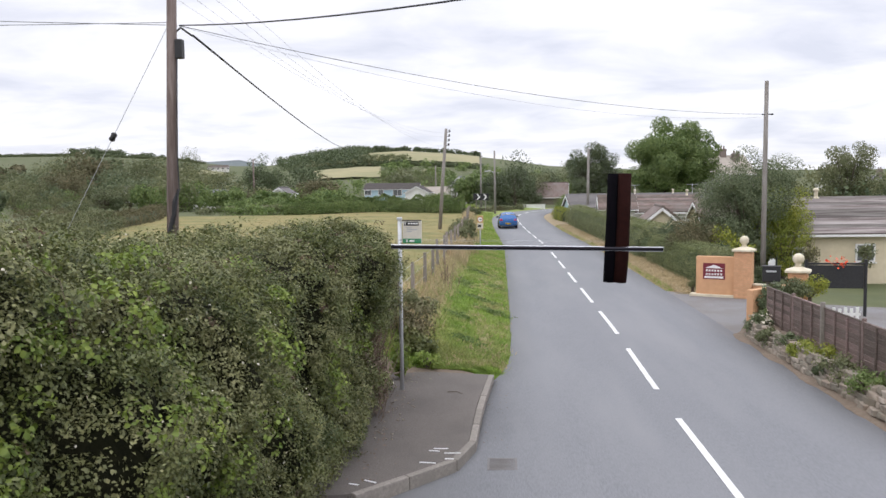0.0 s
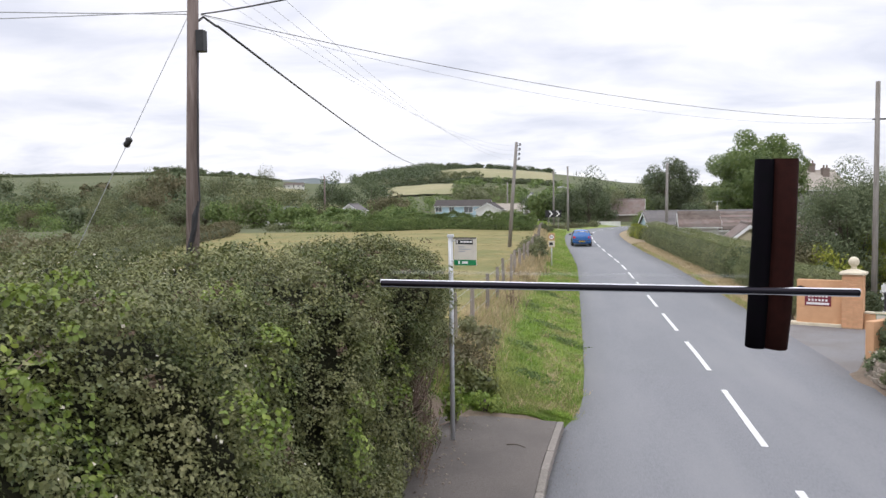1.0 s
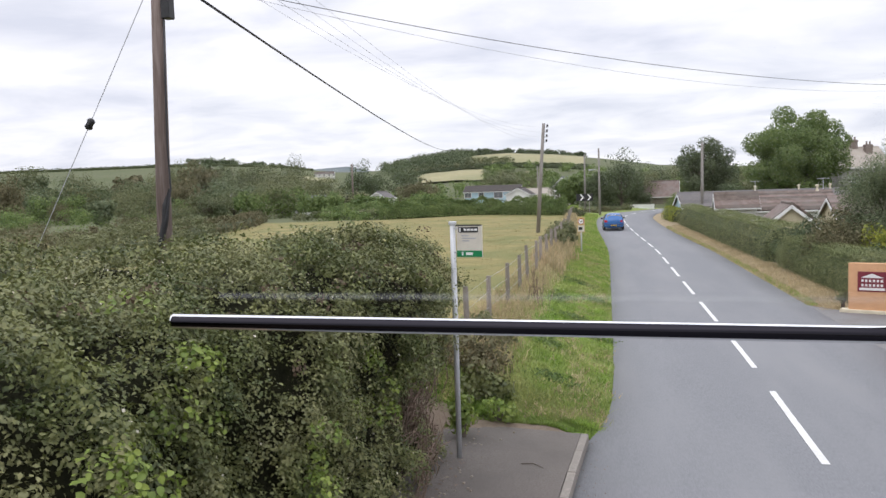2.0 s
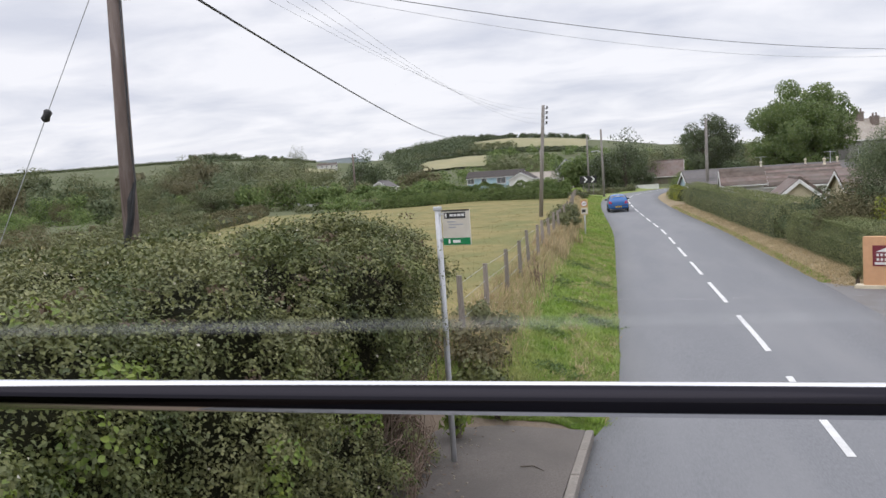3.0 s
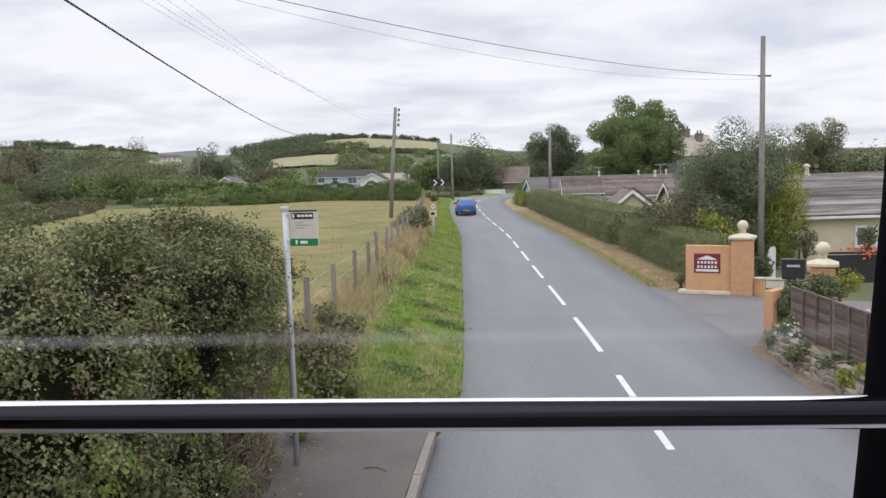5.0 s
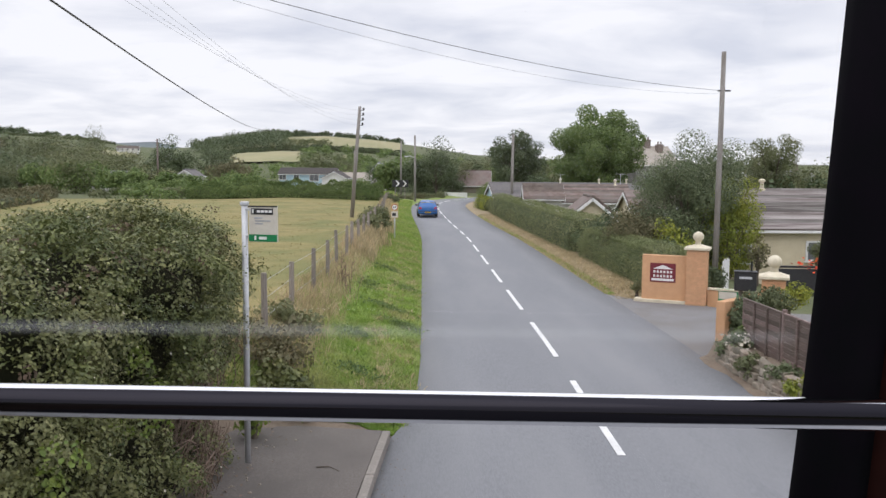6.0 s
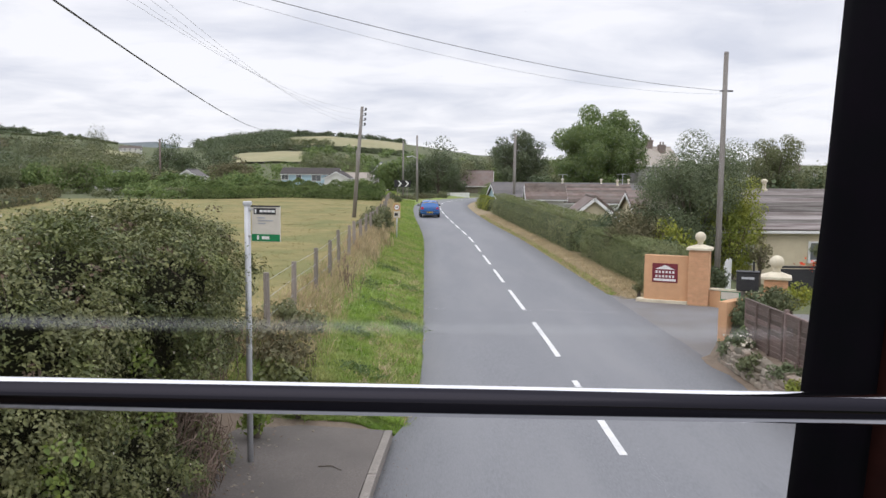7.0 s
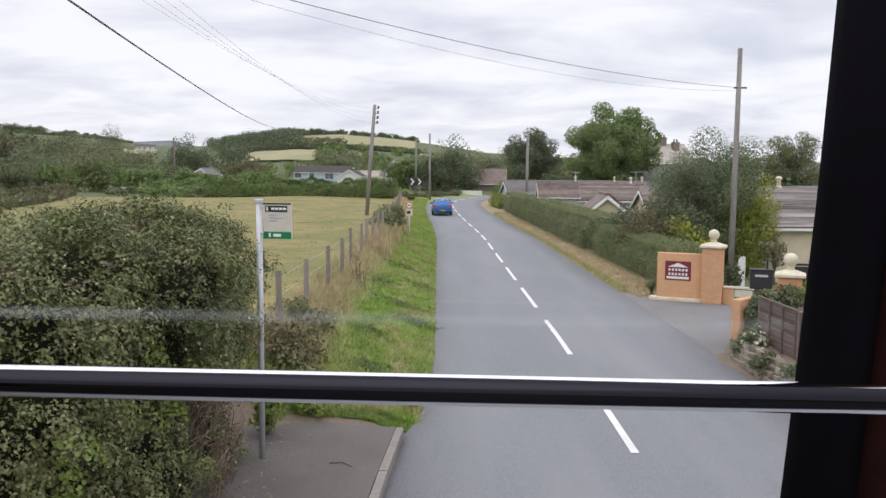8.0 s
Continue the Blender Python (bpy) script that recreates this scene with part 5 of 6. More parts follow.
# ---- poles and cables ----
pole_1 = pole(-6.68, 10.47, 8.1, 0.108, "pole", "tall brown weathered wooden telegraph pole behind the brambles", lean=(0.045, -0.03))
part("junction_box", box(0.14, 0.16, 0.36, (0.41, -0.17, 5.5), 0.012), "black", pole_1, "black cable junction box")
part("cable_run", tube([(0.375, -0.22, 5.6), (0.33, -0.20, 4.6), (0.29, -0.17, 3.6), (0.30, -0.16, 3.0), (0.22, -0.18, 2.6), (0.02, -0.20, 1.9)], 0.014, 8), "cable", pole_1, shade=True)
part("cable_guard", tube([(0.225, -0.10, 3.0), (0.19, -0.14, 2.75), (0.17, -0.15, 2.5), (0.10, -0.16, 2.2), (0.03, -0.17, 1.95)], [0.03, 0.06, 0.05, 0.055, 0.03], 10), "black", pole_1, "black plastic cable guard")
part("bracket", tube([(0.28, -0.18, 5.95), (0.42, -0.1, 6.1), (0.52, 0.2, 6.0)], 0.02, 8), "black", pole_1)
pole(-4.64, 54.4, 8.4, 0.125, "grey_pole", "grey wooden electricity pole standing in the dry field", 4, lean=(0.078, 0))
pole_3 = pole(-0.8, 99.4, 8.85, 0.13, "grey_pole", "slim grey pole with a street light arm at the bend", lean=(-0.005, 0))
g3 = float(land(-0.8, 99.4))
lamp = part("street_light", tube([(0, 0, 6.0 - g3), (-0.6, 0, 6.35 - g3), (-0.85, 0, 6.3 - g3)], 0.03, 6), "galv", pole_3, "street light on a short arm")
part("lantern", box(0.5, 0.2, 0.13, (-1.05, 0, 6.2 - g3), 0.03), "galv", lamp)
pole(-3.1, 120, 9.1, 0.13, "grey_pole", "grey wooden pole beyond the bend")
pole_4 = pole(9.85, 26.3, 7.85, 0.09, "grey_pole", "slim grey wooden pole beside the gate pillar", lean=(0.004, 0))
part("crossarm", box(0.42, 0.05, 0.05, (0.08, 0, 6.58 - float(land(9.85, 26.3))), 0.006), "black", pole_4)
pole(9.0, 80, 8.05, 0.14, "grey_pole", "grey wooden pole behind the clipped hedge", 1, lean=(0.01, 0))
pole(-118, 240, 14.0, 0.17, "grey_pole", "distant grey pole among the valley trees")
pole(-112, 240, 13.0, 0.17, "grey_pole", "distant grey pole among the valley trees")
pole(-41.5, 128, 9.4, 0.15, "pole", "ivy-covered pole by the small white house")
pole(-12.5, 150, 8.6, 0.14, "grey_pole", "distant grey pole behind the far bungalow")

P1 = Vector((-6.38, 10.35, 7.15))
cable(P1 + Vector((0.25, 0.3, -0.15)), (-22.4, 116.2, 10.3), 0.7, 0.022, "cable", "thick black cable from the pole to the far trees")
cable(P1 + Vector((0.12, 0, -0.02)), (9.85, 26.2, 6.6), 0.42, 0.006, "cable", "thin cable crossing the road to the slim pole")
cable(P1 + Vector((0.12, -0.05, -0.02)), (12.2, -8.9, 5.8), 0.74, 0.012, "cable", "black cable crossing the road overhead")
cable(P1 + Vector((-0.12, 0, 0.0)), (-60, -8, 8.5), 0.6, 0.008, "thin_wire", "thin grey wire leading away over the brambles")
cable(P1 + Vector((-0.12, 0, 0.05)), (-60, 6, 9.5), 0.7, 0.008, "thin_wire", "thin grey wire leading away over the valley")
for q in range(4):
    cable((-3.85, 54.4, 8.15 - 0.33 * q), (-10.1 + 1.0 * q, -14, 12.6), 2.5, 0.0035, "thin_wire", "thin bare electricity wire high over the field")
cable((9.75, 26.2, 6.5), P1, 0.62, 0.0035, "thin_wire", "second thin wire crossing the road to the slim pole")

# stay wire of the pole with its black insulator
stay = thing("stay_wire", pose(-6.4, 10.3, 7.1), "steel stay wire of the telegraph pole with a black insulator", "stay wire")
A, B = Vector((-0.1, 0, 0)), Vector((-3.1, -0.05, -5.4))
part("wire", tube([A, B], 0.006, 6), "thin_wire", stay)
C = A.lerp(B, 0.385)
bm = lathe([(0.03, -0.09), (0.062, -0.06), (0.05, 0.0), (0.062, 0.06), (0.03, 0.09)], 12)
o = part("insulator", bm, "black", stay, "black stay insulator", shade=True)
o.matrix_local = Matrix.Translation(C) @ (B - A).to_track_quat("Z", "Y").to_matrix().to_4x4()

# ---- bus stop ----
stop = thing("bus_stop", pose(-2.03, 10.05, 0.11), "pale metal bus stop post with a cream and green flag sign", "bus stop")
part("post", tube([(0, 0, -0.2), (0, 0, 3.27)], 0.038, 14), "galv", stop, shade=True)
part("post_cap", box(0.10, 0.09, 0.05, (0, 0, 3.25), 0.01), "galv", stop)
turn = Matrix.Rotation(radians(-14), 4, "Z")
flag = part("flag", box(0.375, 0.03, 0.44, (0, 0, 0), 0.006), "sign_face", stop, "aged cream bus stop flag")
flag.matrix_local = Matrix.Translation((0.06, -0.03, 2.81)) @ turn @ Matrix.Translation((0.19, 0, 0))


def plate(name, w, h, x, z, material, parent, label="", deep=0.004, y=-0.0175):
    return part(name, box(w, deep, h, (x, y, z)), material, parent, label)


plate("top_edge", 0.378, 0.018, 0, 0.425, "black", flag)
plate("header", 0.29, 0.075, -0.01, 0.335, "black", flag, "black heading panel with a bus sign")
for q in range(4):
    plate("letter_bar", 0.042, 0.028, -0.055 + q * 0.052, 0.36, "white", flag, deep=0.008)
plate("bus_symbol", 0.02, 0.05, -0.13, 0.348, "white", flag, deep=0.008)
for q, (x, w) in enumerate(((-0.06, 0.11), (0.0, 0.2), (-0.05, 0.1))):
    plate("text_bar", w, 0.016, x, 0.285 - q * 0.035, "thin_wire", flag)
plate("green_band", 0.372, 0.085, 0, 0.006, "green_sign", flag, "green band with white lettering bars")
plate("letter_bar", 0.10, 0.035, 0.0, 0.03, "white", flag, deep=0.008)
plate("letter_bar", 0.025, 0.05, -0.10, 0.024, "white", flag, deep=0.008)
for z in (0.05, 0.38):
    part("clip", box(0.10, 0.03, 0.03, (-0.2, 0.0, z), 0.004), "galv", flag)

# white spray marks on the pavement
for x0, y0, w, rot in ((-1.03, 6.56, 0.22, 0), (-1.12, 6.45, 0.16, -6), (-0.85, 6.36, 0.24, 3), (-0.88, 6.11, 0.13, 0), (-1.17, 5.94, 0.24, -8), (-1.86, 5.19, 0.2, -30), (-2.06, 5.08, 0.14, -20)):
    mk = part("spray_mark", box(w, 0.035, 0.004, (0, 0, 0), 0.0), "paint")
    mk.matrix_world = pose(x0, y0, 0.110, 0, 0, rot)
    tagged(mk, "faint white paint mark sprayed on the pavement", "paint mark", "paint marks on the pavement", "structure")

twig = tagged(part("fallen_twig", tube([(-1.15, 9.86, 0.118), (-0.99, 9.88, 0.121), (-0.85, 9.73, 0.118)], [0.008, 0.007, 0.004], 5), "bark"), "thin dark twig lying on the pavement", "twig")
rl = np.random.default_rng(61)
c = np.stack([-2.2 + np.abs(rl.normal(0, 0.22, 90)), rl.uniform(5.2, 11.4, 90), np.full(90, 0.118)], 1)
tagged(new("fallen_leaves", leaf_mesh("fallen_leaves", c, np.tile([0.0, 0.0, 3.0], (90, 1)), 0.05, "dead_stem", rl, droop=0.0)), "dry brown leaves lying along the hedge foot", "leaves", kind="stuff")
c = np.stack([rl.uniform(-0.45, 0.0, 70), rl.uniform(7.0, 12.0, 70), np.full(70, -0.02)], 1)
tagged(new("gutter_litter", leaf_mesh("gutter_litter", c, np.tile([0.0, 0.0, 3.0], (70, 1)), 0.03, "dead_stem", rl, droop=0.0)), "bits of leaf and grit in the gutter", "leaves", kind="stuff")

bm = bmesh.new()
rs = random.Random(31)
for q in range(60):
    gx0, gy0 = -2.15 + abs(rs.gauss(0, 0.28)), rs.uniform(6.8, 11.3)
    r_ = bmesh.ops.create_icosphere(bm, subdivisions=1, radius=rs.uniform(0.008, 0.026), matrix=pose(gx0, gy0, 0.118, rs.uniform(0, 90), 0, rs.uniform(0, 180)))
    for v in r_["verts"]:
        v.co.z = 0.116 + (v.co.z - 0.118) * 0.7
tagged(part("loose_grit", bm, "stone"), "small loose stones on the pavement along the hedge", "grit", kind="stuff")

# ---- the field fence ----
fence = thing("field_fence", Matrix(), "weathered wooden post and wire fence along the field", "fence")
rf = random.Random(9)
tops = []
y = 13.7
while y < 91:
    x = float(road_x(y)) - 5.44 + rf.uniform(-0.05, 0.05)
    g = float(land(x, y))
    h = 2.06 - g if y < 60 else 1.12
    r = 0.054 if y < 30 else 0.065
    lean_x, lean_y = rf.uniform(-0.04, 0.04), rf.uniform(-0.03, 0.03)
    p = part("post", tube([(x, y, g - 0.3), (x + lean_x * 0.5, y + lean_y * 0.5, g + h * 0.5), (x + lean_x, y + lean_y, g + h + rf.uniform(-0.08, 0.05))], [r, r, r * 0.93], 9), "post", fence, shade=False)
    tops.append((Vector((x + lean_x, y + lean_y, g + h)), h))
    y += 2.75 if y < 60 else 3.2
for lev in (0.12, 0.42, 0.75):
    part("wire", tube([t - Vector((0, 0, lev)) for t, h in tops], 0.0035, 4), "thin_wire", fence)

# ---- road signs ----
limit = thing("speed_limit_sign", pose(-1.36, 43.8, float(land(-1.36, 43.8))), "small red-ringed road sign with a second plate on a grey post", "road sign")
gl = float(land(-1.36, 43.8))
part("post", tube([(0, 0, -0.3), (0, 0, 2.3 - gl)], 0.038, 10), "galv", limit, shade=True)
board = part("backing_board", box(0.40, 0.02, 0.84, (0, -0.05, 1.5 - gl), 0.008), "yellow_sign", limit, "yellow backing board")
disc = lambda r, z, y: tube([(0, y, z), (0, y - 0.006, z)], r, 28)
part("red_ring", disc(0.165, 2.1 - gl, -0.062), "red_sign", board)
part("white_disc", disc(0.132, 2.1 - gl, -0.069), "white", board)
bm = bmesh.new()
for x0 in (-0.045, 0.045):
    box(0.05, 0.004, 0.09, (x0, -0.077, 2.055 - gl), bm=bm)
part("number_bars", bm, "black", board)
part("lower_plate", box(0.34, 0.012, 0.34, (0, -0.066, 1.54 - gl), 0.004), "sign_face", board)
part("symbol", box(0.2, 0.006, 0.16, (-0.03, -0.075, 1.63 - gl), 0.002), "black", board)

gc = float(land(-2.7, 108))
chev = thing("chevron_sign", pose(-2.68, 101.5, gc + 0.25), "black and white chevron bend sign on two posts", "road sign")
for x0 in (-0.6, 0.6):
    part("post", tube([(x0, 0.05, -0.3), (x0, 0.05, 3.05 - gc)], 0.04, 8), "grey_pole", chev)
cb = part("board", box(2.05, 0.03, 0.9, (0, 0, 2.22 - gc), 0.01), "black", chev)
for x0 in (-0.55, 0.35):
    bm = bmesh.new()
    z0 = 2.27 - gc
    pts = [(x0 - 0.05, z0 + 0.04), (x0 + 0.15, z0 + 0.04), (x0 + 0.48, z0 + 0.41), (x0 + 0.15, z0 + 0.78), (x0 - 0.05, z0 + 0.78), (x0 + 0.28, z0 + 0.41)]
    fr = [bm.verts.new((px, -0.02, pz)) for px, pz in pts]
    bm.faces.new((fr[0], fr[1], fr[2], fr[5]))
    bm.faces.new((fr[5], fr[2], fr[3], fr[4]))
    r = bmesh.ops.extrude_face_region(bm, geom=bm.faces[:])
    for v in [q for q in r["geom"] if isinstance(q, bmesh.types.BMVert)]:
        v.co.y -= 0.006
    part("chevron", bm, "white", cb)

# low white wall across the bend
ww = thing("low_white_wall", pose(5.2, 122, 0.7), "low white-painted wall at the outside of the bend", "wall")
part("wall", box(3.4, 0.25, 0.85, (0, 0, -0.15), 0.02), "white", ww)
part("coping", box(3.5, 0.34, 0.08, (0, 0, 0.702), 0.015), "render_white", ww)


# ---- gate walls of the drive ----
def pillar(name, x, y, side, height, label, rot):
    ob = thing(name, pose(x, y, 0, 0, 0, rot), label, "gate pillar", "gate pillars")
    core = part("core", box(side - 0.03, side - 0.03, height + 0.1, (0, 0, -0.1)), "mortar", ob)
    course, n = 0.075, int(height / 0.075)
    meshes = {}
    for c in range(n):
        for face in range(4):
            m = Matrix.Rotation(face * math.pi / 2, 4, "Z")
            half_ = [(-0.5, 0.5), (0.0, 0.5)] if (c + face) % 2 == 0 else [(-0.5, 0.25), (-0.25, 0.5), (0.25, 0.25)]
            for a, w in half_:
                ln = w * side - 0.01
                key = round(ln, 3)
                if key not in meshes:
                    bm = box(ln, 0.05, course - 0.012, (0, 0, 0), 0.004)
                    me = bpy.data.meshes.new("brick")
                    bm.to_mesh(me)
                    bm.free()
                    me.materials.append(M["peach_brick"])
                    meshes[key] = me
                b = new("brick", meshes[key])
                b.parent = core
                b.matrix_local = m @ Matrix.Translation(((a + w / 2) * side, -side / 2 + 0.025 + 0.002, c * course))
    part("cap", box(side + 0.14, side + 0.14, 0.07, (0, 0, height), 0.012), "cream", ob, "cream stone cap")
    bm = bmesh.new()
    q, z0, z1 = side / 2 + 0.04, height + 0.07, height + 0.16
    lo = [bm.verts.new((sx * q, sy * q, z0)) for sx, sy in ((-1, -1), (1, -1), (1, 1), (-1, 1))]
    hi = [bm.verts.new((sx * 0.09, sy * 0.09, z1)) for sx, sy in ((-1, -1), (1, -1), (1, 1), (-1, 1))]
    bm.faces.new(lo[::-1])
    bm.faces.new(hi)
    for e in range(4):
        bm.faces.new((lo[e], lo[(e + 1) % 4], hi[(e + 1) % 4], hi[e]))
    part("cap_slope", bm, "cream", ob)
    prof = [(0.10, 0.0), (0.075, 0.03), (0.09, 0.05)] + [(0.157 * math.sin(a), 0.225 - 0.157 * math.cos(a)) for a in np.linspace(0.5, 3.05, 14)]
    part("stone_ball", lathe(prof, 24, at=(0, 0, z1)), "cream", ob, "cream stone ball finial", shade=True)
    return ob


pillar("gate_pillar", 8.45, 23.95, 0.6, 1.63, "peach brick gate pillar with a cream stone ball", -24)
pillar("gate_pillar", 8.3, 18.35, 0.52, 1.46, "peach brick gate pillar with a stone ball behind ivy", -24)


def wall_run(name, a, b, height, thick, material, label, z=0.0, plinth=True, cap=None):
    a, b = Vector(a), Vector(b)
    d = b - a
    ob = thing(name, pose((a.x + b.x) / 2, (a.y + b.y) / 2, z, 0, 0, math.degrees(math.atan2(d.y, d.x))), label, "wall")
    part("wall", box(d.length, thick, height + 0.3, (0, 0, -0.3), 0.012), material, ob)
    if plinth:
        part("plinth", box(d.length + 0.25, thick + 0.14, 0.16, (-0.1, 0, -0.1), 0.02), "cream", ob, "pale concrete plinth")
    if cap:
        part("coping", box(d.length + 0.02, thick + 0.06, 0.05, (0, 0, height + 0.002), 0.01), cap, ob)
    return ob


gate_wall = wall_run("gate_wall", (6.98, 24.62), (8.16, 24.05), 1.42, 0.22, "peach", "peach rendered gate wall with a maroon sign")
wall_run("low_gate_wall", (8.75, 23.8), (9.9, 23.1), 0.44, 0.2, "peach", "low peach rendered wall beside the gate pillar", plinth=False, cap="cream")
wall_run("low_gate_wall", (6.52, 16.88), (8.02, 18.2), 1.14, 0.2, "peach", "low peach rendered wall overgrown with ivy", plinth=False)

board = thing("name_board", gate_wall.matrix_world @ pose(-0.03, -0.114, 0.60), "maroon name board with a white house drawing", "sign")
part("panel", box(0.76, 0.03, 0.58, (0, 0, 0), 0.006), "maroon", board)
bm = bmesh.new()
fr = [bm.verts.new((x, -0.02, z)) for x, z in ((-0.30, 0.40), (0.30, 0.40), (0.0, 0.53))]
bmesh.ops.contextual_create(bm, geom=fr)
r = bmesh.ops.extrude_face_region(bm, geom=bm.faces[:])
for v in [q for q in r["geom"] if isinstance(q, bmesh.types.BMVert)]:
    v.co.y += 0.006
part("drawn_gable", bm, "white", board)
for z0, h0 in ((0.28, 0.07), (0.15, 0.07)):
    for q in range(6):
        plate("letter_bar", 0.06, h0, -0.25 + q * 0.10, z0, "white", board, deep=0.006)
plate("drawn_base", 0.66, 0.07, 0, 0.04, "white", board, deep=0.006)

green_board = thing("green_notice", pose(9.2, 23.42, 0.12, 0, 0, -32), "green and white notice board fixed low beside the gate", "sign")
part("panel", box(0.62, 0.025, 0.38, (0, 0, 0), 0.005), "green_sign", green_board)
part("inset", box(0.50, 0.006, 0.22, (0, -0.014, 0.08)), "sign_face", green_board)

# ivy over the low wall and weeds at its foot
bush(7.25, 17.25, 0.15, 1.35, 0.9, "grey_leaf", "pale ivy hanging over the low wall", 51, leaf=0.07, n=2600, name="ivy")
bush(7.75, 17.3, 0.8, 0.6, 1.5, "olive_leaf", "pale green creeper spilling over the fence", 52, leaf=0.055, n=2800, name="garden_bush")
bush(8.5, 18.0, 0.75, 0.75, 1.0, "lime_leaf", "yellow-green shrub against the gate pillar", 58, leaf=0.055, n=1500, name="garden_bush")
bush(6.5, 15.9, 0.05, 0.72, 0.75, "grey_leaf", "white-flowered plant on the stone bank", 53, leaf=0.06, n=1300, name="flower_clump")
bush(6.3, 14.6, 0.05, 0.55, 0.7, "olive_leaf", "trailing plants on the stone bank", 54, leaf=0.06, n=900, name="flower_clump")
bush(6.35, 12.8, 0.05, 0.6, 0.8, "lime_leaf", "yellowish trailing plants on the stone bank", 55, leaf=0.06, n=900, name="flower_clump")
bush(6.92, 16.92, 0.2, 1.2, 0.55, "grey_leaf", "pale ivy over the end of the low wall", 58, leaf=0.06, n=1700, name="ivy")
bush(9.35, 24.9, 0.0, 1.1, 0.8, "dark_leaf", "dark green shrub behind the gate pillar", 56, leaf=0.07, n=1400, name="garden_bush")
bush(7.0, 25.3, 0.05, 0.55, 0.5, "olive_leaf", "weeds at the end of the gate wall", 57, leaf=0.05, n=600, name="weeds")
rp = np.random.default_rng(12)
for bx, by, bz, n, mat_, lab in ((6.55, 15.85, 0.5, 90, "petal", "white flower heads among the grey-green leaves"), (10.3, 20.6, 1.5, 60, "red_petal", "red flowers beyond the black gate")):
    c = np.array([bx, by, bz]) + rp.normal(0, 1, (n, 3)) * np.array([0.16, 0.24, 0.09])
    tagged(new("flowers", leaf_mesh("flowers", c, np.tile([0, -0.5, 0.8], (n, 1)), 0.075, mat_, rp, slim=1.0)), lab, "flowers", kind="stuff")

# brown lap fence along the right-hand garden
gf = thing("garden_fence", pose(0, 0, 0), "dark brown overlapped board garden fence on a stone bank", "fence")
rb = random.Random(4)
for pnl in range(5):
    y1 = 16.45 - pnl * 1.86
    pn = part("fence_panel", box(0.03, 0.05, 0.94, (6.84, y1 - 0.02, 0.33), 0.004), "fence_wood", gf)
    for e in (0.33, 0.66, 0.985):
        part("batten", box(0.035, 0.045, 0.92, (6.81, y1 - e * 1.82, 0.34), 0.004), "fence_wood", pn)
    for c in range(9):
        part("board", box(0.016, 1.80, 0.125, (6.842, y1 - 0.92, 0.335 + c * 0.102), 0.003, turn=Matrix.Rotation(radians(-9 + rb.uniform(-1.5, 1.5)), 4, "Y") @ Matrix.Rotation(radians(rb.uniform(-0.4, 0.4)), 4, "X")), "fence_wood", pn)
    part("top_rail", box(0.05, 1.84, 0.03, (6.835, y1 - 0.92, 1.262), 0.004), "fence_wood", pn)
    if pnl != 1:
        part("post", box(0.075, 0.075, 1.35, (6.85, y1 - 1.86, 0.0), 0.008), "fence_wood", gf)
    else:
        part("post", box(0.085, 0.085, 1.3, (6.80, y1 - 1.86, 0.1), 0.008), "kerb", gf, "pale concrete fence post")

# stone bank under it: rubble pieces
bank = thing("stone_bank", pose(0, 0, 0), "low rubble stone bank with soil under the garden fence", "wall")
bm = bmesh.new()
ring = []
for q in range(14):
    yy = 16.7 - q * 0.75
    ring.append([bm.verts.new((xx, yy, zz + 0.03 * math.sin(q * 2.1 + xx))) for xx, zz in ((5.95, -0.05), (6.22, 0.04), (6.36, 0.30), (6.62, 0.36), (7.2, 0.37))])
for a, b in zip(ring, ring[1:]):
    for q in range(4):
        bm.faces.new((a[q], a[q + 1], b[q + 1], b[q]))
bmesh.ops.recalc_face_normals(bm, faces=bm.faces)
soil = part("soil", bm, "soil", bank, shade=True)
shapes = []
for q in range(6):
    bm = bmesh.new()
    bmesh.ops.create_cube(bm, size=0.92)
    bmesh.ops.bevel(bm, geom=bm.edges[:], offset=0.09, segments=1, affect="EDGES", profile=0.5)
    for v in bm.verts:
        v.co += 0.20 * noise.noise_vector(v.co * 1.6 + Vector((q * 7, 0, 0)))
    me = bpy.data.meshes.new("stone")
    bm.to_mesh(me)
    bm.free()
    me.materials.append(M["stone"])
    shapes.append(me)
# four rough courses, each set back a little from the one below
for course in range(4):
    yy = 16.2 - rb.uniform(0, 0.2)
    while yy > 7.6:
        ln = rb.uniform(0.16, 0.36)
        st = new("stone", shapes[rb.randrange(6)])
        st.parent = bank
        st.matrix_local = Matrix.Translation((6.24 + 0.05 * course + rb.uniform(-0.02, 0.02), yy - ln / 2, 0.07 + 0.105 * course)) @ Euler((rb.uniform(-0.15, 0.15), rb.uniform(-0.15, 0.15), rb.uniform(-0.2, 0.2))).to_matrix().to_4x4() @ Matrix.Diagonal((rb.uniform(0.18, 0.26), ln * 1.08, rb.uniform(0.115, 0.15), 1))
        yy -= ln
for bx, by, h, w, mat_ in ((6.45, 13.6, 0.55, 0.7, "grey_leaf"), (6.5, 11.9, 0.62, 1.0, "lime_leaf"), (6.4, 10.7, 0.7, 1.1, "olive_leaf"), (6.42, 9.6, 0.6, 0.9, "oak"), (6.32, 11.2, 0.35, 0.6, "dark_leaf"), (6.75, 16.4, 0.7, 0.5, "oak")):
    bush(bx, by, 0.1, h, w, mat_, "garden plants trailing over the rubble stones", int(by * 10), leaf=0.055, n=1100, name="trailing_plant")

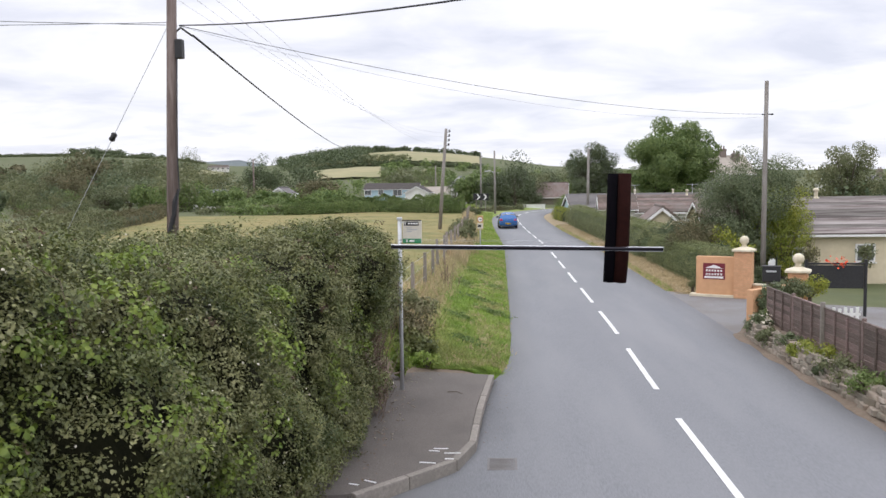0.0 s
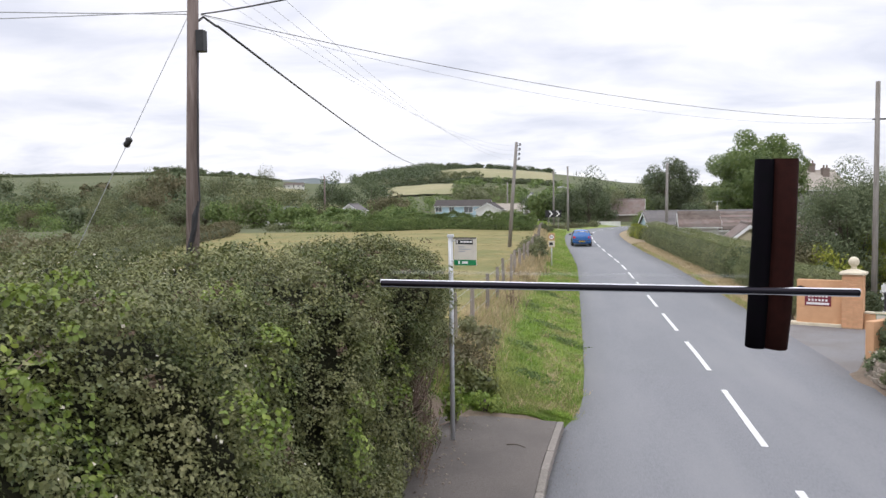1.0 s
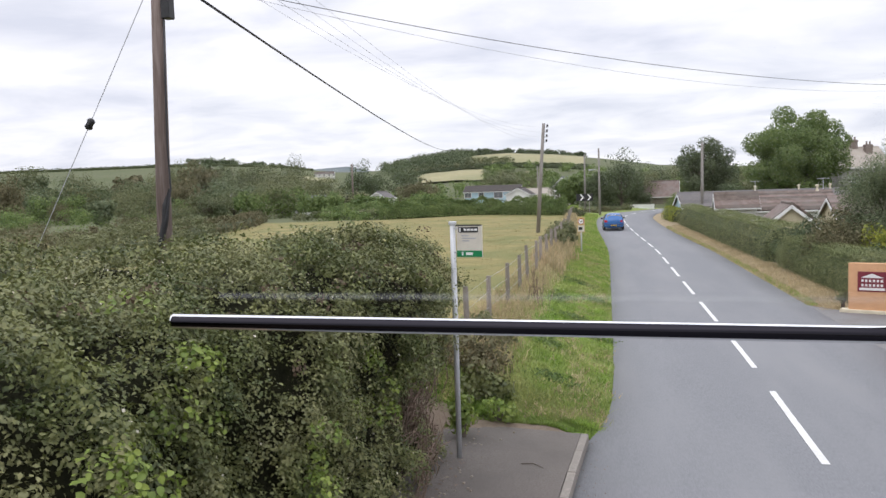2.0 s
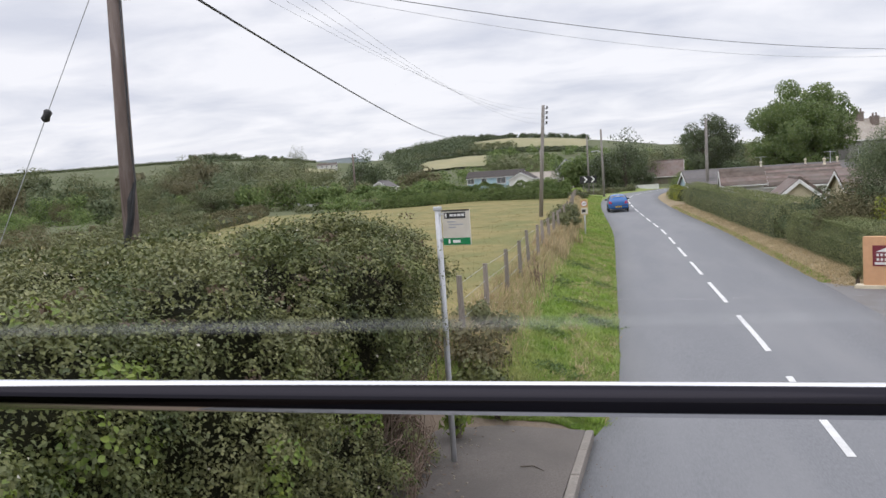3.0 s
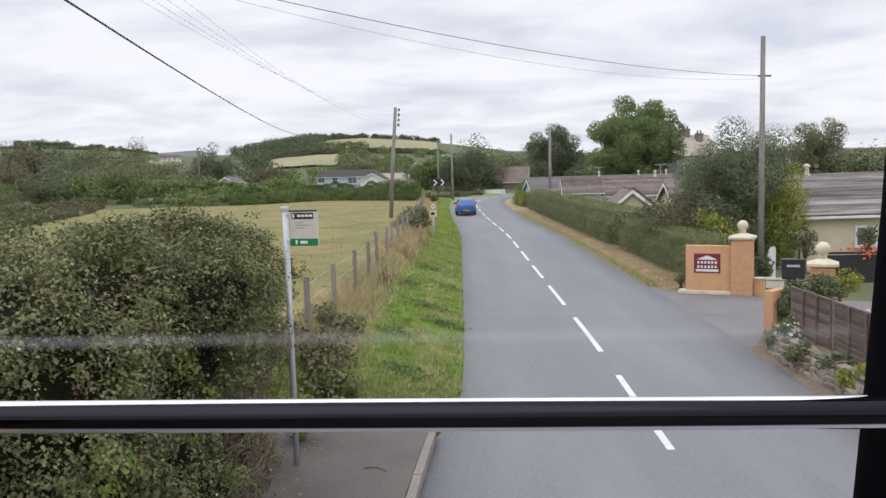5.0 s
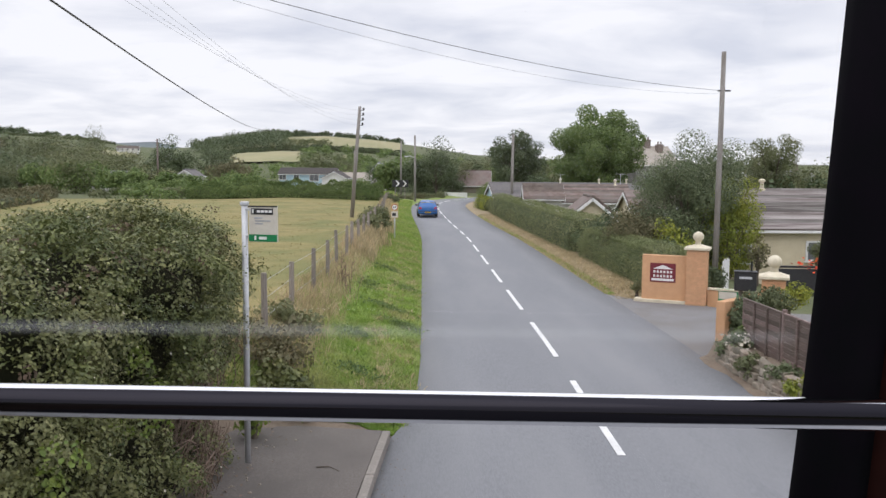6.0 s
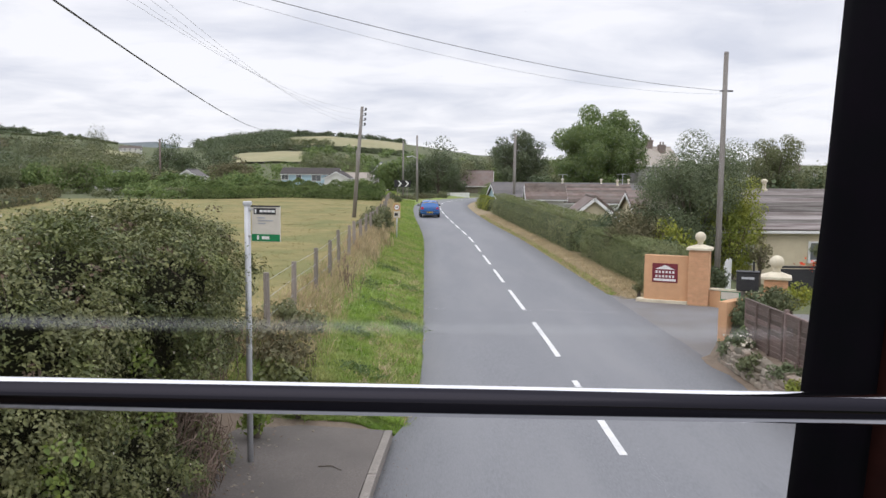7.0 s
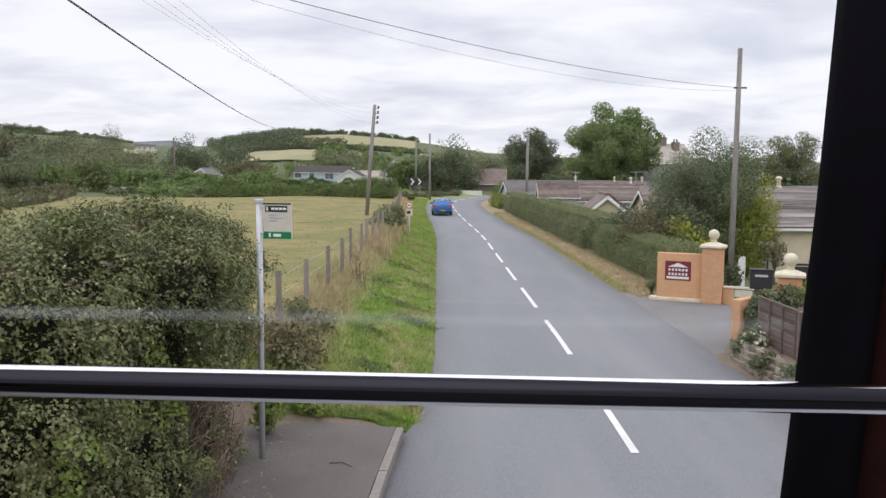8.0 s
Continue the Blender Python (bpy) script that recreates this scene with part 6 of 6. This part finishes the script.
# white picket gate in the garden behind the brown fence
pk = thing("white_picket_gate", pose(9.4, 18.0, -0.25), "small white wooden picket gate in the garden", "gate")
for q in range(6):
    part("picket", box(0.085, 0.02, 0.72 + 0.03 * (q % 2), (-0.4 + 0.16 * q, 0, 0), 0.004), "white", pk)
for z_ in (0.18, 0.52):
    part("rail", box(1.0, 0.03, 0.07, (0, 0.026, z_), 0.004), "white", pk)

# black letter box on a post at the end of the brown fence
lb = thing("letter_box", pose(7.3, 17.55, 0.1, 0, 0, -20), "black metal letter box on a short wooden post", "letter box")
part("post", box(0.10, 0.10, 1.5, (-0.08, 0.06, -0.2), 0.01), "grey_pole", lb, "grey wooden post")
shell = part("box", box(0.46, 0.26, 0.40, (0, -0.12, 1.2), 0.025), "black", lb)
part("lid", box(0.49, 0.30, 0.035, (0, -0.12, 1.602), 0.012), "black", shell)
part("flap", box(0.26, 0.012, 0.05, (0, -0.258, 1.47), 0.004), "galv", shell, "dull metal flap")
part("stay", tube([(0.12, -0.1, 1.6), (0.12, -0.1, 1.85)], 0.02, 8), "black", lb)

# white boarded gate standing open before the bungalow
wg = thing("white_garden_gate", pose(9.95, 25.6, -0.1, 0, 0, 55), "white painted wooden garden gate standing open", "gate")
for q in range(5):
    part("board", box(0.15, 0.022, 1.25 + 0.05 * (q % 2), (-0.32 + 0.16 * q, 0, 0), 0.004), "white", wg)
for z_ in (0.25, 1.0):
    part("rail", box(0.82, 0.035, 0.09, (0, 0.03, z_), 0.005), "white", wg)

# black railings behind the second pillar
gate = thing("black_gate", pose(9.55, 20.6, 0.0, 0, 0, -4), "black painted metal gate beyond the stone ball pillar", "gate")
for x0 in (-0.2, 1.55):
    part("post", tube([(x0, 0, -0.2), (x0, 0, 1.62)], 0.05, 10), "black", gate)
part("panel", box(1.62, 0.04, 0.72, (0.68, 0, 0.72), 0.01), "black", gate)
part("top_bar", box(1.70, 0.05, 0.06, (0.68, 0, 1.46), 0.01), "black", gate)


# ---- houses ----
def window(parent, x, z, w, h, y, material="white"):
    wd = part("window", box(w + 0.14, 0.10, h + 0.14, (x, y, z - 0.07), 0.01), material, parent)
    part("pane", box(w / 2 - 0.04, 0.03, h, (x - w / 4, y - 0.045, z), 0.004), "glass_dark", wd)
    part("pane", box(w / 2 - 0.04, 0.03, h, (x + w / 4, y - 0.045, z), 0.004), "glass_dark", wd)
    part("sill", box(w + 0.24, 0.14, 0.05, (x, y - 0.06, z - 0.13), 0.008), material, wd)
    return wd


def house(name, x, y, rot, length, depth, eave, ridge, wall_m, roof_m, label, z=0.0, windows=(), rows=0, vents=(), chimneys=(), door=None, boards="white"):
    """A gabled house: front wall towards -y, ridge along x."""
    ob = thing(name, pose(x, y, z, 0, 0, rot), label, "house", "houses of the village")
    bm = bmesh.new()
    hl, hd = length / 2, depth / 2
    prof = [(-hd, -0.4), (hd, -0.4), (hd, eave), (0, ridge - 0.05), (-hd, eave)]
    L_ = [bm.verts.new((-hl, py, pz)) for py, pz in prof]
    R_ = [bm.verts.new((hl, py, pz)) for py, pz in prof]
    bm.faces.new(L_[::-1])
    bm.faces.new(R_)
    for q in range(5):
        bm.faces.new((L_[q], L_[(q + 1) % 5], R_[(q + 1) % 5], R_[q]))
    bmesh.ops.recalc_face_normals(bm, faces=bm.faces)
    part("wall", bm, wall_m, ob)
    ang, over = math.atan2(ridge - eave, hd), 0.35
    run_ = math.hypot(hd, ridge - eave) + over
    for sgn in (-1, 1):
        m = Matrix.Translation((0, 0, ridge)) @ Matrix.Rotation(0 if sgn < 0 else math.pi, 4, "Z") @ Matrix.Rotation(ang, 4, "X")
        sl = part("roof", box(length + 0.5, run_, 0.10, (0, -run_ / 2, -0.02), 0.01), roof_m, ob)
        sl.matrix_local = m
        if rows and sgn < 0:
            for q in range(rows):
                w = run_ / rows
                t = part("roof_strip", box(length + 0.52, w + 0.06, 0.085, (0, -w * (q + 0.5), 0.095), 0.008, turn=Matrix.Rotation(radians(12), 4, "X")), roof_m, sl)
    part("ridge_tiles", tube([(-hl - 0.25, 0, ridge + 0.08), (hl + 0.25, 0, ridge + 0.08)], 0.11, 8), roof_m, ob)
    for sgn in (-1, 1):
        part("gutter", box(length + 0.5, 0.1, 0.12, (0, sgn * (hd + 0.33), eave - 0.2), 0.02), "white", ob)
        for gx_ in (-1, 1):
            bmq = box(0.04, run_, 0.18, (0, -run_ / 2, -0.16), 0.006)
            q_ = part("bargeboard", bmq, boards, ob)
            q_.matrix_local = Matrix.Translation((gx_ * (hl + 0.28), 0, ridge)) @ Matrix.Rotation(0 if sgn < 0 else math.pi, 4, "Z") @ Matrix.Rotation(ang, 4, "X")
    for wx, wz, w, h in windows:
        window(ob, wx, wz, w, h, -hd - 0.01)
    if door is not None:
        part("door", box(0.9, 0.08, 2.0, (door, -hd - 0.02, -0.3), 0.01), "white", ob)
    for vx in vents:
        v_ = part("flue", lathe([(0.16, 0), (0.16, 0.18), (0.09, 0.22), (0.09, 0.5), (0.15, 0.52), (0.15, 0.6), (0.05, 0.66)], 12, at=(vx, -0.1, ridge - 0.02)), "cream", ob, "pale flue pot")
    for cx_, cy_, top in chimneys:
        c_ = part("chimney", box(0.9, 0.75, top - ridge + 1.4, (cx_, cy_, ridge - 1.4), 0.02), "brick", ob)
        part("corbel", box(1.02, 0.87, 0.14, (cx_, cy_, top - 0.25), 0.02), "brick", c_)
        for q in (-0.22, 0.22):
            part("chimney_pot", lathe([(0.13, 0), (0.11, 0.35), (0.13, 0.4)], 10, at=(cx_ + q, cy_, top)), "brick", c_)
    return ob


house("bungalow", 18.4, 36.5, 0, 11.5, 7.0, 2.35, 3.75, "render_cream", "tile_streaked", "cream bungalow with a brown tiled roof", z=-0.6, windows=((-5.1, 0.95, 0.9, 0.65), (-1.85, 1.05, 0.75, 0.7), (1.4, 0.9, 1.2, 0.9)), rows=11, vents=(-2.8,))
house("bungalow", 15.0, 84, 2, 15.5, 8.0, 2.1, 3.3, "render_blue", "tile_grey", "long grey-roofed bungalow with pale blue walls", z=-0.2, vents=(-0.5, 3.6, 6.5), rows=8, windows=((-6.4, 0.9, 0.8, 0.8), (-4.6, 0.9, 0.9, 0.9)))
house("bungalow", 13.2, 68, -4, 8.0, 6.5, 1.95, 3.15, "render_white", "tile_brown", "white bungalow with a brown tiled roof", z=-0.1, rows=9, vents=(3.2,), windows=((-2.8, 0.8, 0.9, 0.8),))
house("bungalow", 9.7, 64, -4, 2.7, 3.2, 2.3, 3.25, "render_white", "tile_brown", "brown-roofed white porch wing of a bungalow", z=-0.1, rows=7)
house("bungalow", 10.9, 52, 84, 5.0, 2.6, 1.7, 2.75, "render_cream", "tile_brown", "pale gabled bungalow wing with a brown roof", z=-0.2, rows=7)
house("bungalow", 19.0, 56, -4, 9.0, 6.5, 1.75, 2.95, "render_cream", "tile_brown", "brown-roofed bungalow behind the garden shrub", z=-0.2, rows=9, vents=(1.2,))
house("village_house", 32.3, 116, 12, 6.6, 7.5, 5.9, 8.5, "render_shaded", "tile_pale", "tall grey house with brick chimneys and a pale roof", z=-0.2, chimneys=((0.1, 0.0, 9.6), (1.6, -1.0, 8.9)), windows=((-1.6, 3.4, 0.9, 1.2), (1.4, 3.4, 0.9, 1.2)), boards="tile_pale")
house("barn", 8.3, 140, -6, 7.0, 6.0, 1.9, 4.4, "stone", "tile_brown", "dark brown-roofed barn beyond the bend", z=0.5)
house("bungalow", -21.1, 152, 2, 10.2, 7.5, 2.45, 3.4, "render_blue", "tile_dark", "far bungalow with a dark roof and pale blue walls", z=1.75, windows=((-4.5, 1.4, 1.2, 0.9), (-2.0, 1.4, 0.9, 0.9), (1.2, 1.2, 1.6, 1.2)), rows=6)
house("bungalow", -12.1, 149, 3, 4.8, 5.0, 1.6, 2.75, "render_cream", "tile_pale", "low pale-roofed bungalow beyond the field", z=1.65)
house("bungalow", -15.2, 146, 84, 6.0, 4.4, 2.0, 3.15, "render_white", "tile_dark", "white gabled bungalow wing beyond the field", z=1.5)
house("village_house", -8.2, 165, 78, 5.0, 3.4, 4.0, 5.6, "render_white", "slate", "small white gabled house behind the trees", z=1.0)
house("village_house", -36.5, 128, 84, 4.0, 3.0, 2.7, 3.6, "render_white", "tile_grey", "small white gable end beyond the field", z=1.0)
house("village_house", -146, 405, 12, 10, 5, 2.2, 3.4, "render_white", "tile_brown", "distant row of white houses in the valley", z=float(land(-150, 405)), windows=((-5, 1.2, 0.8, 1.0), (-2.5, 1.2, 0.8, 1.0), (0, 1.2, 0.8, 1.0), (2.5, 1.2, 0.8, 1.0), (5, 1.2, 0.8, 1.0)))
house("village_house", -82.0, 170, 20, 3.4, 3.0, 2.4, 3.6, "render_white", "tile_grey", "small white cottage among the valley trees", z=2.0)
house("shed", -53.5, 140, 20, 6.0, 4.0, 1.8, 3.0, "render_white", "slate", "small white shed across the valley", z=1.3)
house("village_house", 70, 158, 6, 14, 7, 3.2, 5.0, "render_white", "slate", "distant slate-roofed houses with chimneys", z=0.5, chimneys=((-5, 0, 6.4), (4, 0, 6.4)))

# television aerials on the bungalow roofs
for ax, ay, az in ((14.2, 82, 2.9), (17.4, 70, 2.9)):
    ae = thing("television_aerial", pose(ax, ay, az), "thin television aerial on a bungalow roof", "aerial")
    part("mast", tube([(0, 0, -0.3), (0, 0, 1.3)], 0.025, 6), "galv", ae)
    part("boom", tube([(-0.5, 0, 1.25), (0.5, 0, 1.25)], 0.018, 6), "galv", ae)
    for q in range(5):
        part("element", tube([(-0.45 + q * 0.22, -0.25, 1.25), (-0.45 + q * 0.22, 0.25, 1.25)], 0.012, 5), "galv", ae)


# ---- the blue car ----
car = thing("hatchback_car", pose(0.62, 71.0, float(road_z(73)) + 0.0, 0, 0, 2.0), "metallic blue five-door hatchback car driving away on the road", "car")
# stations: y, sill half width, belt half width, roof half width, sill z, belt z, roof z
ST = [(0.00, 0.66, 0.72, 0.66, 0.40, 0.80, 0.84), (0.04, 0.78, 0.80, 0.70, 0.30, 0.92, 0.98), (0.22, 0.84, 0.84, 0.66, 0.24, 0.96, 1.20), (0.50, 0.86, 0.86, 0.60, 0.22, 0.96, 1.44), (0.95, 0.87, 0.87, 0.60, 0.22, 0.95, 1.50), (1.60, 0.87, 0.87, 0.61, 0.22, 0.94, 1.52), (2.20, 0.87, 0.86, 0.60, 0.22, 0.93, 1.48), (2.75, 0.87, 0.85, 0.60, 0.22, 0.92, 1.24), (3.15, 0.86, 0.84, 0.66, 0.23, 0.90, 0.98), (3.65, 0.83, 0.80, 0.60, 0.24, 0.82, 0.87), (4.02, 0.74, 0.72, 0.52, 0.27, 0.70, 0.74), (4.18, 0.56, 0.56, 0.42, 0.34, 0.58, 0.62)]
bm = bmesh.new()
rings = []
for y_, ws, wb, wr, zs, zb, zr in ST:
    half_ = [(0, zs - 0.03), (ws * 0.9, zs), (ws, zs + 0.13), (max(ws, wb) + 0.015, (zs + zb) / 2), (wb, zb), (wr + 0.03, zr - 0.07), (wr * 0.8, zr - 0.01), (0, zr + 0.02)]
    pts = half_ + [(-a, b) for a, b in half_[-2:0:-1]]
    rings.append([bm.verts.new((a, y_, b)) for a, b in pts])
for a, b in zip(rings, rings[1:]):
    for q in range(len(a)):
        bm.faces.new((a[q], a[(q + 1) % len(a)], b[(q + 1) % len(a)], b[q]))
bm.faces.new(rings[0][::-1])
bm.faces.new(rings[-1])
bmesh.ops.recalc_face_normals(bm, faces=bm.faces)
body = part("body", bm, "car_blue", car, shade=True)
es = body.modifiers.new("soft", "SUBSURF")
es.levels = es.render_levels = 2


def panel(name, pts, material, parent, label="", thick=0.012):
    """A shaped plate from corner points, given thickness along its normal."""
    bm = bmesh.new()
    f = bm.faces.new([bm.verts.new(p) for p in pts])
    f.normal_update()
    nrm = f.normal.copy()
    r = bmesh.ops.extrude_face_region(bm, geom=[f])
    for v in [q for q in r["geom"] if isinstance(q, bmesh.types.BMVert)]:
        v.co += nrm * thick
    bmesh.ops.recalc_face_normals(bm, faces=bm.faces)
    return part(name, bm, material, parent, label)


panel("rear_window", [(-0.62, 0.15, 1.0), (0.62, 0.15, 1.0), (0.55, 0.42, 1.36), (-0.55, 0.42, 1.36)], "glass_dark", car, thick=0.03)
part("wiper", tube([(0.05, 0.11, 1.02), (0.42, 0.14, 1.05)], 0.012, 5), "black", car)
panel("brake_light", [(-0.18, 0.33, 1.32), (0.18, 0.33, 1.32), (0.18, 0.35, 1.35), (-0.18, 0.35, 1.35)], "white", car, thick=0.03)
for sg in (-1, 1):
    lamp_ = [(sg * 0.50, -0.005, 0.74), (sg * 0.79, 0.06, 0.72), (sg * 0.80, 0.10, 0.92), (sg * 0.62, 0.03, 0.93)]
    panel("tail_light", lamp_ if sg > 0 else lamp_[::-1], "red_lens", car, "red tail light", 0.03)
    side_ = [(sg * 0.85, 0.75, 0.99), (sg * 0.85, 2.55, 0.97), (sg * 0.66, 2.15, 1.38), (sg * 0.655, 0.75, 1.40)]
    panel("side_window", side_ if sg > 0 else side_[::-1], "glass_dark", car, thick=0.02)
    m_ = part("wing_mirror", box(0.2, 0.12, 0.14, (sg * 0.97, 2.35, 0.95), 0.04), "black", car, "black wing mirror")
    for y_ in (0.78, 3.38):
        prof = [(0.20, -0.10), (0.29, -0.10), (0.315, -0.07), (0.32, 0.0), (0.315, 0.07), (0.29, 0.10), (0.20, 0.10)]
        w_ = part("wheel", lathe(prof, 24), "rubber", car, "black tyre", shade=True)
        w_.matrix_local = Matrix.Translation((sg * 0.80, y_, 0.32)) @ Matrix.Rotation(math.pi / 2, 4, "Y")
        part("rim", lathe([(0.05, -0.105), (0.2, -0.09), (0.2, 0.09), (0.05, 0.105)], 20), "galv", w_)
part("bumper", box(1.62, 0.16, 0.22, (0, 0.02, 0.36), 0.06), "car_blue", car, shade=True)
part("bumper_strip", box(1.5, 0.02, 0.045, (0, -0.065, 0.52), 0.008), "black", car)
np_ = part("number_plate", box(0.52, 0.012, 0.11, (0, -0.068, 0.40), 0.004), "plate", car, "yellow number plate with plain bars")
for q in range(7):
    part("character_bar", box(0.04, 0.004, 0.07, (-0.2 + q * 0.064 + (0.03 if q > 3 else 0), -0.077, 0.42)), "black", np_)
part("aerial", tube([(0, 0.75, 1.5), (0, 0.55, 1.72)], 0.008, 5), "black", car)
part("badge", lathe([(0.035, 0), (0.03, 0.01)], 12), "galv", car).matrix_local = Matrix.Translation((0, 0.03, 0.83)) @ Matrix.Rotation(math.pi / 2, 4, "X")

# ---- the bus's front window: rail, pillar, glass ----
bus = thing("bus_front_window", pose(0.0, 0.95, 3.48), "upper deck front window of a bus with a steel handrail", "bus window")
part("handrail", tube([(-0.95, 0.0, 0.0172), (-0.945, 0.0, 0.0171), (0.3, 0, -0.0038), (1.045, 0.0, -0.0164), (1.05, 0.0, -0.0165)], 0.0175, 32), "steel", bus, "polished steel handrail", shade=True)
part("rail_bracket", tube([(0.86, 0.0, -0.013), (0.86, 0.15, -0.013)], 0.012, 12), "trim", bus)
pil = tube([(0.701, 0.10, 0.54), (0.698, 0.125, 0.2), (0.688, 0.145, -0.1), (0.685, 0.16, -0.27)], [0.040, 0.043, 0.045, 0.048], 12)
part("window_pillar", pil, "trim", bus, "black window pillar", shade=True)
part("pillar_lining", tube([(0.785, 0.09, 0.54), (0.78, 0.11, 0.2), (0.77, 0.13, -0.1), (0.755, 0.15, -0.27)], [0.05, 0.05, 0.052, 0.055], 12), "moquette", bus, "dark red pillar lining", shade=True)
bm = bmesh.new()
bm.faces.new([bm.verts.new(p) for p in ((-1.0, 0.245, -0.42), (0.72, 0.245, -0.42), (0.76, 0.225, 0.6), (-1.0, 0.225, 0.6))])
gl_ = part("window_glass", bm, "pane", bus, "clear window glass")
gl_.visible_shadow = False
# the rail's faint reflection in the pane, painted as a pale strip
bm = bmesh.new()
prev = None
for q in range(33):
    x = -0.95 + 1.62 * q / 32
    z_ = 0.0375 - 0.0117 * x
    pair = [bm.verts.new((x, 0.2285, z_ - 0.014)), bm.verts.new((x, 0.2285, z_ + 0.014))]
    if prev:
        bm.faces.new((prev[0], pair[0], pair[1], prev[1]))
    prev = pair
sm_ = part("painted_rail_reflection", bm, "pane_reflection", gl_, "pale streak painted for the rail's reflection")
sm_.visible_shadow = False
